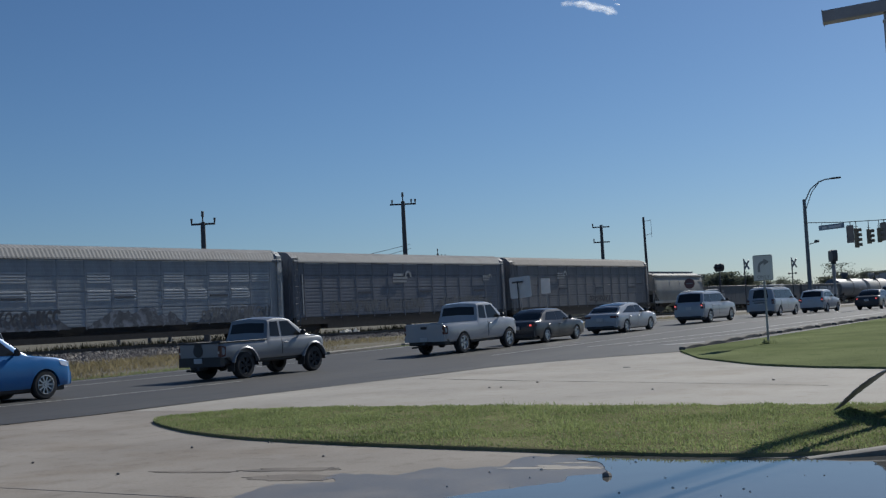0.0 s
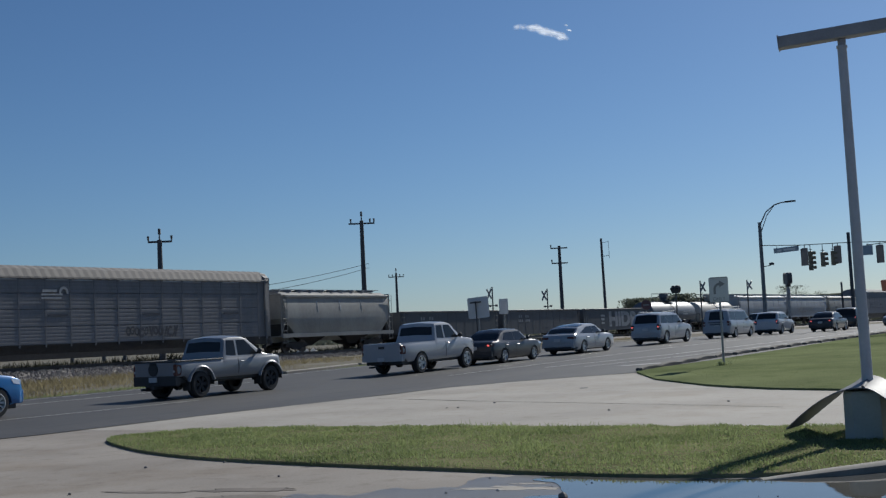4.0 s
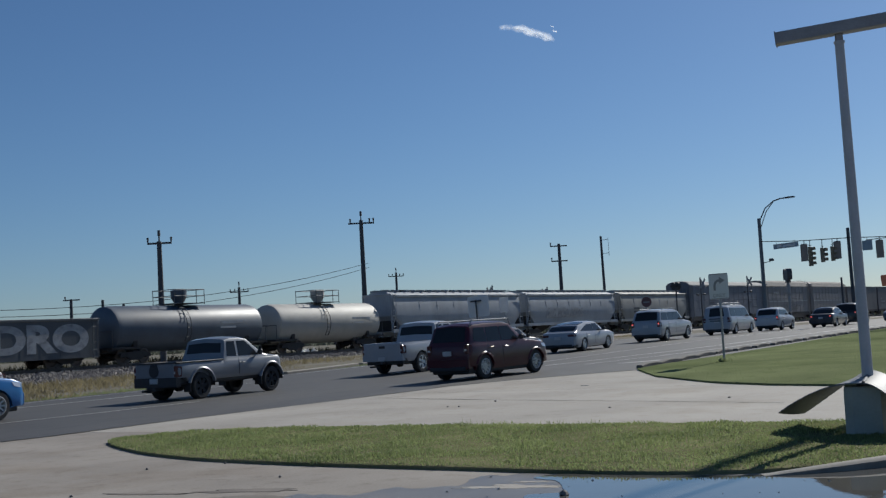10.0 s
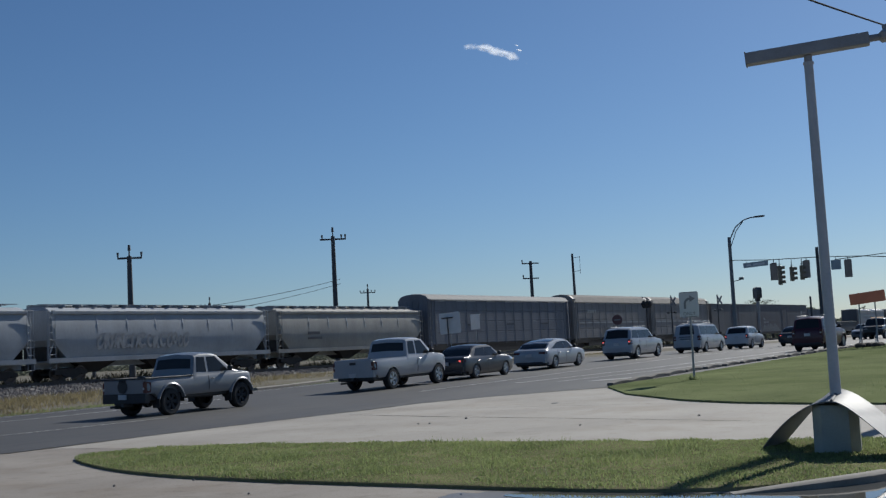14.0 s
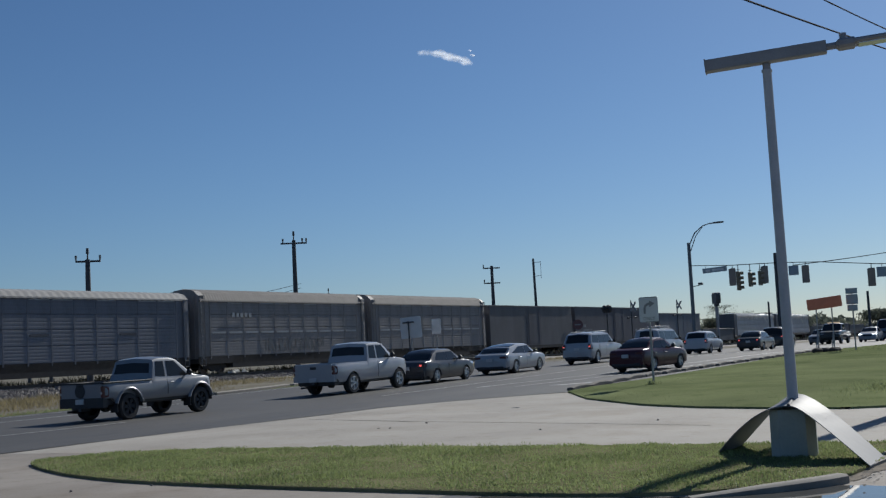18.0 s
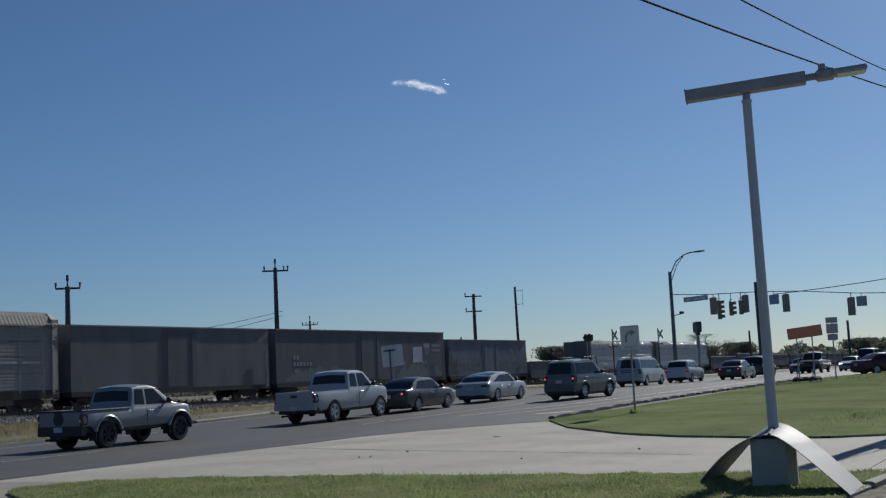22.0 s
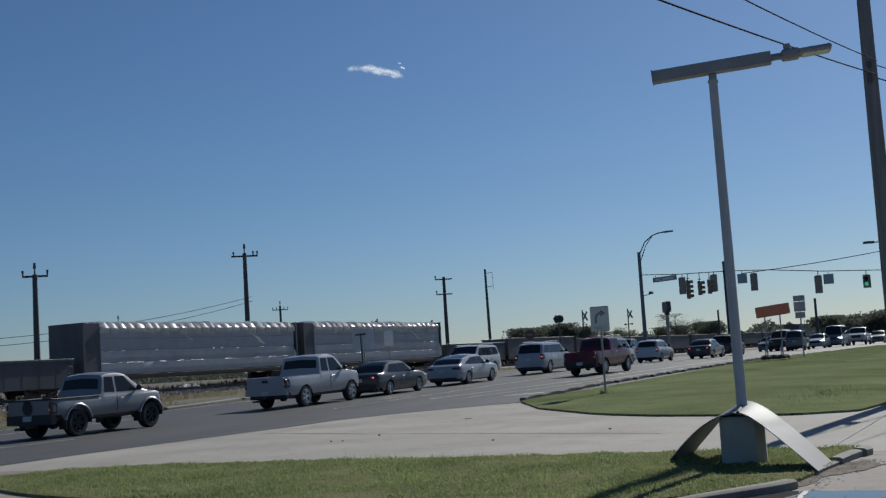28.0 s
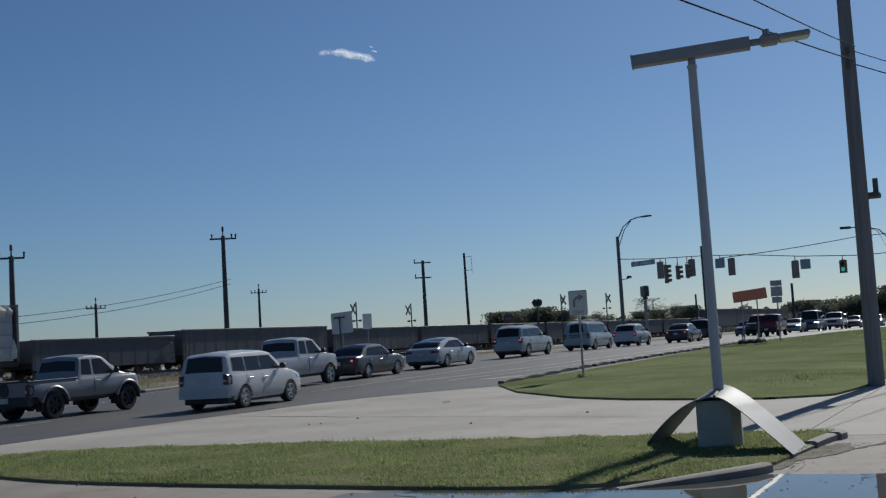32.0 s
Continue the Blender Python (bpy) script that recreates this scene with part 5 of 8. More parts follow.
MOV["tan"] = vehicle("suv", "tan-grey boxy SUV with a raised roof rack", "SUV", wagon(4.3, 1.74, 1.84, 2.52, 0.38, 1.12, 1.12, 0.14, rails=(-0.9, 0.55, 0.12), rail_mat=TRIM, flare=TAN, fb_mat=GALV, rim="five"), TAN, on_road(-180, 20.7), lit=("brake",))
MOV["red"] = vehicle("pickup_truck", "deep red crew-cab pickup with bright alloy wheels", "pickup truck", pickup(4.95, 1.82, 1.82, 3.1, 0.39, 1.17, 1.19, -0.72, 1.3, "crew", rim="ten", tw=0.28, rear_bumper=(0.5, 0.72, TRIM)), RED, on_road(-200, 20.7))
MOV["boxy"] = vehicle("hatchback", "white boxy hatchback with dark tinted windows", "car", wagon(4.25, 1.76, 1.62, 2.6, 0.33, 1.0, 1.0, 0.1, cowl=1.15, rear_bumper=(0.34, 0.6, WHITE), fb_mat=WHITE), WHITE, on_road(-250, 20.7))
MOV["lexus"] = vehicle("suv", "silver crossover coming the other way", "SUV", wagon(4.85, 1.9, 1.7, 2.8, 0.38, 1.08, 1.05, 0.5), PEARL, on_road(140, 32.2, 180))
MOV["tahoe"] = vehicle("suv", "white full-size SUV with lit headlights coming the other way", "SUV", wagon(5.2, 2.03, 1.89, 2.95, 0.41, 1.2, 1.2, 0.24, rails=(-2.0, 0.5, 0.05), rim="six"), WHITE, on_road(300, 32.2, 180), lit=("head",))
MOV["grey"] = vehicle("pickup_truck", "dark grey crew-cab pickup coming the other way", "pickup truck", pickup(5.85, 2.0, 1.95, 3.7, 0.41, 1.22, 1.24, -1.0, 1.32, "crew", grille_bars=3, fb_mat=CHROME), GREYP, on_road(320, 32.2, 180))


# ---------------------------------------------------------------- freight train
def ppaint(name, c, var=0.3, rough=0.65, tint=None):
    return M(name, tuple(k * 1.22 for k in c), rough, 0, var, 0.8, 0.002, 12, tint=tint, stretch=(1, 1, 0.35))


STEELGREY = ppaint("rack_galvanised_panel", (0.2, 0.222, 0.25), 0.3)
RACKBLUE = ppaint("rack_dark_blue_grey", (0.115, 0.125, 0.15), 0.3)
RACKBROWN = ppaint("rack_weathered_brown", (0.135, 0.137, 0.147), 0.3)
# Zinc made paler: sky sheen on the slats is put into the colour.
LOUVRE_LIT = M("louvre_zinc_sky_sheen", (0.34, 0.36, 0.39), 0.5, 0.3, 0.25, 1.2)
RACKTAN = ppaint("rack_dull_tan", (0.185, 0.178, 0.178), 0.3)
ROOFMET = M("rack_roof_sheet", (0.26, 0.26, 0.26), 0.8, 0.0, 0.2, 1.0)
ROOFBROWN = M("rack_roof_brown", (0.19, 0.18, 0.17), 0.8, 0.0, 0.25, 1.0)
HOPGREY = ppaint("hopper_pale_grey", (0.27, 0.29, 0.318), 0.22)
HOPTAN = ppaint("hopper_weathered_grey_tan", (0.255, 0.25, 0.235), 0.25)
GONBLACK = ppaint("gondola_dark_slate", (0.072, 0.083, 0.096), 0.3, tint=(0.08, 0.086, 0.096))
GONBROWN = ppaint("gondola_brown", (0.082, 0.085, 0.093), 0.3)
TANKBLACK = M("tank_dark_paint", (0.085, 0.105, 0.135), 0.5, 0.0, 0.3, 0.8)
TANKWHITE = M("tank_dirty_white", (0.42, 0.405, 0.37), 0.62, 0.0, 0.18, 0.8)
BOXBROWN = ppaint("boxcar_dark_brown", (0.078, 0.077, 0.09), 0.3)
BOXTAN = ppaint("boxcar_olive_tan", (0.105, 0.104, 0.11), 0.3)
BOXDARK = ppaint("boxcar_dark_slate", (0.095, 0.11, 0.136), 0.3)
BOXDOOR = ppaint("boxcar_door_dark_paint", (0.08, 0.08, 0.09), 0.3)
WRAP = M("white_plastic_wrap", (0.53, 0.56, 0.61), 0.4, 0, 0.12, 0.9, 0.02, 3.0, thin=0.25)
# Loose translucent film; sun on the folds is put in as whiter colour.
LOOSE_LITWRAP = M("loose_film_sun_whitened", (0.8, 0.8, 0.79), 0.28, 0, 0.1, 0.9, 0.015, 4.0, thin=0.55, spec=0.7)
BOGIE = M("bogie_cast_steel", (0.05, 0.047, 0.046), 0.75, 0.3, 0.3, 4)
# Stencil paint, also used as painted daylight in the autorack slots.
PALEMARK = M("pale_stencil_and_daylight", (0.39, 0.4, 0.41), 0.7, 0, 0.3, 3)
GRAFF = M("graffiti_pale_paint", (0.33, 0.34, 0.355), 0.6, 0, 0.35, 2, stain=((3.0, 0.5, 0.68, (0.6, 0.6, 0.62)),))
GRAFDIM = M("graffiti_faded_paint", (0.17, 0.178, 0.19), 0.7, 0, 0.4, 2, stain=((2.0, 0.48, 0.62, (0.6, 0.62, 0.66)),))
PANELBLUE = M("dull_blue_panel", (0.1, 0.13, 0.2), 0.7, 0, 0.3, 2)
GRAFFPALE = M("worn_lettering_paint", (0.26, 0.265, 0.275), 0.7, 0, 0.3, 3)
GRAFDARK = M("graffiti_dark_paint", (0.06, 0.065, 0.08), 0.6, 0, 0.4, 2)
TRAIN = "cars of the freight train"
CARS = []

wheel_m = Mesh().lathe_y([(0.05, 0.07), (0.3, 0.05), (0.4, 0.07), (0.42, 0.07), (0.42, -0.05), (0.45, -0.05), (0.45, -0.07), (0.36, -0.07), (0.3, -0.03), (0.05, -0.05)], 0, 0, 16).data("train_wheel", RAIL, True)
fr = Mesh()
for s in (-1, 1):
    fr.loft([[(x, s * 1.02 + o, z) for x, z in ((-1.2, 0.38), (-1.15, 0.62), (-0.5, 0.7), (0.5, 0.7), (1.15, 0.62), (1.2, 0.38), (0.7, 0.4), (0.35, 0.2), (-0.35, 0.2), (-0.7, 0.4))] for o in (-0.08, 0.08)])
fr.box(-0.2, 0.2, -1.05, 1.05, 0.45, 0.75)
for x in (-0.87, 0.87):
    fr.tube((x, -1.1, 0.42), (x, 1.1, 0.42), 0.08, seg=8)
bogie_m = fr.data("bogie", BOGIE)
cp = Mesh().box(-0.45, 0.3, -0.13, 0.13, -0.15, 0.15, 0.04).box(-0.55, -0.3, -0.2, 0.12, -0.17, 0.17, 0.04).data("coupler", BOGIE)


def running_gear(car, L):
    for x in (-L / 2 + 2.0, L / 2 - 2.0):
        bg = part("bogie", bogie_m, BOGIE, car, "cast steel bogie")
        bg.location = (x, 0, 0)
        for dx in (-0.87, 0.87):
            for s in (-1, 1):
                w = part("wheel", wheel_m, RAIL, bg)
                w.location = (dx, s * 0.76, 0.43)
                if s == 1:
                    w.rotation_euler = (0, 0, math.pi)
    for s in (-1, 1):
        c = part("coupler", cp, BOGIE, car)
        c.location = (s * (L / 2 + 0.05), 0, 0.85)
        if s == 1:
            c.rotation_euler = (0, 0, math.pi)


def repeat(name, m, mat, parent, places):
    """Alike pieces on one shared mesh."""
    me = m.data(name, mat)
    for p in places:
        part(name, me, mat, parent).location = p


def ladder(car, x, y, z0, z1, mat=GALV, w=0.42, along=True):
    m = Mesh()
    for s in (-1, 1):
        px = x + s * w / 2 if along else x
        py = y if along else y + s * w / 2
        m.tube((px, py, z0), (px, py, z1), 0.02, seg=6)
    n = int((z1 - z0) / 0.38)
    for k in range(n + 1):
        z = z0 + (z1 - z0) * k / n
        m.tube((x - w / 2, y, z) if along else (x, y - w / 2, z), (x + w / 2, y, z) if along else (x, y + w / 2, z), 0.016, seg=5)
    part("ladder", m, mat, car, "steel grab ladder")


def start_car(name, label, s0, s1):
    car = thing(name, label, "rail car", TRAIN)
    L = s1 - s0 - 0.9
    CARS.append((car, (s0 + s1) / 2))
    running_gear(car, L)
    return car, L


def bars(car, rows, mat, name="stencil", y=-1.52, label="pale stencilled mark"):
    for x0, x1, z0, z1 in rows:
        part(name, Mesh().box(x0, x1, y - 0.006, y + 0.02, z0, z1), mat, car, label)


def scrawl(car, x0, x1, z0, z1, y, seed, mat=GRAFF, label="faded graffiti lettering nobody can read"):
    """Fat leaning spray-painted shapes: open rings and thick rounded strokes over one another."""
    rng, m, x, k = random.Random(seed), Mesh(), x0, 0
    while x < x1:
        h = (z1 - z0) * rng.uniform(0.7, 1.0)
        w, zc, lean = h * rng.uniform(0.55, 0.8), z0 + h / 2 + rng.uniform(0, z1 - z0 - h), rng.uniform(-0.1, 0.3)
        o = y - 0.004 - 0.002 * (k % 2)
        k += 1
        if rng.random() < 0.5:
            ends, fat = (0.0, 6.283) if rng.random() < 0.5 else (0.7, 5.6), rng.uniform(0.42, 0.6)
            rows = []
            for q in range(15):
                a = ends[0] + (ends[1] - ends[0]) * q / 14
                c, d = math.cos(a), math.sin(a)
                rows.append([(x + w / 2 + (w / 2 * c * g + lean * h / 2 * d * g), o, zc + h / 2 * d * g) for g in (1.0, fat)])
            m.loft(rows, cap=False, closed=False)
        else:
            for xa, xb in rng.sample([(0.15, 0.15), (0.8, 0.85), (0.15, 0.8), (0.8, 0.2)], 2 if rng.random() < 0.6 else 3):
                t = w * rng.uniform(0.14, 0.2)
                o -= 0.0012
                m.loft([[(x + w * (xa + (xb - xa) * u) + lean * h * (u - 0.5) - t * e, o, zc + h * (u - 0.5)), (x + w * (xa + (xb - xa) * u) + lean * h * (u - 0.5) + t * e, o, zc + h * (u - 0.5))] for u, e in ((0, 0.6), (0.06, 1), (0.5, 0.9), (0.94, 1), (1, 0.6))], cap=False, closed=False)
        x += w * rng.uniform(0.85, 1.05)
    return tagged(part("graffiti", m, mat, car, label), label, kind="stuff")


def autorack(s0, s1, side, roof, label, H=5.5, rise=0.6, style=0, seed=1, slots=False, louvres=False):
    """Enclosed car carrier: perforated side panels between posts, arched corrugated roof, end doors."""
    car, L = start_car("autorack", label, s0, s1)
    h, W = L / 2, 1.5
    part("underframe", Mesh().box(-h, h, -1.35, 1.35, 0.75, 1.05).box(-h + 3.4, h - 3.4, -1.48, 1.48, 0.38, 1.2).box(-h, h, -1.48, -1.4, 0.7, 1.2).box(-h, h, 1.4, 1.48, 0.7, 1.2), BOGIE, car)
    part("shell", Mesh().box(-h + 0.5, h - 0.5, -W + 0.05, W - 0.05, 1.05, H - rise + 0.05), side, car, "solid inner side walls")
    n = max(8, int(L / 1.9))
    dx = (L - 2.4) / n
    for k in range(n):
        xa = -h + 1.2 + dx * k
        if k == 0:
            prof = []
            for za, zb in ((1.2, 2.15), (2.18, 3.1), (3.13, 4.0), (4.03, H - rise - 0.02)):
                q = int((zb - za) / 0.19)
                prof.append((-W + 0.05, za))
                for i in range(q):
                    z0, dz = za + (zb - za) * i / q, (zb - za) / q
                    prof += [(-W + 0.03, z0 + dz * 0.05), (-W + 0.026, z0 + dz * 0.3), (-W + 0.026, z0 + dz * 0.7), (-W + 0.03, z0 + dz * 0.95)]
                prof.append((-W + 0.05, zb))
            panel = Mesh().loft([[(x, y, z) for y, z in prof] for x in (0.02, dx - 0.02)], cap=False, closed=False).data("side_panel", side)
        part("side_panel", panel, side, car).location = (xa, 0, 0)
    repeat("side_post", Mesh().box(-0.045, 0.045, -0.004, 0.03, 1.05, H - rise + 0.06), side, car, [(-h + 1.2 + dx * k, s * (W - 0.018), 0) for k in range(n + 1) for s in (-1, 1)])
    # Solid pale bars imitate daylight showing through the slots.
    repeat("light_slot", Mesh().box(0.1, dx - 0.15, -W - 0.012, -W + 0.014, H - rise - 0.08, H - rise - 0.02), PALEMARK, car, [(-h + 1.2 + dx * k, 0, 0) for k in range(n) if (k * 3 + seed) % 5 < 3])
    if louvres:
        rng = random.Random(seed)
        # Pale slats on random panels stand for sky reflected in the ribs.
        slats = Mesh()
        for i in range(4):
            slats.loft([[(x, -W + 0.024, 0.16 * i), (x, -W + 0.006, 0.16 * i + 0.02), (x, -W + 0.012, 0.16 * i + 0.1), (x, -W + 0.024, 0.16 * i + 0.11)] for x in (0.14, dx - 0.14)])
        for z in (2.62, 3.62):
            repeat("louvre", slats, LOUVRE_LIT, car, [(-h + 1.2 + dx * k, 0, z) for k in range(n) if rng.random() < 0.62])
    # With slots set, pale bars again stand for sky seen through the side.
    repeat("lower_slot", Mesh().box(0.15, dx - 0.2, -W - 0.002, -W + 0.024, 2.74, 2.86), PALEMARK if slots else GRAFDARK, car, [(-h + 1.2 + dx * k, 0, 0) for k in range(n) if slots or (k * 5 + seed) % 4 == 1])
    m, rows = Mesh(), []
    nn = int(L / 0.14) if style != 2 else int(L / 0.3)
    for k in range(nn + 1):
        x = -h + 0.15 + (L - 0.3) * k / nn
        up = 0.028 if k % 2 else 0.0
        rows.append([(x, y, z + up) for y, z in ((-W - 0.05, H - rise), (-W - 0.03, H - rise + 0.1), (-1.25, H - rise * 0.33), (-0.75, H - rise * 0.08), (0, H), (0.75, H - rise * 0.08), (1.25, H - rise * 0.33), (W + 0.03, H - rise + 0.1), (W + 0.05, H - rise))])
    m.loft(rows)
    part("roof", m, roof, car, "arched corrugated steel roof")
    for s in (-1, 1):
        m = Mesh()
        pts = [(-W, 1.05), (W, 1.05), (W, H - 0.5), (1.15, H - 0.18), (0, H - 0.03), (-1.15, H - 0.18), (-W, H - 0.5)]
        m.loft([[(s * (h - 0.55), y, z) for y, z in pts], [(s * (h - 0.05), y * 0.97, z) for y, z in pts]])
        for y in (-1.1, -0.6, 0, 0.6, 1.1):
            m.box(min(s * (h - 0.06), s * (h + 0.0)), max(s * (h - 0.06), s * (h + 0.0)), y - 0.04, y + 0.04, 1.1, H - 0.6)
        part("end_door", m, side, car, "closed end doors")
        ladder(car, s * (h - 0.35), -W - 0.06, 0.6, H - 0.5, side)
    return car, L


def badge(car, x, z, y, sc=1.0):
    """A plain lozenge of pale bars with a ring, standing for a railway's mark."""
    rows = []
    for k in range(14):
        a = math.pi * (-0.1 + 1.25 * k / 13)
        rows.append([(x + sc * (0.8 + r * math.cos(a)), y - o, z + sc * (0.22 + r * math.sin(a))) for r, o in ((0.22, 0), (0.22, 0.012), (0.4, 0.012), (0.4, 0))])
    e = part("emblem", Mesh().loft(rows), PALEMARK, car, "pale painted railway emblem")
    for a, b, u, v in ((-1.1, 0.7, 0.0, 0.12), (-1.1, 0.6, -0.25, -0.12), (-1.0, 0.2, 0.22, 0.4)):
        part("emblem_bar", Mesh().box(x + a * sc, x + b * sc, y - 0.012, y, z + u * sc, z + v * sc), PALEMARK, e)


def smear(car, x0, x1, z0, z1, y, seed, mat):
    """A broad sprayed patch with a ragged upper rim."""
    rows = []
    for k in range(41):
        x = x0 + (x1 - x0) * k / 40
        e = min(1, 6 * k / 40, 6 * (40 - k) / 40)
        t = z0 + (z1 - z0) * e * (0.72 + 0.45 * noise.noise((x * 0.9, seed, 1)) + 0.3 * noise.noise((x * 3.1, seed, 4)))
        rows.append([(x, y, z0), (x, y, max(z0 + 0.05, t))])
    return part("sprayed_patch", Mesh().loft(rows, cap=False, closed=False), mat, car, "ragged patch of sprayed paint")


SPRAY = M("sprayed_dark_patch", (0.115, 0.124, 0.142), 0.6, 0, 0.4, 1.4, stain=((1.3, 0.5, 0.56, (1.9, 1.9, 1.9)), (5.0, 0.5, 0.6, (0.7, 0.7, 0.74))))
c, L = autorack(34.3, 61.6, STEELGREY, ROOFMET, "galvanised silver autorack with dark graffiti low down", 5.78, 0.86, style=0, seed=3, louvres=True)
smear(c, -12, -3.8, 1.1, 2.2, -1.506, 3.3, SPRAY)
smear(c, -2.8, 4.6, 1.1, 2.3, -1.506, 5.1, SPRAY)
smear(c, 5.4, 12, 1.1, 2.1, -1.506, 8.4, SPRAY)
scrawl(c, -11, -5, 1.3, 2.2, -1.51, 41, GRAFDARK)
scrawl(c, 5.8, 11.6, 1.3, 2.1, -1.51, 45, GRAFDIM)
c, L = autorack(61.6, 88.9, RACKBLUE, ROOFMET, "dark blue-grey autorack with a pale emblem and graffiti", 5.68, 0.8, style=0, seed=2)
badge(c, -1.2, 3.75, -1.53)
badge(c, 10.4, 3.75, -1.53, 0.6)
scrawl(c, -9.5, 1.5, 1.45, 2.35, -1.51, 42, GRAFDIM)
scrawl(c, 3.5, 11, 1.5, 2.4, -1.51, 43, GRAFDIM)
bars(c, [(-12.3, -12.2, 1.4, 4.1)], PALEMARK, "grab_bar", -1.54, "pale vertical grab bar")
c, L = autorack(88.9, 116.4, RACKBROWN, ROOFBROWN, "dull brown autorack with a pale emblem", 5.62, 0.8, style=2, seed=5)
badge(c, -4.6, 3.9, -1.53, 0.8)
scrawl(c, 0.5, 4.5, 1.4, 2.1, -1.51, 44, GRAFDARK)


def hopper(s0, s1, mat, label, H=4.25, long=True, seed=1, graf=None):
    """Covered hopper: curved sides, sloping discharge bays, open end platforms, roof walkway."""
    car, L = start_car("covered_hopper", label, s0, s1)
    h, W = L / 2, 1.55
    b = h - 1.3
    prof = [(W - 0.12, 1.25), (W, 1.7), (W + 0.02, 2.4), (W - 0.02, 3.2), (W - 0.12, 3.6), (W - 0.22, H - 0.35), (0.7, H - 0.08), (0, H - 0.04)]
    ring = [(-y, z) for y, z in prof] + [(y, z) for y, z in prof[-2::-1]]
    m = Mesh()
    end_rows = []
    for x, lo in ((-h + 0.35, 2.35), (-h + 1.45, 1.25), (h - 1.45, 1.25), (h - 0.35, 2.35)):
        end_rows.append([(x, y, max(z, lo if z < H - 0.6 else z)) for y, z in ring])
    m.loft(end_rows)
    part("hopper_body", m, mat, car, "curved sheet steel body", smooth=True)
    nb = 3 if long else 2
    for k in range(nb):
        xc = -b + (2 * b) * (k + 0.5) / nb
        w = b / nb * 0.86
        m = Mesh().loft([[(xc + sx * w, sy * 1.3, 1.5) for sx, sy in ((-1, -1), (1, -1), (1, 1), (-1, 1))], [(xc + sx * 0.45, sy * 0.5, 0.45) for sx, sy in ((-1, -1), (1, -1), (1, 1), (-1, 1))]])
        part("discharge_bay", m, BOGIE, car, "sloping discharge bay")
    repeat("side_seam", Mesh().loft([[(-0.03, y, z), (0.03, y, z), (0.03, y + 0.05, z), (-0.03, y + 0.05, z)] for y, z in ((-0.026, 2.75), (0.0, 3.2), (0.105, 3.6))]), WHITEPOLE, car, [(-b + 2 * b * k / (7 if long else 4), -W + 0.0, 0) for k in range(1, 7 if long else 4)])
    part("side_sill", Mesh().box(-h, h, -W - 0.06, -W + 0.1, 1.05, 1.32).box(-h, h, W - 0.1, W + 0.06, 1.05, 1.32).box(-h, h, -0.35, 0.35, 0.75, 1.1), mat, car)
    part("top_chord", Mesh().box(-h + 0.4, h - 0.4, -W + 0.05, -W + 0.22, H - 0.5, H - 0.3, 0.03).box(-h + 0.4, h - 0.4, W - 0.22, W - 0.05, H - 0.5, H - 0.3, 0.03), mat, car, "pale top chord")
    m = Mesh()
    for s in (-0.42, 0.42):
        m.box(-h + 0.3, h - 0.3, s - 0.13, s + 0.13, H + 0.1, H + 0.13)
    for k in range(int(L / 1.2)):
        x = -h + 0.6 + 1.2 * k
        m.box(x - 0.03, x + 0.03, -0.9, 0.9, H - 0.06, H + 0.1)
    part("roof_walkway", m, GALV, car, "grated roof walkway on brackets")
    for k in range(5 if long else 3):
        x = -b + 2 * b * (k + 0.5) / (5 if long else 3)
        part("hatch", Mesh().box(x - 0.8, x + 0.8, -0.28, 0.28, H - 0.03, H + 0.08, 0.03), mat, car, "roof loading hatch")
    for s in (-1, 1):
        m = Mesh()
        xe = s * (h - 0.15)
        for y in (-1.35, 1.35):
            m.tube((xe, y, 1.2), (xe, y, H - 0.25), 0.06, seg=6)
            m.tube((xe, y, 1.3), (s * (h - 0.6), y, 2.3), 0.04, seg=6)
        m.tube((xe, -1.35, H - 0.25), (xe, 1.35, H - 0.25), 0.05, seg=6)
        m.box(min(xe, xe - s * 1.5), max(xe, xe - s * 1.5), -1.4, 1.4, 1.1, 1.18)
        part("end_frame", m, mat, car, "open steel end frame")
        # Added dark plate stands for the shade inside the end frame.
        part("end_shade_plate", Mesh().box(min(s * (h - 0.75), s * (h - 0.7)), max(s * (h - 0.75), s * (h - 0.7)), -1.4, 1.4, 1.18, 2.3), BOGIE, car, "dark plate added for the shade under the slope sheet")
        ladder(car, s * (h - 0.3), -W - 0.02, 0.7, H - 0.3, mat)
    if graf:
        scrawl(car, *graf, -W - 0.07, seed)
    return car, L


hopper(116.6, 130.4, HOPTAN, "short grey-tan covered hopper with open ends", 4.3, False, 7)


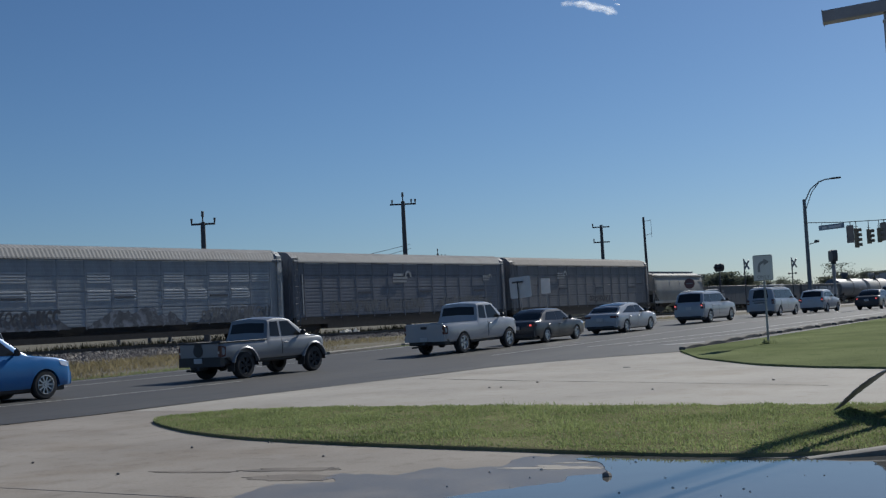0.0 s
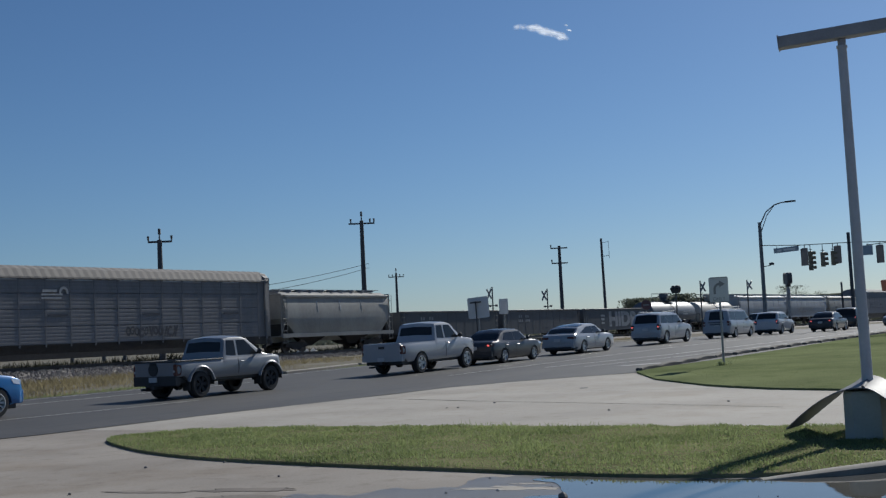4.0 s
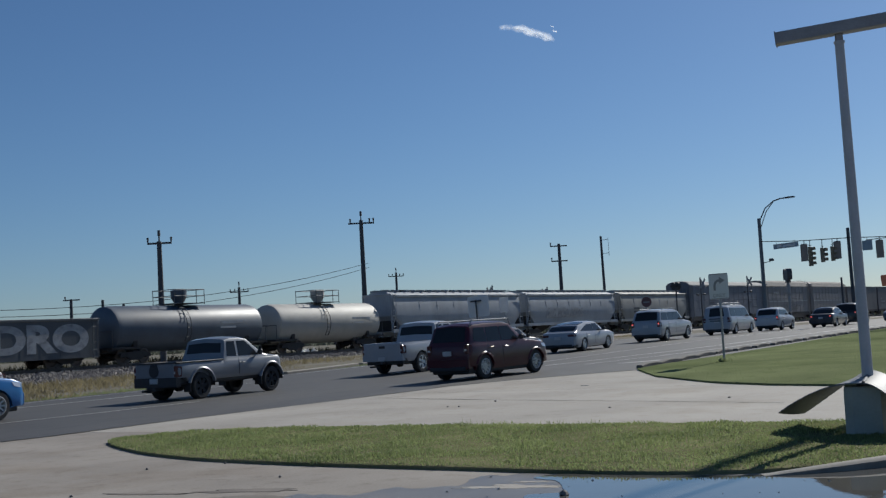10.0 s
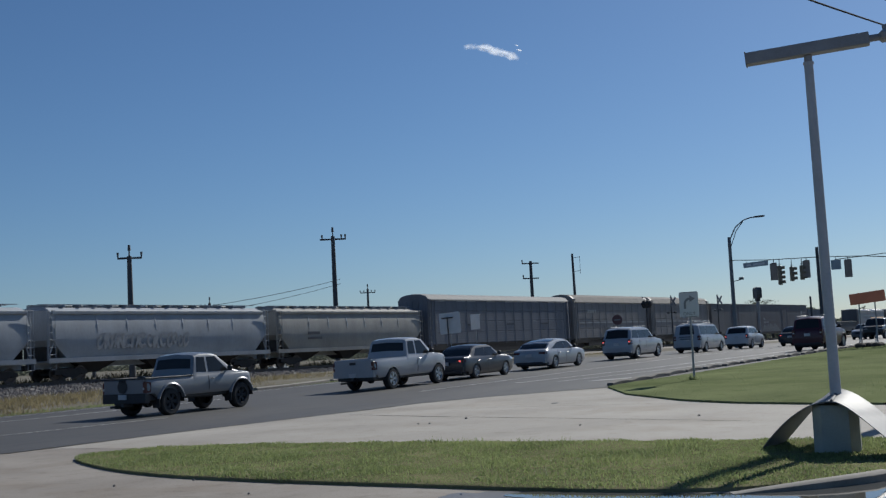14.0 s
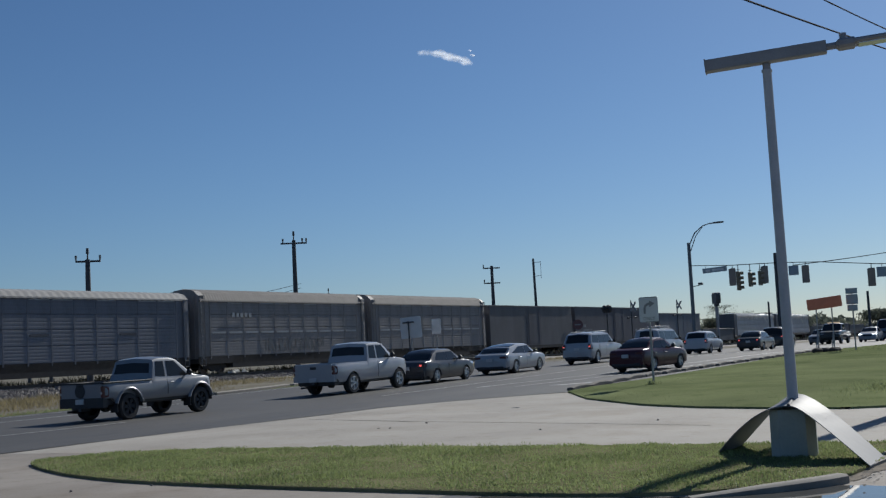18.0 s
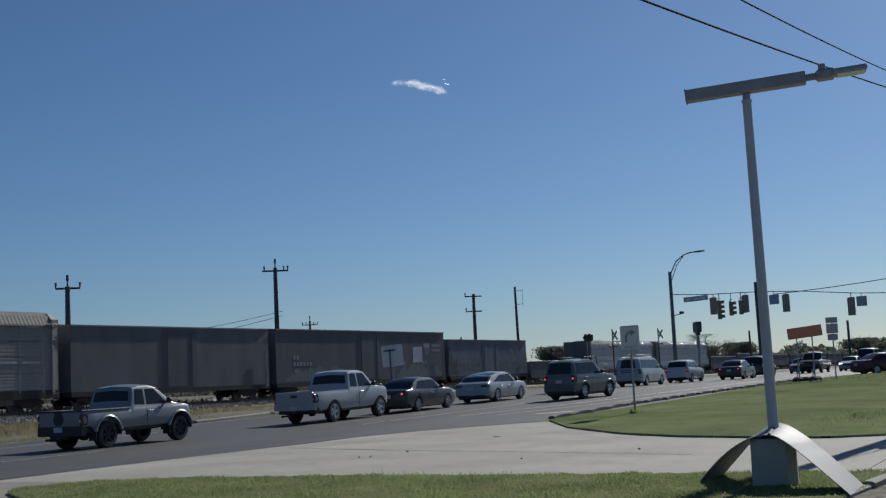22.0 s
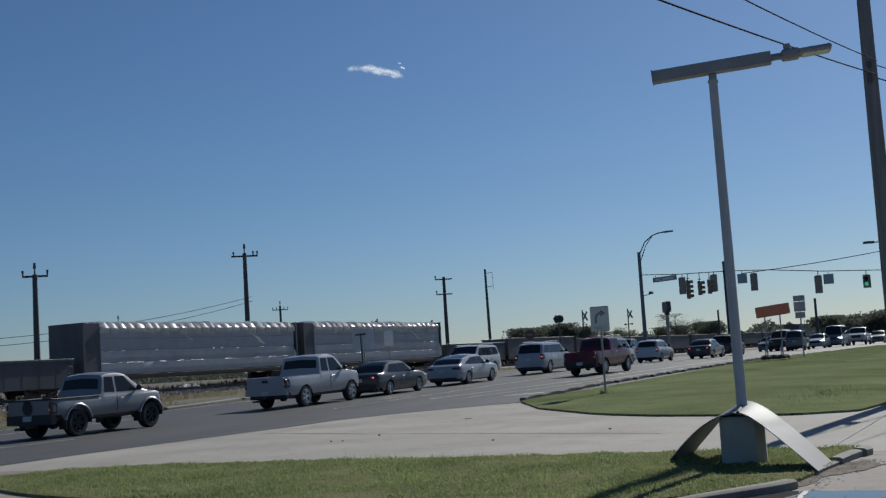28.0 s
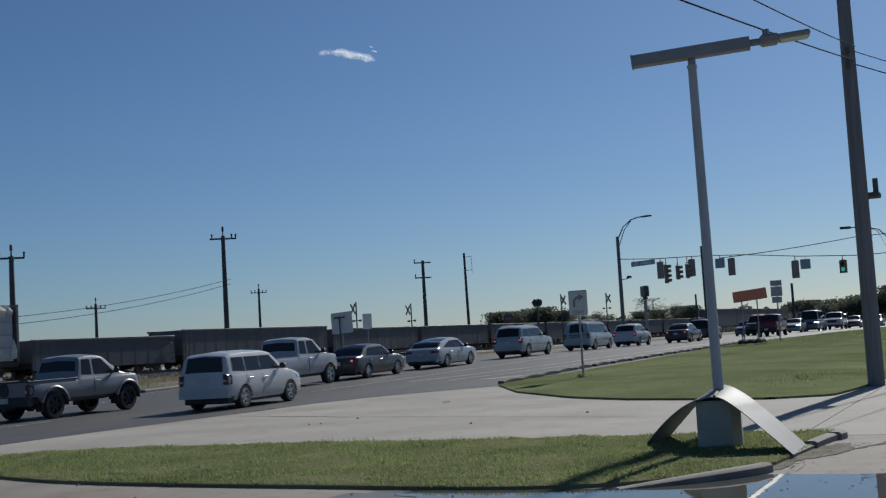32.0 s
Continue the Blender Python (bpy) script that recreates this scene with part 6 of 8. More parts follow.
def gondola(s0, s1, mat, label, H=2.45):
    """Open-topped wagon with smooth plate sides, thin weld seams and a top rail."""
    car, L = start_car("gondola", label, s0, s1)
    h, W = L / 2, 1.5
    for s in (-1, 1):
        part("side", Mesh().box(-h, h, min(s * W, s * (W - 0.06)), max(s * W, s * (W - 0.06)), 0.5, H), mat, car, "rust-streaked steel side")
        part("end", Mesh().box(min(s * h, s * (h - 0.08)), max(s * h, s * (h - 0.08)), -W + 0.062, W - 0.062, 0.95, H), mat, car)
    part("floor", Mesh().box(-h + 0.09, h - 0.09, -W + 0.062, W - 0.062, 0.6, 1.0), BOGIE, car)
    n = int(L / 1.25)
    repeat("weld_seam", Mesh().box(-0.03, 0.03, -0.005, 0.005, 0.6, H - 0.05), mat, car, [(-h + 0.1 + (L - 0.2) * k / n, s * (W + 0.002), 0) for k in range(n + 1) for s in (-1, 1)])
    part("top_rail", Mesh().box(-h - 0.04, h + 0.04, -W - 0.06, -W + 0.05, H - 0.1, H + 0.05, 0.02).box(-h - 0.04, h + 0.04, W - 0.05, W + 0.12, H - 0.1, H + 0.05, 0.02), mat, car)
    part("load", Mesh().loft([[(x, y * 1.42, 0.98 + (H - 1.3) * (1 - abs(y)) * 0.6 + 0.1 * noise.noise((x, y * 2, s0))) for y in (-1, -0.5, 0, 0.5, 1)] for x in [-h + 0.15 + (L - 0.3) * k / 12 for k in range(13)]], cap=False, closed=False), GONBLACK, car, "dark bulk load below the rim")
    ladder(car, h - 0.35, -W - 0.13, 0.5, H, mat)
    ladder(car, -h + 0.35, -W - 0.13, 0.5, H, mat)
    return car, L


for s0, s1, mat, lab in ((130.6, 146.3, GONBLACK, "low dark slate gondola with stencilled marks"), (146.3, 162.1, GONBROWN, "low dark brown gondola with stencilled marks")):
    c, L = gondola(s0, s1, mat, lab, 2.68)
    bars(c, [(-4.6 + 0.36 * k + (0.5 if k > 1 else 0), -4.38 + 0.36 * k + (0.5 if k > 1 else 0), 2.0, 2.25) for k in range(4)] + [(-4.7 + 0.3 * k + (0.4 if k > 2 else 0), -4.5 + 0.3 * k + (0.4 if k > 2 else 0), 1.6, 1.85) for k in range(6)], GRAFFPALE, y=-1.503)
c, L = gondola(162.1, 179.0, GONBLACK, "low black gondola with large pale graffiti letters", 2.68)
me = lettering("HIDRO", 2.0, bold=0.1)
me.materials.append(GRAFF)
t = part("graffiti", me, GRAFF, c, "large pale block letters spray-painted on the side")
t.matrix_basis = pose(2.5, -1.506, 1.55, 90, 0, 0) @ Matrix.Diagonal((1.5, 1.0, 1, 1))
bars(c, [(-4.1, -3.2, 1.9, 2.1), (-4.0, -3.3, 1.5, 1.75), (-4.0, -3.3, 1.15, 1.35)], PALEMARK, y=-1.505)


def tank(s0, s1, mat, label, r=1.42, zc=2.05):
    car, L = start_car("tank_car", label, s0, s1)
    h = L / 2
    rows = []
    for x, rr in ((-h + 0.25, 0.02), (-h + 0.28, 0.5), (-h + 0.36, 0.82), (-h + 0.55, 0.97), (-h + 0.8, 1.0), (h - 0.8, 1.0), (h - 0.55, 0.97), (h - 0.36, 0.82), (h - 0.28, 0.5), (h - 0.25, 0.02)):
        rows.append([(x, r * rr * math.cos(2 * math.pi * k / 36), zc + r * rr * math.sin(2 * math.pi * k / 36)) for k in range(36)])
    part("tank", Mesh().loft(rows), mat, car, "cylindrical tank with domed ends", smooth=True)
    m = Mesh()
    m.box(-h, h, -0.4, 0.4, 0.72, 0.95)
    for s in (-1, 1):
        m.box(min(s * h, s * (h - 2.2)), max(s * h, s * (h - 2.2)), -1.3, 1.3, 0.85, 0.98)
        m.loft([[(s * (h - 1.9) + o, y, z) for y, z in ((-1.2, 0.95), (1.2, 0.95), (1.25, 1.6), (0.8, 1.05), (-0.8, 1.05), (-1.25, 1.6))] for o in (-0.15, 0.15)])
    part("stub_sill", m, BOGIE, car, "underframe and saddles")
    top = zc + r
    part("manway_dome", Mesh().tube((0, 0, top - 0.1), (0, 0, top + 0.2), 0.28, 0.3, 16).tube((0, 0, top + 0.2), (0, 0, top + 0.5), 0.34, 0.5, 16).tube((0, 0, top + 0.5), (0, 0, top + 0.92), 0.5, 0.52, 16).tube((0, 0, top + 0.92), (0, 0, top + 0.99), 0.54, 0.4, 16), mat, car, smooth=True)
    part("platform", Mesh().box(-1.3, 1.3, -0.95, 0.95, top + 0.06, top + 0.1), DKMETAL, car, "grated platform")
    m = Mesh()
    for z in (top + 0.55, top + 0.95):
        m.path([(-1.3, -0.95, z), (1.3, -0.95, z), (1.3, 0.95, z), (-1.3, 0.95, z), (-1.3, -0.95, z)], 0.025, 6)
    for x, y in ((-1.3, -0.95), (-0.6, -0.95), (0.6, -0.95), (1.3, -0.95), (1.3, 0.95), (-1.3, 0.95)):
        m.tube((x, y, top), (x, y, top + 0.95), 0.025, seg=6)
    part("railing", m, DKMETAL, car, "safety railing round the manway")
    m = Mesh()
    for x in (-0.85, -0.5):
        m.path([(x, -(r + 0.12) * math.cos(radians(a)), zc + (r + 0.12) * math.sin(radians(a))) for a in range(-35, 80, 12)], 0.022, 5)
    for a in range(-35, 70, 11):
        m.tube((-0.85, -(r + 0.12) * math.cos(radians(a)), zc + (r + 0.12) * math.sin(radians(a))), (-0.5, -(r + 0.12) * math.cos(radians(a)), zc + (r + 0.12) * math.sin(radians(a))), 0.018, seg=5)
    part("ladder", m, DKMETAL, car, "curved ladder up the tank's side")
    for s in (-1, 1):
        m = Mesh()
        for y in (-1.25, 1.25):
            m.tube((s * (h - 0.1), y, 0.95), (s * (h - 0.1), y, 1.95), 0.025, seg=5)
        m.tube((s * (h - 0.1), -1.25, 1.95), (s * (h - 0.1), 1.25, 1.95), 0.025, seg=5)
        part("end_rail", m, DKMETAL, car)
    bars(car, [(2.2, 4.4, 2.2, 2.35), (2.2, 3.6, 1.9, 2.02)], PALEMARK, y=-r - 0.01)
    return car, L


tank(179.2, 193.6, TANKBLACK, "dark glossy tank car with a railed manway platform")
tank(193.6, 206.9, TANKWHITE, "dirty white tank car with a railed manway platform", 1.42, 2.02)
hopper(206.9, 228.1, HOPGREY, "pale grey curved-side covered hopper", 4.3, True, 21)
hopper(228.1, 248.0, HOPGREY, "pale grey covered hopper with graffiti on its side", 4.3, True, 22, (-6, 1.2, 1.7, 2.7))
c, L = hopper(248.0, 267.6, HOPTAN, "pale tan covered hopper with stencilled marks", 4.3, True, 23)
bars(c, [(-6, -4.6, 2.3, 2.5), (-6, -4.4, 1.95, 2.12)], GRAFDARK, y=-1.62)
c, L = autorack(267.6, 295.3, RACKBLUE, ROOFMET, "dark slate autorack with stained panels", style=2, seed=6)
c, L = autorack(295.3, 316.2, RACKTAN, ROOFBROWN, "dull tan autorack with open slots and a stencilled mark", 5.8, 0.92, style=0, seed=8, slots=True)
bars(c, [(-6.6 + 0.45 * k, -6.3 + 0.45 * k, 3.85, 4.15) for k in range(5)], PALEMARK, y=-1.55)
scrawl(c, -3, 4, 1.4, 2.4, -1.51, 47, GRAFDIM)
c, L = autorack(316.2, 336.8, RACKTAN, ROOFBROWN, "dull tan autorack with open slots", 5.8, 0.92, style=0, seed=9, slots=True)


def boxcar(s0, s1, mat, label, H=4.95, seed=1):
    car, L = start_car("boxcar", label, s0, s1)
    h, W = L / 2, 1.5
    part("body", Mesh().box(-h, h, -W, W, 1.0, H), mat, car, "weathered steel box body")
    m, rows = Mesh(), []
    for x in (-h - 0.03, h + 0.03):
        rows.append([(x, y, z) for y, z in ((-W - 0.04, H - 0.06), (-W - 0.04, H + 0.02), (0, H + 0.14), (W + 0.04, H + 0.02), (W + 0.04, H - 0.06))])
    m.loft(rows)
    part("roof", m, ROOFBROWN if seed % 2 else mat, car, "shallow ridged roof")
    paint_ = BOXDOOR if seed % 2 else mat
    d = part("door", Mesh().box(-1.7, 1.7, -W - 0.02, -W - 0.002, 1.1, H - 0.2, 0.004), paint_, car, "large flush sliding door")
    repeat("locking_bar", Mesh().tube((0, -W - 0.03, 1.15), (0, -W - 0.03, H - 0.3), 0.014, seg=6), paint_, d, [(x, 0, 0) for x in (-1.2, 1.2)])
    part("eave_strip", Mesh().box(-h, h, -W - 0.07, -W - 0.04, H - 0.05, H + 0.035), ROOFMET, car, "lighter strip along the roof sheet's edge")
    part("side_sill", Mesh().box(-h, h, -W - 0.05, W + 0.05, 0.7, 1.0), BOGIE, car)
    ladder(car, h - 0.3, -W - 0.1, 0.5, H - 1.6, mat)
    return car, L


c, L = boxcar(336.8, 356.9, BOXTAN, "olive-tan boxcar with a sliding door", 5.0, 1)
c, L = boxcar(356.9, 383.3, BOXBROWN, "long dark brown boxcar with stencilled marks and a pale emblem", 5.03, 2)
bars(c, [(-10.6 + 0.42 * k, -10.34 + 0.42 * k, 2.75, 3.05) for k in range(2)] + [(-10.6 + 0.42 * k, -10.34 + 0.42 * k, 2.25, 2.55) for k in range(6)] + [(-10.5, -10.2, 1.75, 2.0)], GRAFFPALE, y=-1.506)
smear(c, -11.8, -2.6, 1.1, 2.4, -1.504, 51, GRAFDIM)
smear(c, 4.2, 12.4, 1.1, 2.5, -1.504, 52, GRAFDIM)
bars(c, [(5.2, 5.8, 2.2, 2.45), (8.6, 8.9, 2.2, 2.5), (9.1, 9.35, 2.2, 2.5)], GRAFFPALE, y=-1.508)
part("emblem", Mesh().slab([(9.0, -1.507, 4.1), (10.1, -1.507, 4.1), (10.12, -1.507, 3.5), (9.95, -1.507, 3.15), (9.56, -1.507, 2.95), (9.15, -1.507, 3.15), (8.98, -1.507, 3.5)], (0, 0.004, 0)), GRAFDIM, c, "pale shield emblem")
for k in range(5):
    part("emblem_bar", Mesh().box(9.08 + 0.2 * k, 9.2 + 0.2 * k, -1.512, -1.506, 3.62, 4.02), PALEMARK, c, "pale bar of a shield emblem")
for z in (3.72, 3.3):
    for k in range(6):
        part("legend_bar", Mesh().box(10.5 + 0.25 * k, 10.7 + 0.25 * k, -1.507, -1.5, z, z + 0.24), GRAFFPALE, c, "pale bar of lettering")
c, L = boxcar(383.3, 400.9, BOXDARK, "dark slate boxcar with graffiti and coloured panels", 4.4, 4)
scrawl(c, -7, -1.9, 1.5, 2.5, -1.506, 53, GRAFDIM)
scrawl(c, 2.2, 7, 1.5, 2.5, -1.506, 54, GRAFDIM)
bars(c, [(4.0, 5.2, 3.1, 3.8), (5.8, 6.3, 3.0, 3.5)], PANELBLUE, y=-1.506)
smear(c, -8.6, -6.6, 1.1, 3.9, -1.504, 71, GRAFDARK)
gondola(400.9, 416.6, GONBLACK, "low black gondola between tall cars", 2.2)


def wrapped(s0, s1, label, seed):
    """Centre-beam flat car loaded with packs of timber in white plastic wrap."""
    car, L = start_car("lumber_car", label, s0, s1)
    h = L / 2
    part("deck", Mesh().box(-h, h, -1.4, 1.4, 0.8, 1.12, 0.05), BOGIE, car, "dark steel deck")
    part("bulkhead", Mesh().box(-h, -h + 0.18, -1.45, 1.45, 1.1, 4.45).box(-h + 0.18, -h + 1.5, -1.38, 1.38, 1.1, 4.4), GONBROWN, car, "dark end bulkhead")
    part("bulkhead", Mesh().box(h - 0.18, h, -1.45, 1.45, 1.1, 4.45), GONBROWN, car, "dark end bulkhead")
    rng, x = random.Random(seed), -h + 1.55
    for j in range(4):
        za, zb = 1.14 + 0.76 * j, 1.14 + 0.76 * (j + 1) - 0.006
        rows = []
        for k in range(61):
            xx, o = -h + 1.55 + (L - 2.0) * k / 60, 0.025 * noise.noise((k * 0.45, seed, j)) + 0.012 * noise.noise((k * 1.7, seed, j + 5))
            sg = 0.02 * noise.noise((k * 0.3, j, seed))
            rows.append([(xx, y, z) for y, z in ((-1.383 + o, za + 0.006 + sg), (-1.395 + o, za + 0.03 + sg), (-1.4 - o, (za + zb) / 2), (-1.395 + o, zb - 0.02), (-1.38 + o, zb), (1.38, zb), (1.38, za + 0.01))])
        part("timber_layer", Mesh().loft(rows), WRAP, car, "layer of wrapped timber packs", smooth=True)
    while x < h - 0.6:
        w = min(rng.uniform(0.62, 1.05), h - 0.4 - x)
        lean, top, low = rng.uniform(-0.25, 0.25), rng.uniform(0.32, 0.5), rng.uniform(0.0, 0.35)
        rows = []
        for i in range(9):
            t = i / 8
            bulge = math.sin(math.pi * t) ** 0.5
            hgt = 4.16 + top * bulge * (1 - 0.25 * t) + rng.uniform(-0.025, 0.025)
            rows.append([(x + w * t + q * lean + rng.uniform(-0.02, 0.02), y, z) for q, y, z in ((-0.6, -1.41, 3.88 - low * rng.uniform(0.6, 1.0)), (-0.3, -1.43 - 0.07 * bulge, 3.98), (0, -1.44 - 0.09 * bulge, 4.1), (0.2, -1.36, hgt - 0.15), (0.5, -1.1, hgt - 0.03), (0.8, -0.6, hgt + rng.uniform(-0.02, 0.03)), (1, 0, hgt), (1, 0.6, hgt), (1, 1.2, hgt - 0.08), (1, 1.43, 4.0))])
        part("wrap_fold", Mesh().loft(rows, cap=True, closed=False), LOOSE_LITWRAP, car, "puffed white plastic over the top packs", smooth=True)
        x += w
    for x, z, q in ((h - 6.3, 3.75, 1.0), (h - 5.5, 3.3, 0.7), (-2.0, 3.6, 0.6)):
        part("torn_wrap", Mesh().slab([(x, -1.42, z + 0.1 * q), (x + 0.5 * q, -1.46, z - 0.1 * q), (x + 1.2 * q, -1.49, z - 0.42 * q), (x + 1.7 * q, -1.46, z - 0.62 * q), (x + 1.1 * q, -1.5, z - 0.52 * q), (x + 0.4 * q, -1.46, z - 0.24 * q)], (0, 0.02, 0)), LOOSE_LITWRAP, car, "loose torn flap of plastic")
    part("torn_wrap", Mesh().slab([(h - 0.4, -1.42, 2.45), (h - 0.24, -1.46, 2.0), (h - 0.22, -1.5, 1.3), (h - 0.75, -1.48, 1.2), (h - 0.6, -1.46, 1.6)], (0, 0.02, 0)), LOOSE_LITWRAP, car, "loose torn corner of plastic")
    return car, L


wrapped(416.6, 440.6, "flat car loaded with white-wrapped timber packs", 61)
wrapped(440.6, 464.7, "second flat car loaded with white-wrapped timber packs", 62)
gondola(464.7, 478.7, GONBLACK, "low black gondola behind the timber cars", 2.3)
gondola(478.7, 498.4, GONBROWN, "taller dark brown gondola", 2.7)
for k in range(8):
    gondola(498.4 + 16 * k, 514.4 + 16 * k, GONBLACK if k % 2 else GONBROWN, "low dark gondola at the train's tail", 2.45)
for k in range(2):
    boxcar(627.0 + 35 * k, 662.0 + 35 * k, BOXBROWN, "long dark boxcar at the train's tail", 4.0, 2)
for k in range(4):
    hopper(697.5 + 20 * k, 717.5 + 20 * k, HOPTAN, "weathered covered hopper at the train's tail", 4.95, True, 30 + k)


# ---------------------------------------------------------------- poles, lights, signs
def power_pole(x, y, top, r, label, arms, spike=0.5, lean=0.0, base=-0.05, mat=POLEWOOD):
    """Timber pole with crossarms; arms: (height below top, half length, pins)."""
    p = thing("power_pole", label, "power pole", "power poles along the railway", at=pose(x, y, base, 0, lean, 0))
    H = top - base
    part("post", Mesh().tube((0, 0, 0), (0, 0, H * 0.5), r * 1.25, r * 1.1, 12, True).tube((0, 0, H * 0.5), (0, 0, H), r * 1.1, r * 0.85, 12), mat, p, smooth=True)
    if spike:
        part("top_pin", Mesh().tube((0, 0, H), (0, 0, H + spike), 0.06, 0.04, 8).tube((0, 0, H + spike * 0.5), (0, 0, H + spike), 0.11, 0.09, 8), DKMETAL, p, "pole-top insulator")
    for dz, half, pins in arms:
        z = H - dz
        a = part("crossarm", Mesh().box(0.1, 0.22, -half, half, z - 0.07, z + 0.07, 0.015), mat, p)
        a.rotation_euler = (0, 0, radians(36))
        for q in pins:
            part("insulator", Mesh().tube((0.16, q, z + 0.07), (0.16, q, z + 0.42), 0.05, 0.09, 8), DKMETAL, a, "pin insulator")
    return p


power_pole(63.0, 62, 9.3, 0.19, "dark timber pole with one crossarm and insulators", [(0.12, 0.85, (-0.82, 0.82))], 0.8)
power_pole(87.9, 62, 12.1, 0.2, "tall dark timber pole with a raked crossarm", [(0.25, 1.15, (-1.1, -0.75, 0.95))], 0.8)
p = power_pole(127.4, 62, 11.4, 0.2, "dark timber pole with two crossarms", [(0.25, 1.0, (0.95,)), (2.0, 0.95, (0.9,))], 0)
p = power_pole(139.7, 62, 12.8, 0.16, "slim dark pole with side brackets", [], 0, -1.5)
part("bracket", Mesh().tube((0, 0, 12.3), (0.5, -0.75, 12.4), 0.03, seg=6).tube((0, 0, 10.6), (0.5, -0.75, 10.7), 0.03, seg=6).tube((0.5, -0.75, 10.3), (0.5, -0.75, 12.5), 0.025, seg=6), GALV, p, "light antenna bracket")
for x, z in ((126.5, 9.6), (165.1, 12.2)):
    power_pole(x, 110, z, 0.2, "distant timber pole with four insulators", [(0.6, 1.25, (-1.2, -0.6, 0.6, 1.2))], 0.8)
for x, z, arm in ((97.3, 8.1, 0.95), (102.1, 8.0, 0), (105.4, 7.5, 0)):
    power_pole(x, 110, z, 0.19, "distant short timber pole", [(0.1, arm, (0.7,))] if arm else [], 0)


def sag(a, b, drop, n=14):
    return [tuple(Vector(a).lerp(Vector(b), k / n) - Vector((0, 0, drop * 4 * (k / n) * (1 - k / n)))) for k in range(n + 1)]


def cable(pts, r, label):
    return solid("cable", Mesh().path(pts, r, 5), WIRE, label, "cable", "overhead cables")


cable(sag((157.5, 110, 13.6), (84, 110, 6.9), 1.6), 0.035, "thin sagging line between distant poles")
cable(sag((157.5, 110, 12.9), (84, 110, 6.2), 1.8), 0.035, "thin sagging line between distant poles")

# the leaning utility pole on the verge and its lines
up = thing("utility_pole", "tall weathered timber utility pole leaning slightly", "utility pole", at=pose(28.5, 2.9, -0.1, 0, 0, 0))
part("post", Mesh().tube((0, 0, 0), (0, 0, 6), 0.185, 0.165, 18).tube((0, 0, 6), (0, 0, 13), 0.165, 0.12, 18), BIGPOLE, up, smooth=True)
part("cable_clamp", Mesh().box(-0.24, -0.12, -0.05, 0.05, 7.2, 7.42, 0.01).box(-0.26, -0.14, -0.06, 0.04, 7.55, 7.68, 0.01), DKMETAL, up)
part("bracket", Mesh().box(0.1, 0.5, -0.4, -0.1, 4.3, 4.42, 0.02).tube((0.4, -0.3, 4.4), (0.4, -0.3, 4.75), 0.06, 0.06, 8), DKMETAL, up, "small equipment bracket")
cable(sag((28.3, 2.76, 7.27), (2.0, 4.58, 4.5), 0.1), 0.014, "black service cable from the utility pole")
cable(sag((28.3, 2.72, 7.58), (2.0, 3.58, 4.6), 0.15), 0.011, "black service cable from the utility pole")
cable(sag((28.6, 2.9, 7.3), (70, -3, 12.7), 0.5), 0.014, "black service cable from the utility pole")
cable(sag((28.6, 2.9, 7.6), (70, -3, 13.2), 0.5), 0.011, "black service cable from the utility pole")
cable([(28.9, 2.2, 12.4), (32.5, 0.6, 0.0)], 0.012, "guy wire of the utility pole")

# light pole with a crosswise beam, its base cabinet and the bent cover
lp = thing("light_pole", "white steel pole with a crosswise dark beam and floodlight", "light pole", at=pose(15.42, 3.45, 0.0, 0, 0, 0))
part("post", Mesh().tube((0, 0, 0.3), (-0.01, 0.02, 4.85), 0.068, 0.056, 20).tube((-0.01, 0.02, 4.85), (-0.01, 0.02, 4.88), 0.066, 0.066, 20), WHITEPOLE, lp, smooth=True)
part("neck", Mesh().tube((-0.01, 0.02, 4.74), (-0.01, 0.02, 4.96), 0.05, 0.05, 14), FIXT, lp, smooth=True)
bm_ = part("beam", Mesh().box(-0.09, 0.09, -0.72, 0.78, -0.075, 0.075, 0.008).box(-0.1, 0.1, 0.77, 0.785, -0.085, 0.085), FIXT, lp, "dark rectangular beam")
bm_.matrix_basis = pose(-0.01, 0.0, 5.045, -3.2, 0, 12)
fl = part("floodlight", Mesh().tube((0, -0.7, 0), (0, -0.86, 0), 0.045, 0.045, 10).box(-0.12, 0.12, -1.08, -0.84, -0.06, 0.06, 0.03).box(-0.14, 0.14, -1.46, -1.05, -0.03, 0.035, 0.02).tube((0, -0.93, 0.05), (0, -0.93, 0.14), 0.045, 0.045, 10), FIXT, lp, "flat floodlight head with a photocell")
fl.matrix_basis = pose(-0.01, 0.0, 5.045, -3.2, 0, 12)
part("lens", Mesh().box(-0.11, 0.11, -1.43, -1.1, -0.042, -0.03), HEADLENS, fl)
cab = thing("base_cabinet", "grey-green steel cabinet round the foot of the light pole", "utility cabinet", at=pose(15.24, 3.43, 0.0, 0, 0, 10))
part("housing", Mesh().loft([[(x * k, y * k, z) for x, y in ((-0.3, -0.16), (-0.3, 0.16), (-0.16, 0.27), (0.16, 0.27), (0.3, 0.16), (0.3, -0.16), (0.16, -0.27), (-0.16, -0.27))] for z, k in ((-0.05, 1.02), (0.04, 1.0), (0.59, 0.98), (0.62, 0.95))]), BOXGREEN, cab)
part("mounting_bracket", Mesh().tube((0, 0, 0.58), (0, 0, 0.66), 0.14, 0.11, 14), GALV, cab)
COVER_AT = Vector((15.3, 3.4, 0.0))
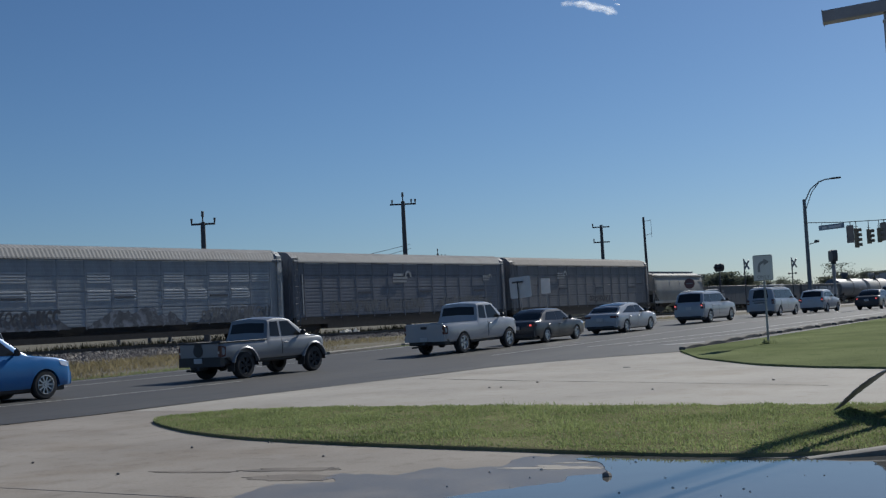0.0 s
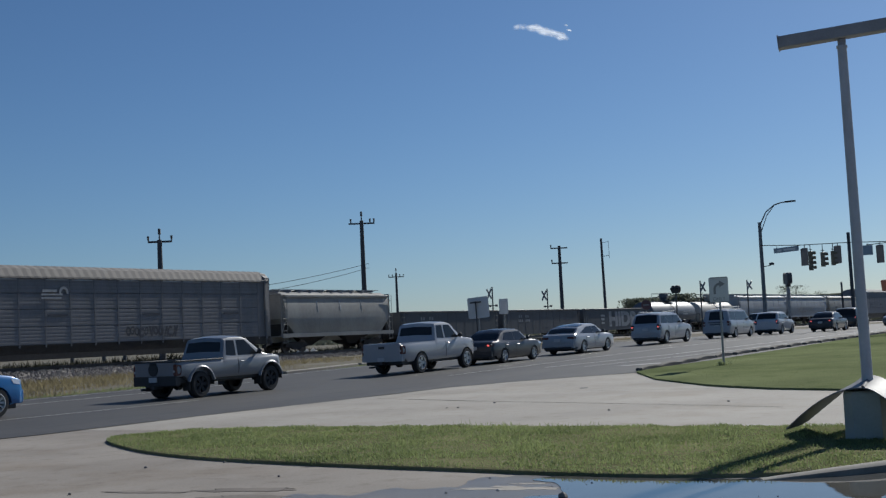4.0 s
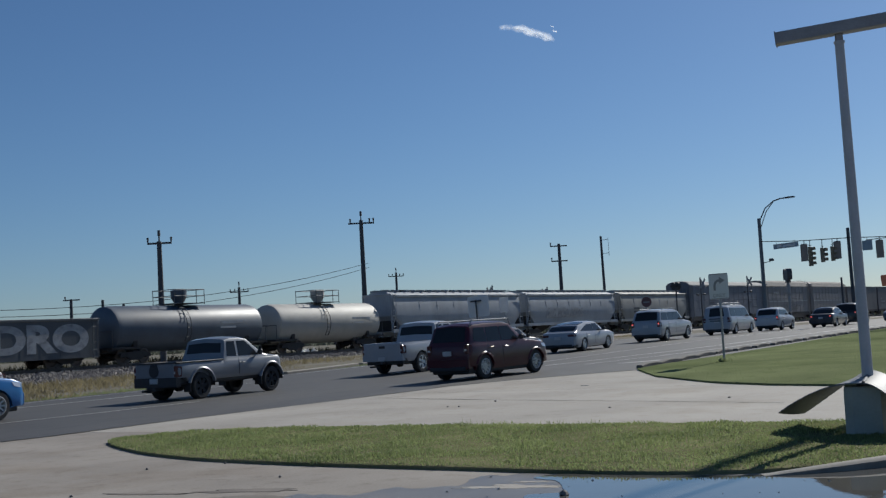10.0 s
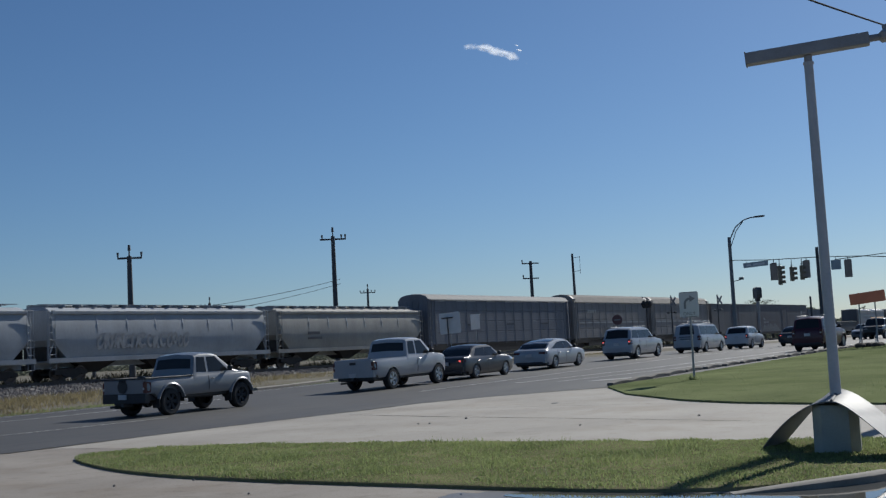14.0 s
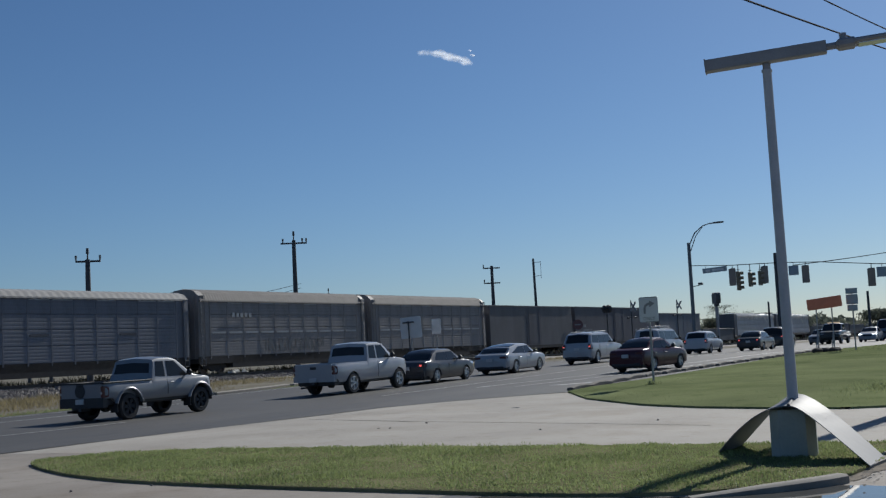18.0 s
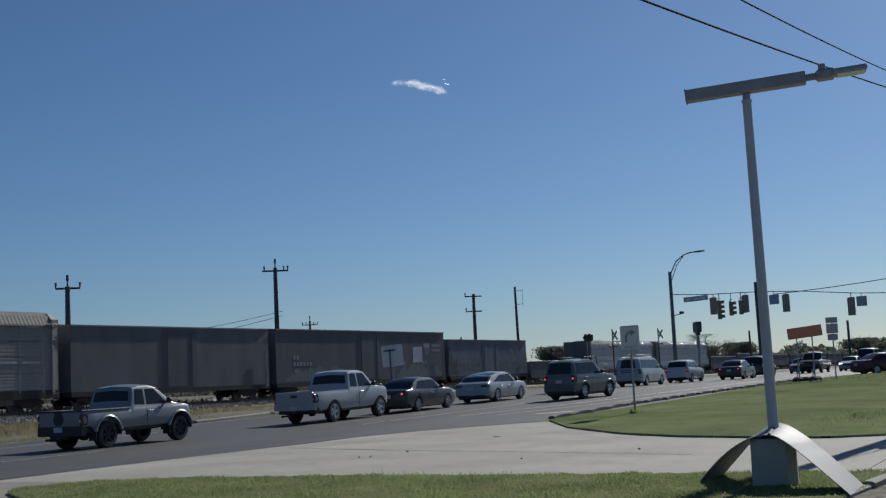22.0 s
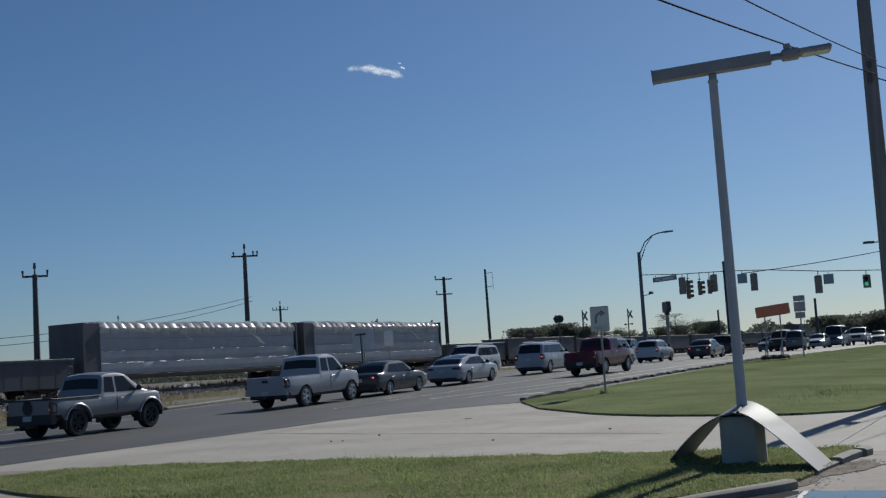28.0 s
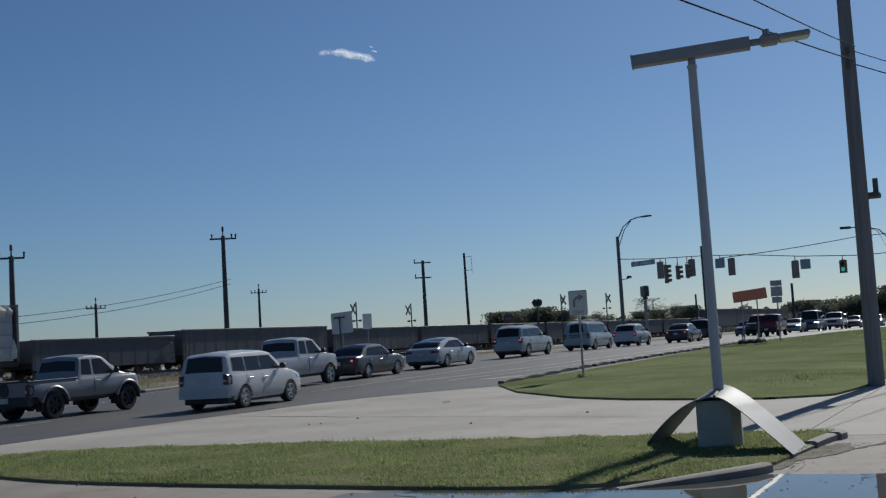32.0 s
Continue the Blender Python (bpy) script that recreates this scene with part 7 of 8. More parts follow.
EDGE = {"ridge": ((14.75, 3.36, 0.68), (15.75, 3.5, 0.78)), "left": ((15.38, 4.43, 0.07), (16.62, 4.45, 0.055)), "right": ((14.02, 2.36, 0.05), (15.02, 2.37, 0.06))}
HINGES = (0.1, 0.21, 0.32, 0.43, 0.54, 0.65, 0.76, 0.87)


def cover_point(wing, s, far):
    """A point of the bent sheet, s from its ridge (0) to the wing's foot (1), far from near edge (0) to far edge (1)."""
    (rn, rf), (wn, wf) = EDGE["ridge"], EDGE[wing]
    r, w = Vector(rn).lerp(Vector(rf), far), Vector(wn).lerp(Vector(wf), far)
    c = 1.2 * (1 - far) ** 1.5 + 0.14 if wing == "left" else 0.2 + 0.15 * far
    p = r.lerp(w, s)
    p.z = r.z - (r.z - w.z) * (math.hypot(s, c) - c) / (math.hypot(1, c) - c) - 0.015 * math.sin(math.pi * far)
    return p - COVER_AT


def sheet_rows(runs, drop=0.0):
    return [[tuple(cover_point(wing, s, k / 4) - Vector((0, 0, drop))) for k in range(5)] for wing, s in runs]


def sheet(runs):
    """Thin bent sheet with a closed rim."""
    m, top, low = Mesh(), sheet_rows(runs), sheet_rows(runs, 0.012)
    m.loft([t + l[::-1] for t, l in zip(top, low)])
    return m


cover = thing("metal_cover", "bent sheet metal cover arching over the cabinet, one wing flapping", "metal sheet", at=pose(*COVER_AT))
part("fixed_sheet", sheet([("left", 0.11 - 0.11 * k / 3) for k in range(3)] + [("right", k / 16) for k in range(17)]), SHEET, cover, "ridge and bent fixed wing", smooth=True)
part("seam", Mesh().tube(tuple(cover_point("left", 0, 0) + Vector((0, 0, 0.0))), tuple(cover_point("left", 0, 0.6) + Vector((0, 0, 0.0))), 0.022, 0.022, 6), DKMETAL, cover, "dark folded seam along the ridge")
FLAPS = []
for s0, s1 in zip(HINGES, HINGES[1:] + (1.0,)):
    FLAPS.append(part("loose_wing", sheet([("left", s0 - 0.012 + (s1 - s0 + 0.012) * k / 3) for k in range(4)]), SHEET, cover, "loose wing bending in the wind", smooth=True))


def flap_poses(lift, twist):
    """Poses of the loose wing's leaves, lifted and twisted about their creases."""
    out, m = [], Matrix.Identity(4)
    for s, kl, kt in zip(HINGES, (0.55, 0.125, 0.09, 0.055, 0.035, 0.02, 0.02, 0.01), (0.1, 0.12, 0.14, 0.14, 0.14, 0.14, 0.14, 0.14)):
        n, f_ = cover_point("left", s, 0), cover_point("left", s, 1)
        c = (n + f_) / 2
        along = cover_point("left", min(1, s + 0.25), 0.5) - cover_point("left", s, 0.5)
        m = m @ Matrix.Translation(n) @ Matrix.Rotation(radians(lift * kl), 4, f_ - n) @ Matrix.Translation(-n) @ Matrix.Translation(c) @ Matrix.Rotation(radians(twist * kt), 4, along) @ Matrix.Translation(-c)
        out.append(m.copy())
    return out


WIRE_A = [(-12, 7.2), (2, 6.3), (9.6, 6.1), (14, 6.4), (18, 6.85), (21, 7.03), (24.9, 7.12), (27.4, 7.3)]


PLATETAN = M("signal_backplate_dull_tan", (0.25, 0.215, 0.19), 0.6, 0, 0.2, 3)


def signal_head(x, y, ztop, n, mat, face, lit=None, tilt=0.0, plate=True):
    """Traffic signal: housing in n sections with visors and a backplate."""
    s = thing("traffic_signal", "hanging traffic signal head" + (" with its %s light on" % lit if lit else ""), "traffic signal", "signal heads on the span wire", at=pose(x, y, ztop, 0, 0, face))
    h = 0.36
    part("housing", Mesh().box(-0.12, 0.12, -0.19, 0.19, -h * n, 0, 0.03), SIGNALYEL, s, smooth=True)
    if plate:
        part("backplate", Mesh().box(-0.13, -0.1, -0.27, 0.27, -h * n - 0.1, 0.1, 0.01), mat, s, "dull tan backplate")
    part("hanger", Mesh().tube((0, 0, -0.02), (0, 0, lerp_line(WIRE_A, y) - ztop + 0.03), 0.03, seg=6).box(-0.05, 0.05, -0.2, 0.2, 0.1, 0.14), DKMETAL, s)
    for k in range(n):
        z = -h * (k + 0.5)
        v = Mesh()
        rows = [[(xx, 0.155 * math.cos(a), z + 0.155 * math.sin(a)) for a in [radians(-30 + 240 * q / 10) for q in range(11)]] for xx in (0.12, 0.36)]
        v.loft(rows, cap=False, closed=False)
        part("visor", v, SIGNALYEL, s)
        on = (lit == "red" and k == 0) or (lit == "green" and k == n - 1)
        part("lens", Mesh().tube((0.11, 0, z), (0.135, 0, z), 0.15, 0.14, 14), (LAMP_RED if lit == "red" else LAMP_GRN) if on else SIGNBLACK, s, "lit signal lens" if on else "")
    return s


for y, z, n, f, lit, pl in ((24.42, 6.72, 3, 0, None, True), (24.0, 6.6, 4, -95, None, False), (23.1, 6.46, 3, -95, None, False), (22.35, 6.5, 3, -95, None, False), (21.98, 6.72, 3, 0, None, True), (18.97, 6.55, 3, 0, None, True), (14.34, 5.98, 3, 0, None, True), (11.0, 5.75, 2, 180, "green", True)):
    signal_head(92, y, z, n, PLATETAN if pl else SIGNALYEL, f, lit, plate=pl)
cable([(95, 28.6, 7.5)] + [(92, y, z) for y, z in WIRE_A[::-1]], 0.03, "span wire carrying the traffic signals")
cable(sag((92, 19.9, 6.75), (99.4, 10.7, 7.95), 0.1) + sag((99.4, 10.7, 7.95), (104, -14, 9.5), 0.2)[1:], 0.03, "messenger cable rising from the span wire")


def plate_sign(name, label, x, y, w, h, z0, mat, post=True, tilt=0.0, face=180.0, posts=(0.0,), back=SIGNBACK, post_mat=GALV, gz=None):
    """Flat sign plate with rounded corners on its post(s), facing -x when face is 180."""
    g = ground_z(x) if gz is None else gz
    s = thing(name, label, "sign", at=pose(x, y, g, 0, 0, 0))
    r, pts = min(w, h) * 0.08, []
    for cx, cz, a0 in ((w / 2 - r, h / 2 - r, 0), (-w / 2 + r, h / 2 - r, 90), (-w / 2 + r, -h / 2 + r, 180), (w / 2 - r, -h / 2 + r, 270)):
        for q in range(4):
            a = radians(a0 + 30 * q)
            pts.append((cx + r * math.cos(a), cz + r * math.sin(a)))
    plate = part("plate", Mesh().loft([[(dx, py, pz) for py, pz in pts] for dx in (-0.006, 0.006)]), mat, s)
    plate.matrix_basis = pose(-0.05, 0, z0 - g + h / 2, tilt, 0, 0)
    if post:
        for q in posts:
            part("post", Mesh().tube((0, q, -0.1), (0, q, z0 - g + h * 0.95), 0.035, 0.035, 10), post_mat, s, smooth=True)
    return s, plate


FADED = M("faded_sign_black", (0.24, 0.245, 0.25), 0.6, 0, 0.1, 2)
s, pl = plate_sign("road_sign", "white right-turn arrow sign on a steel post", 36.95, 12.54, 0.62, 0.8, 2.16, SIGNWHITE)
rows = [[(-0.012, 0.165, -0.13), (-0.012, 0.09, -0.13)], [(-0.012, 0.165, 0.0), (-0.012, 0.09, 0.0)]]
for k in range(1, 9):
    a = radians(180 - 90 * k / 8)
    rows.append([(-0.012, -0.0325 - (0.16 + o) * math.cos(a), 0.02 + (0.16 + o) * math.sin(a)) for o in (0.0375, -0.0375)])
m = Mesh().loft(rows, cap=False, closed=False)
m.poly([(-0.012, -0.03, 0.29), (-0.012, -0.03, 0.07), (-0.012, -0.21, 0.18)])
part("arrow", m, FADED, pl, "faded curved arrow")
me = lettering("ONLY", 0.15, 0.001)
me.materials.append(FADED)
t = part("legend", me, FADED, pl, "faded capital letters")
t.matrix_basis = pose(-0.013, 0, -0.29, 90, 0, -90)
for z in (0.375, -0.39):
    part("border", Mesh().box(-0.011, -0.0065, -0.279, 0.279, z, z + 0.012), SIGNBLACK, pl, "thin black border line")

s, pl = plate_sign("construction_sign", "wide orange construction sign on two legs held by sandbags", 66.0, 12.78, 1.8, 0.58, 2.86, ORANGE, posts=(0.45, -0.35), tilt=-5)
for za, w in ((0.05, 0.75), (-0.17, 0.6)):
    part("legend_bar", Mesh().box(-0.012, -0.0065, -w, w, za, za + 0.12), ORANGE, pl, "worn unreadable legend")
for q in (0.45, -0.35):
    part("foot", Mesh().box(-0.9, 0.9, q - 0.04, q + 0.04, 0.0, 0.08).tube((-0.7, q, 0.08), (0, q, 1.2), 0.03, seg=8), GALV, s, "skid leg")
for dx, q in ((-0.5, 0.45), (0.2, 0.5), (-0.4, -0.35), (0.1, -0.4), (-0.1, 0.1)):
    m = Mesh()
    m.loft([[(dx + 0.36 * k * math.cos(a), q + 0.28 * k * math.sin(a), z) for a in [i * 0.628 for i in range(10)]] for k, z in ((0.8, 0.02), (1, 0.12), (0.95, 0.22), (0.6, 0.3))])
    part("sandbag", m, SANDBAG, s, "slumped dark sandbag", smooth=True)
rs = thing("route_sign", "stack of three grey route plates on one post", "sign", at=pose(66.5, 11.45, ground_z(66), 0, 0, 0))
part("post", Mesh().tube((0, 0, -0.1), (0, 0, 3.3), 0.04, seg=10), GALV, rs)
for z0, z1, w in ((3.05, 3.35, 0.3), (2.5, 3.02, 0.3), (2.15, 2.47, 0.26)):
    part("plate", Mesh().box(-0.05, -0.035, -w, w, z0, z1, 0.005), BLUESIGN, rs, "dull route plate")

plate_sign("road_sign", "large tilted sign seen from its bare back", 70, 40.2, 1.6, 1.4, 2.62, SIGNBACK, tilt=-3, posts=(0.0,), gz=0.15)
bs = thing("sign_brace", "dark T-shaped brace behind a tilted sign", "sign brace", at=pose(69.9, 40.2, 0.15, -2, 0, 0))
part("post", Mesh().box(-0.1, -0.058, -0.04, 0.04, 0, 3.6), DKMETAL, bs)
part("bar", Mesh().box(-0.1, -0.058, -0.42, 0.42, 3.47, 3.57), DKMETAL, bs)
plate_sign("road_sign", "narrow sign seen from its back", 73.3, 40.1, 0.7, 1.05, 2.86, SIGNBACK, gz=0.15)
m = Mesh().tube((0, 0, 0), (0, 0, 3.4), 0.03, seg=8)
REDSIGN = M("faded_red_sign", (0.12, 0.06, 0.065), 0.5, 0, 0.15, 2)
st = thing("prohibition_sign", "round faded red sign with a pale bar on a thin post", "sign", at=pose(90, 36.5, 0.2, 0, 0, 22))
part("post", m, GALV, st)
disc = part("plate", Mesh().tube((-0.05, 0, 3.05), (-0.035, 0, 3.05), 0.4, 0.4, 24), REDSIGN, st, "round red plate")
part("bar", Mesh().box(-0.058, -0.051, -0.24, 0.24, 3.0, 3.1), FADED, disc, "pale bar across the plate")



def crossbuck(x, y, top, gz=0.4, side=-1):
    c = thing("crossing_sign", "railway crossbuck on a dark post", "crossing sign", "crossbucks at the level crossing", at=pose(x, y, gz, 0, 0, -22))
    H = top - gz
    part("post", Mesh().tube((0, 0, 0), (0, 0, H), 0.07, seg=10), DKMETAL, c)
    for a in (45, -45):
        b = part("blade", Mesh().box(-0.1, -0.07, -0.11, 0.11, -0.62, 0.62), FIXT, c, "crossed blade")
        b.matrix_basis = pose(0, side * 0.42, H - 0.7, a * 0.8, 0, 0)
    part("lamp_arm", Mesh().tube((0, -0.6, H - 1.9), (0, 0.6, H - 1.9), 0.035, seg=8), DKMETAL, c)
    for s in (-0.5, 0.5):
        part("flasher", Mesh().tube((-0.1, s, H - 1.9), (0.12, s, H - 1.9), 0.1, 0.12, 14), DKMETAL, c, "round crossing lamp")


crossbuck(129.4, 46.0, 6.35)
crossbuck(146.1, 46.0, 6.7)
crossbuck(107.4, 60.0, 6.3, side=1)
crossbuck(119.7, 60.0, 6.2, side=1)
rsig = thing("railway_signal", "pair of round dark railway signal heads on a post", "railway signal", at=pose(122.6, 46.3, 0.4, 0, 0, -35))
part("post", Mesh().tube((0, 0, 0), (0, 0, 5.0), 0.08, seg=10), DKMETAL, rsig)
for s in (-0.34, 0.34):
    part("signal_head", Mesh().tube((-0.12, s, 4.95), (0.12, s, 4.95), 0.42, 0.42, 20).tube((-0.4, s, 5.0), (-0.1, s, 4.95), 0.12, 0.12, 10), SIGNBLACK, rsig, "round target head")
rsd = thing("roadside_sign", "rounded two-lobed roadside sign on a pole, unlit", "sign", at=pose(130, 36.5, 0.5, 0, 0, -60))
part("post", Mesh().tube((0, 0, 0), (0, 0, 4.7), 0.14, seg=12).tube((0, 0, 3.4), (0, 0, 4.4), 0.2, 0.2, 12), GALV, rsd)
ring = [(-0.85, 4.9), (0.85, 4.9), (0.98, 5.3), (0.95, 5.85), (0.75, 6.05), (0.4, 6.1), (0, 5.95), (-0.4, 6.1), (-0.75, 6.05), (-0.95, 5.85), (-0.98, 5.3)]
part("cabinet", Mesh().loft([[(dx, y, z) for y, z in ring] for dx in (-0.25, 0.25)]).loft([[(dx, y, z) for y, z in ((-0.4, 4.6), (0.4, 4.6), (0.3, 4.9), (-0.3, 4.9))] for dx in (-0.2, 0.2)]), DKMETAL, rsd, "dark sign cabinet")


def mast_light(x, y, H, arm, label, gz=0.5, k=1.0):
    c = thing("street_lamp", label, "street lamp", at=pose(x, y, gz, 0, 0, 0))
    part("pole", Mesh().tube((0, 0, 0), (0, 0, H - gz), 0.17 * k, 0.13 * k, 16), MAST, c, smooth=True)
    ax, ay, az = arm
    pts = [(0, 0, H - gz - 0.3), (ax * 0.25, ay * 0.25, H - gz + az * 0.55), (ax * 0.55, ay * 0.55, H - gz + az * 0.9), (ax * 0.8, ay * 0.8, H - gz + az), (ax, ay, H - gz + az)]
    part("arm", Mesh().path(pts, 0.05 * k, 8).path([(0, 0, H - gz - 1.0), (ax * 0.28, ay * 0.28, H - gz + az * 0.35), (ax * 0.55, ay * 0.55, H - gz + az * 0.86)], 0.035 * k, 8), MAST, c, "curved truss arm")
    d = Vector((ax, ay, 0)).normalized()
    part("luminaire", Mesh().loft([[tuple(Vector(pts[-1]) + d * u + Vector((-d.y, d.x, 0)) * s * w + Vector((0, 0, z))) for s, z in ((-1, -0.05), (1, -0.05), (1, 0.06), (-1, 0.06))] for u, w in ((-0.1 * k, 0.1 * k), (0.1 * k, 0.2 * k), (0.6 * k, 0.18 * k), (0.75 * k, 0.08 * k))]), DKMETAL, c, "flat luminaire head")
    return c


E_ = mast_light(95, 28.6, 9.35, (-0.6, -2.4, 1.35), "galvanised steel lamp pole with a curved truss arm")
part("camera_bracket", Mesh().tube((0, 0, 5.3), (-0.2, -0.75, 5.4), 0.03, seg=6).box(-0.35, -0.1, -1.0, -0.65, 5.4, 5.6, 0.03), DKMETAL, E_, "small detector camera")
nm = thing("street_name_sign", "long street name sign hanging from the span wire", "sign", at=pose(92, 25.8, 7.05, -2.5, 0, 0))
part("plate", Mesh().box(-0.02, 0.02, -0.95, 0.95, -0.38, 0.0, 0.01), GREENSIGN, nm)
for ya, yb in ((-0.7, 0.2), (0.35, 0.7)):
    part("legend_bar", Mesh().box(-0.026, -0.02, ya, yb, -0.28, -0.12), SIGNBACK, nm, "pale bar in place of the name")
part("hanger", Mesh().tube((0, -0.7, 0), (0, -0.7, 0.15), 0.015, seg=5).tube((0, 0.7, 0), (0, 0.7, 0.15), 0.015, seg=5), DKMETAL, nm)
for y, z in ((19.85, 6.72), (13.62, 6.15)):
    q = thing("lane_sign", "small square lane-use sign on the span wire", "sign", "lane signs on the span wire", at=pose(92, y, z, 0, 0, 0))
    part("plate", Mesh().box(-0.02, 0.02, -0.36, 0.36, -0.72, 0.0, 0.01), BLUESIGN, q)
    part("hanger", Mesh().tube((0, 0, -0.02), (0, 0, lerp_line(WIRE_A, y) - z + 0.03), 0.02, seg=5), DKMETAL, q)
mast_light(62, 5.2, 5.6, (-0.5, 1.7, 0.35), "slim lamp pole with a straight arm", 0.5, 0.6)
for x, y, top, r in ((135, 31.0, 10.7, 0.2), (135, 32.1, 5.4, 0.12), (180, 28.8, 7.3, 0.2)):
    c = thing("wooden_post", "plain dark timber post beyond the junction", "post", "timber posts beyond the junction", at=pose(x, y, 0.4, 0, -1.0, 0))
    part("post", Mesh().tube((0, 0, 0), (0, 0, top - 0.4), r, r * 0.85, 12), POLEWOOD, c, smooth=True)
    if top > 10:
        part("bracket", Mesh().box(-0.3, 0.3, -0.12, 0.12, top - 3.5, top - 3.2, 0.02), DKMETAL, c)

gr = thing("guardrail", "pale steel guardrail beside the road", "guardrail", at=pose(0, 0, 0))
for k in range(6):
    x = 56 + 4.2 * k
    part("post", Mesh().box(x - 0.06, x + 0.06, 36.0, 36.14, ground_z(x) - 0.2, ground_z(x) + 0.78), GALV, gr)
for z in (0.42, 0.7):
    part("rail", Mesh().loft([[(x, 35.86 + o, ground_z(x) + z + q) for o, q in ((0, -0.09), (0.06, -0.05), (0.02, 0), (0.06, 0.05), (0, 0.09), (0.1, 0.09), (0.1, -0.09))] for x in (55, 60, 66, 72, 78)]), KERB, gr, "weathered pale rail")


# ---------------------------------------------------------------- trees and distance
def tree(x, y, H, R, seed, label, leaves=1500, bare=False, gz=0.0):
    rng = random.Random(seed)
    t = thing("tree", label, "tree", "trees beyond the railway", at=pose(x, y, gz, 0, 0, seed * 37))
    tr, tips = Mesh(), []
    tr.tube((0, 0, -0.2), (0, 0, H * 0.3), R * 0.07, R * 0.055, 9)
    for k in range(9):
        a, l = rng.uniform(0, 6.28), rng.uniform(0.5, 1.0)
        p0 = (0, 0, H * rng.uniform(0.18, 0.32))
        p1 = (R * 0.45 * l * math.cos(a), R * 0.45 * l * math.sin(a), H * rng.uniform(0.45, 0.65))
        p2 = (R * 0.8 * l * math.cos(a + 0.3), R * 0.8 * l * math.sin(a + 0.3), H * rng.uniform(0.6, 0.95))
        tr.tube(p0, p1, R * 0.035, R * 0.022, 6).tube(p1, p2, R * 0.022, R * 0.008, 5)
        tips += [p1, p2, tuple((Vector(p1) + Vector(p2)) / 2)]
        for q in range(3):
            p3 = tuple(Vector(p2) + Vector((rng.uniform(-1, 1), rng.uniform(-1, 1), rng.uniform(-0.2, 0.8))) * R * 0.3)
            tr.tube(p2, p3, R * 0.01, R * 0.003, 4)
            tips.append(p3)
    part("trunk", tr, BARK, t, "forked trunk and limbs")
    v, f = [], []
    sz = R * (0.042 if not bare else 0.024)
    for k in range(int(leaves * 5.2)):
        c = Vector(rng.choice(tips)) + Vector((rng.gauss(0, 1), rng.gauss(0, 1), rng.gauss(0, 0.8))) * R * (0.11 if bare else 0.14)
        if c.z > H * 1.02:
            c.z = H * (1.02 - 0.3 * rng.random())
        c.z = max(c.z, H * 0.12)
        n = Vector((rng.gauss(0, 1), rng.gauss(0, 1), rng.gauss(0, 1) + 0.5)).normalized()
        a = n.orthogonal().normalized()
        b = n.cross(a)
        s = sz * rng.uniform(0.6, 1.4)
        i = len(v)
        v += [tuple(c + a * s), tuple(c + b * s * 0.6), tuple(c - a * s), tuple(c - b * s * 0.6)]
        f.append((i, i + 1, i + 2, i + 3))
    me = bpy.data.meshes.new("crown")
    me.from_pydata(v, [], f)
    me.materials.append(LEAF)
    part("crown", me, LEAF, t, "sparse dull green leaves" if bare else "dense dull green leaves")
    return t


for k, (x, y, H, R, n, bare) in enumerate(((200, 81, 7.0, 5.5, 1600, False), (203, 76, 7.4, 5.5, 1800, False), (198, 71.5, 6.4, 4.0, 1200, False), (190, 63, 5.8, 3.4, 700, True), (186, 60.5, 5.0, 3.0, 900, False), (250, 67.5, 9.3, 5.6, 420, True), (252, 62.5, 6.9, 5.0, 1200, False), (256, 71, 6.4, 5.0, 1000, False),
                                          (215, 26, 4.6, 4.5, 1500, False), (210, 21, 5.8, 5.5, 2000, False), (206, 14, 7.0, 6.0, 2200, False), (202, 8, 10.0, 6.5, 2600, False), (240, 34, 6.0, 6.0, 1400, False))):
    tree(x, y, H * 0.88, R * 0.92, 100 + k, "bare thin-leaved tree beyond the railway" if bare else "low spreading dull green tree", n, bare, 0.3)
v, f, rng = [], [], random.Random(77)
for k in range(56000):
    a = rng.uniform(-14, 64)
    d = rng.uniform(420, 520) if a > 33 else rng.uniform(300, 420)
    x, y = d * math.cos(radians(a)), d * math.sin(radians(a))
    top = (2.0 if a > 33 else 3.6) + (1.2 if a > 33 else 3.0) * (0.5 + noise.noise((a * 0.5, 3, 1)) + 0.5 * noise.noise((a * 2, 1, 1)))
    c = Vector((x, y, max(0.3, top * rng.random() ** 0.6)))
    s = rng.uniform(0.25, 0.75)
    ta = Vector((rng.gauss(0, 1), rng.gauss(0, 1), rng.gauss(0, 1))).normalized()
    tb = ta.orthogonal().normalized()
    i = len(v)
    v += [tuple(c + ta * s), tuple(c + tb * s), tuple(c - ta * s), tuple(c - tb * s)]
    f.append((i, i + 1, i + 2, i + 3))
me = bpy.data.meshes.new("far_woods")
me.from_pydata(v, [], f)
me.materials.append(LEAF)
tagged(new("far_woods", me), "distant low line of scrub and trees", "woods", kind="stuff")

# thin wisp of cloud, drifting
CLOUD_D = 1500.0
def arch(x):
    return 7.0 * (1 - (x / 44) ** 2) - 3.0


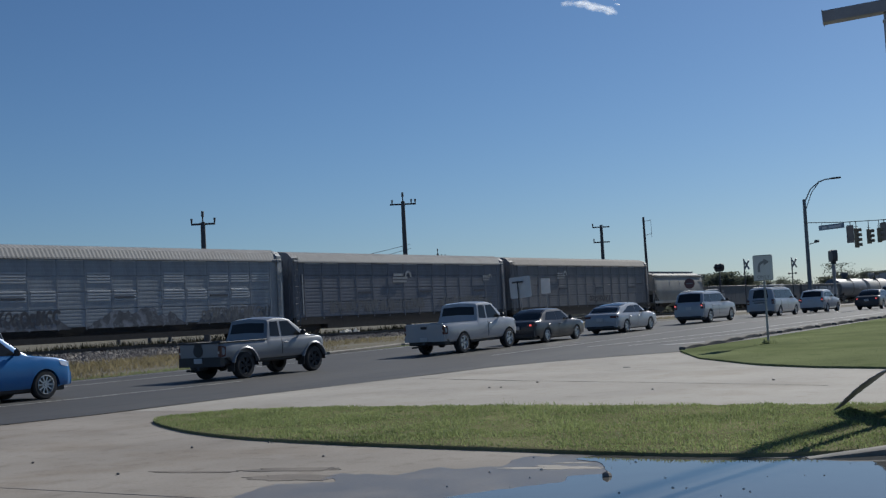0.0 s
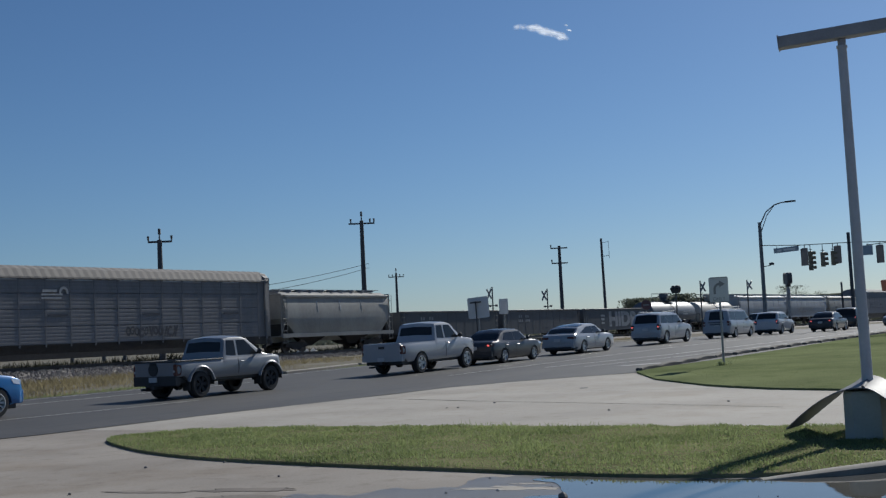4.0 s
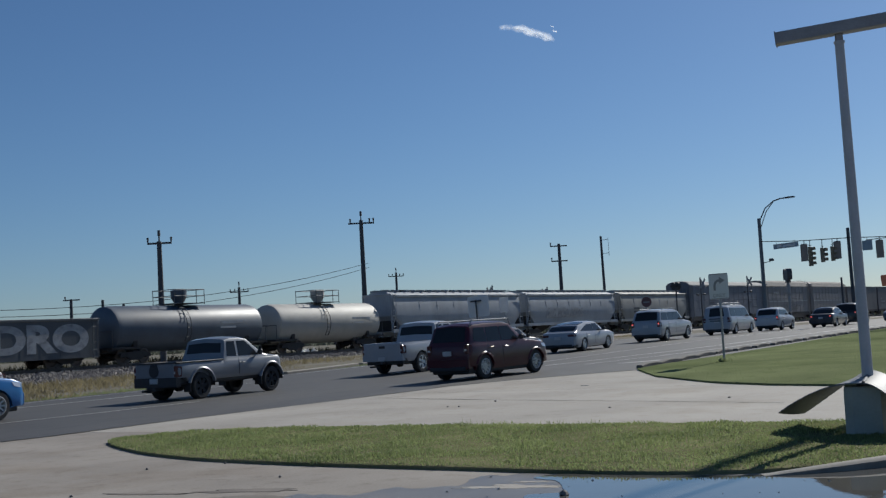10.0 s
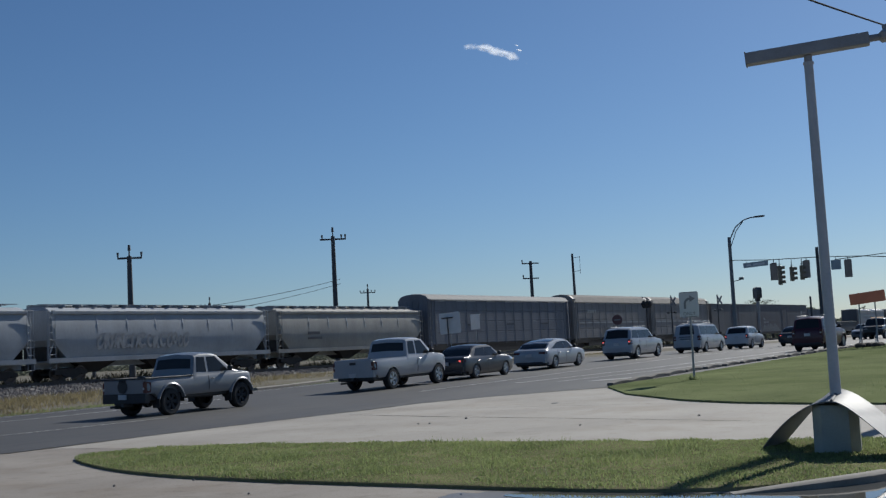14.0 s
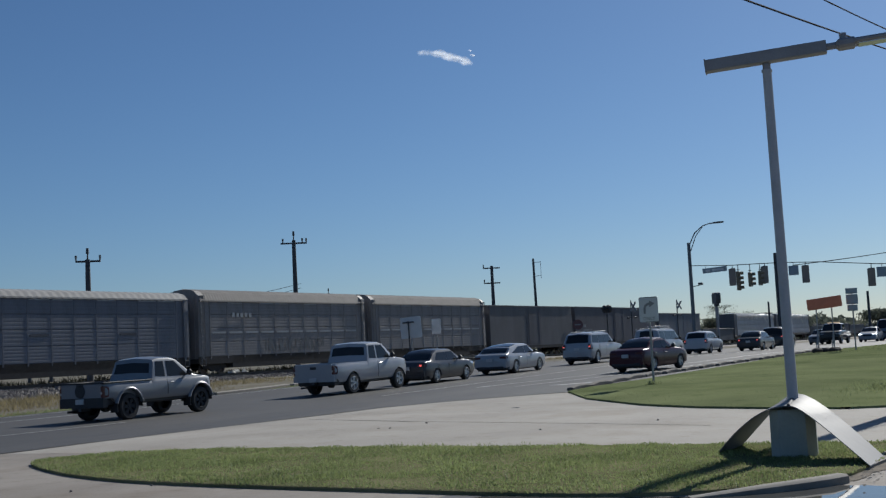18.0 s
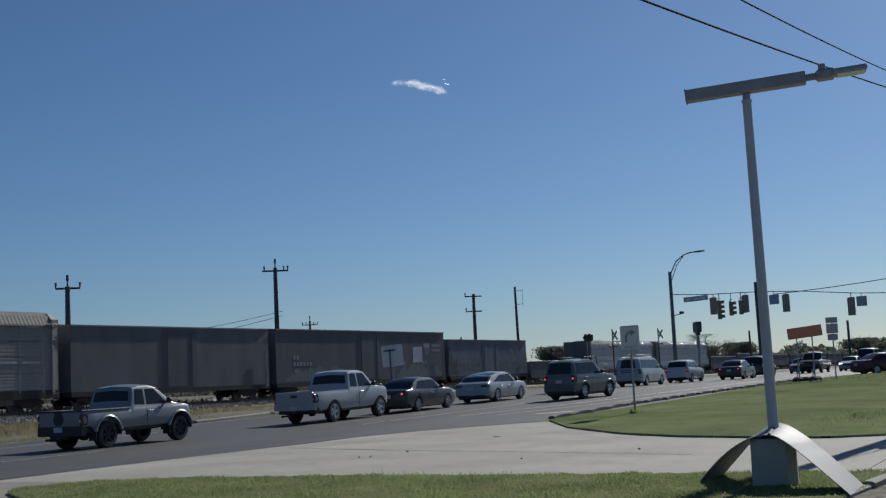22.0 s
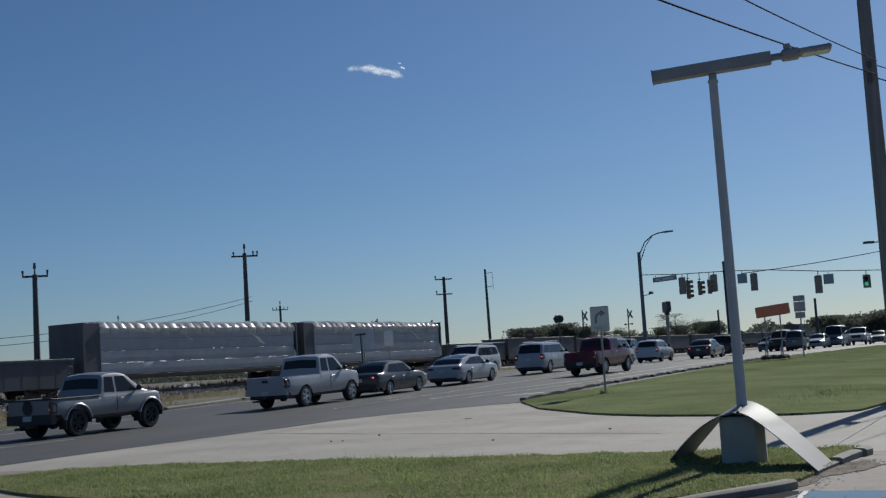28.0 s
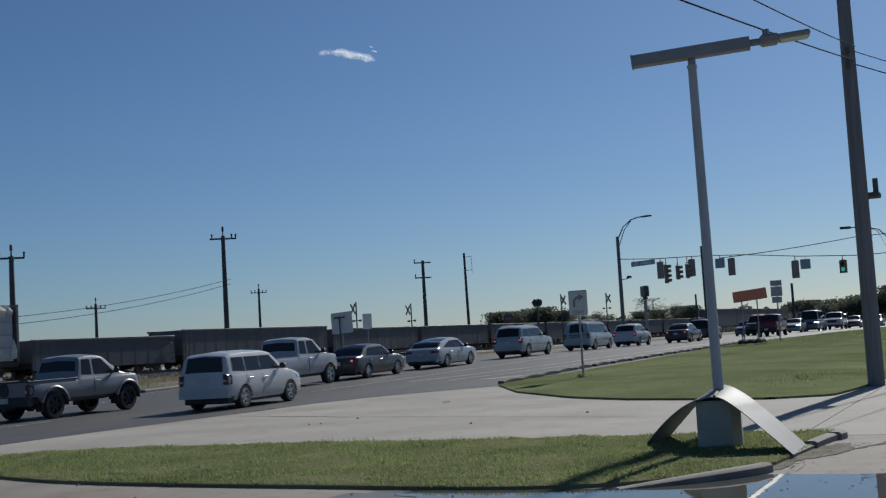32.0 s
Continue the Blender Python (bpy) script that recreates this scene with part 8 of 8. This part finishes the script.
def vapour(cx, cz, half, tall, bend):
    """A sheet of vapour; its mapping runs along the bent streak in metres of the large wisp."""
    nx, nz = 40, 12
    vs = [(cx + half * (2 * i / nx - 1), 2.0 * noise.noise((i * 0.2, j * 0.4, cx)), cz + tall * (2 * j / nz - 1) + (arch(cx + half * (2 * i / nx - 1)) if bend else 0)) for i in range(nx + 1) for j in range(nz + 1)]
    fs = [(i * (nz + 1) + j, (i + 1) * (nz + 1) + j, (i + 1) * (nz + 1) + j + 1, i * (nz + 1) + j + 1) for i in range(nx) for j in range(nz)]
    me = bpy.data.meshes.new("cloud")
    me.from_pydata(vs, [], fs)
    uv = me.uv_layers.new(name="streak")
    for lp_ in me.loops:
        i, j = divmod(lp_.vertex_index, nz + 1)
        uv.data[lp_.index].uv = (46 * (2 * i / nx - 1), 11 * (2 * j / nz - 1))
    return me


VAPOUR = cloud_mat()
me = vapour(0, 0, 46, 11, True)
me.materials.append(VAPOUR)
CLOUD = tagged(new("cloud", me), "small thin wisp of white cloud", "cloud")
for px, pz, ph in ((24.0, 16.0, 3.0), (28.5, 11.0, 4.5)):
    me = vapour(px, pz, ph, ph * 0.55, False)
    me.materials.append(VAPOUR)
    pf = part("puff", me, VAPOUR, CLOUD, "small separate puff")
    pf.visible_shadow = False
CLOUD.visible_shadow = False


def cloud_pose(az, el, roll):
    a, e = radians(az), radians(el)
    p = Vector((math.cos(a) * math.cos(e), math.sin(a) * math.cos(e), math.sin(e))) * CLOUD_D
    return pose(p.x, p.y, p.z, 0, roll, az - 90)


# ---------------------------------------------------------------- movement
def smooth_rows(keys, t):
    """Position at t through (t, x, y) keys: monotone in time, cubic through neighbours."""
    n = len(keys)
    if t <= keys[0][0]:
        return keys[0][1], keys[0][2]
    if t >= keys[-1][0]:
        return keys[-1][1], keys[-1][2]
    i = max(k for k in range(n - 1) if keys[k][0] <= t)
    out = []
    for c in (1, 2):
        (t0, p0), (t1, p1) = (keys[i][0], keys[i][c]), (keys[i + 1][0], keys[i + 1][c])
        d = (p1 - p0) / (t1 - t0)
        ma = d if i == 0 else 0.5 * (d + (p0 - keys[i - 1][c]) / (t0 - keys[i - 1][0]))
        mb = d if i + 2 >= n else 0.5 * (d + (keys[i + 2][c] - p1) / (keys[i + 2][0] - t1))
        h = t1 - t0
        u = (t - t0) / h
        out.append((2 * u ** 3 - 3 * u ** 2 + 1) * p0 + (u ** 3 - 2 * u ** 2 + u) * h * ma + (-2 * u ** 3 + 3 * u ** 2) * p1 + (u ** 3 - u ** 2) * h * mb)
    return out


def drive(car, keys, spin):
    """Keys a vehicle along its lane, heading with its motion, its wheels rolling between the times in spin."""
    rows, face = [], None
    ts = [0.2 * k for k in range(161)]
    for t in ts:
        x, y = smooth_rows(keys, t)
        xa, ya = smooth_rows(keys, t - 0.15)
        xb, yb = smooth_rows(keys, t + 0.15)
        if math.hypot(xb - xa, yb - ya) > 0.05:
            face = math.degrees(math.atan2(yb - ya, xb - xa))
        elif face is None:
            face = 0.0 if keys[-1][1] > keys[0][1] else 180.0
        c, s = math.cos(radians(face)), math.sin(radians(face))
        sl = math.degrees(math.atan((ground_z(x + 1.5 * c) - ground_z(x - 1.5 * c)) / 3.0))
        rows.append((t, pose(x, y, ground_z(x) + 0.012, 0, -sl, face)))
    walk(car, rows)
    for w in [o for o in car.children if o.name.startswith("wheel")]:
        p, r = w.location.copy(), w.location.z
        out, dist, last = [(0.0, pose(p.x, p.y, p.z))], 0.0, None
        k0, k1 = round(spin[0] * 30), round(spin[1] * 30)
        for k in range(k0, k1 + 1):
            x, y = smooth_rows(keys, k / 30)
            if last:
                dist += math.hypot(x - last[0], y - last[1])
            last = (x, y)
            out.append((k / 30, pose(p.x, p.y, p.z, 0, math.degrees(dist / r), 0)))
        if spin[1] < 32:
            out.append((32.0, out[-1][1]))
        walk(w, out[1:] if spin[0] <= 0 else out)


WIND = [(0, 7, -5.6), (0.5, 8, -5.6), (1, 8, -3.6), (1.5, 4, -4.8), (2, 8, -4.0), (2.5, 12, -4.0), (3, 6, -5.6), (3.5, 9, -1.2), (4, 7, -2.0), (4.4, 9, -4.8), (5.2, 6, -2.8), (6.0, 2, -0.8), (6.6, -1, 0.0), (7.1, 0, 0.0), (7.5, 3, 0.0), (8, 8, 2.0), (8.5, 14, 2.5), (9, 9, 2.5), (9.5, 12, 3.0), (10, 15, 3.5), (10.5, 21, 3.0), (11, 27, 2.5), (11.5, 32, 3.0), (12, 22, 2.0), (12.5, 12, 0.0), (13, 3, 0.0), (13.5, -1, 0.0), (14, -1, 0.0), (14.5, 2, 0.0), (15, 9, 0.0), (15.6, 6, 0.0), (17, 2, 0.0), (17.6, 1, 0.0), (18.3, 0, 0.0), (32, 0, 0.0)]


def motions():
    for k, leaf in enumerate(FLAPS):
        walk(leaf, [(t, flap_poses(lift, twist)[k]) for t, lift, twist in WIND])
    for car, s in CARS:
        rows = []
        for k in range(17):
            t = 2.0 * k
            x = s - 12.989 * t + 0.0059 * t * t
            rows.append((t, pose(x, track_y(x), 0.9, 0, 0, math.degrees(math.atan(-0.03)))))
        walk(car, rows)
    walk(CLOUD, [(0.0, cloud_pose(25.75, 14.0, 15)), (9.0, cloud_pose(26.6, 13.85, 18)), (20.0, cloud_pose(27.7, 13.8, 14)), (32.0, cloud_pose(28.85, 13.7, 10))])
    drive(MOV["maroon"], [(0, -78, 21.2), (7.6, 9.02, 21.2), (8.1, 14.72, 21.2), (8.4, 18.22, 21.1), (8.8, 22.7, 20.9), (9.2, 26.8, 20.6), (10, 35.0, 19.8), (10.5, 39.9, 19.25), (11.1, 44.9, 18.5), (11.8, 50.9, 17.6), (12.5, 56.7, 16.9), (13, 60.6, 16.4), (14.2, 69.3, 15.7), (15.5, 79.5, 15.6), (16.4, 88, 12.5), (17.2, 92, 5), (19, 93, -15), (32, 94, -160)], (8.0, 17.0))
    drive(MOV["coupe"], [(0, -236, 20.7), (14.5, -2, 20.7), (15.5, 14.6, 20.7), (16.5, 31.0, 20.2), (17.5, 45.2, 18.5), (18, 51.6, 17.6), (19, 61.8, 15.9), (20, 71.8, 14.8), (21, 80.2, 13.9), (22, 86.5, 11.6), (24, 92, -6), (32, 93, -110)], (15.0, 23.5))
    drive(MOV["tan"], [(0, -240, 22.6), (18.2, 8, 22.6), (18.8, 16.6, 22.6), (19.4, 25.0, 22.6), (20, 33.2, 22.7), (20.6, 40.8, 22.6), (21.4, 49.0, 21.9), (22.4, 58.6, 20.7), (23.4, 67.2, 19.6), (24, 72, 19.2), (24.5, 76.2, 19.1), (25, 80.3, 19.0), (26, 90, 19.2), (27.5, 108, 20), (32, 170, 21)], (18.6, 27.5))
    drive(MOV["red"], [(0, -260, 21.8), (23.8, 11.57, 21.8), (24.1, 15.97, 21.8), (24.3, 18.87, 21.8), (24.5, 21.67, 21.8), (24.7, 24.37, 21.7), (25, 28.2, 21.6), (25.5, 34.3, 21.3), (26.5, 45.0, 20.8), (27.5, 54.6, 20.4), (28, 59.4, 20.3), (28.6, 64.4, 19.8), (30, 75.6, 18.7), (31, 88, 18.6), (32, 104, 18.5)], (24.0, 32.0))
    drive(MOV["boxy"], [(0, -420, 20.6), (31, 10.8, 20.6), (31.4, 18.4, 20.6), (31.6, 22.25, 20.7), (31.8, 26.25, 20.8), (32, 30.5, 21.0)], (31.2, 32.0))
    drive(MOV["lexus"], [(0, 157, 32.3), (7, 67, 32.3), (8.8, 44.2, 32.3), (9, 41.5, 32.3), (9.4, 33.7, 32.3), (9.6, 29.9, 32.3), (9.8, 26.2, 32.3), (11, 5.5, 32.3), (32, -330, 32.3)], (7.0, 11.0))
    drive(MOV["tahoe"], [(0, 560, 32.3), (26, 101, 32.3), (28, 69.5, 32.3), (29, 50.6, 32.3), (29.5, 41.8, 32.3), (29.8, 37, 32.3), (30.2, 31, 32.3), (32, 2, 32.3)], (26.0, 31.0))
    drive(MOV["grey"], [(0, 620, 32.3), (28, 101, 32.3), (29, 81.5, 32.3), (30, 62.4, 32.3), (30.4, 54.9, 32.3), (30.8, 47.5, 32.3), (31, 44.4, 32.3), (31.2, 41.6, 32.3), (31.4, 38.6, 32.3), (31.6, 35.0, 32.3), (31.8, 31.6, 32.3), (32, 28.2, 32.3)], (28.0, 32.0))


motions()
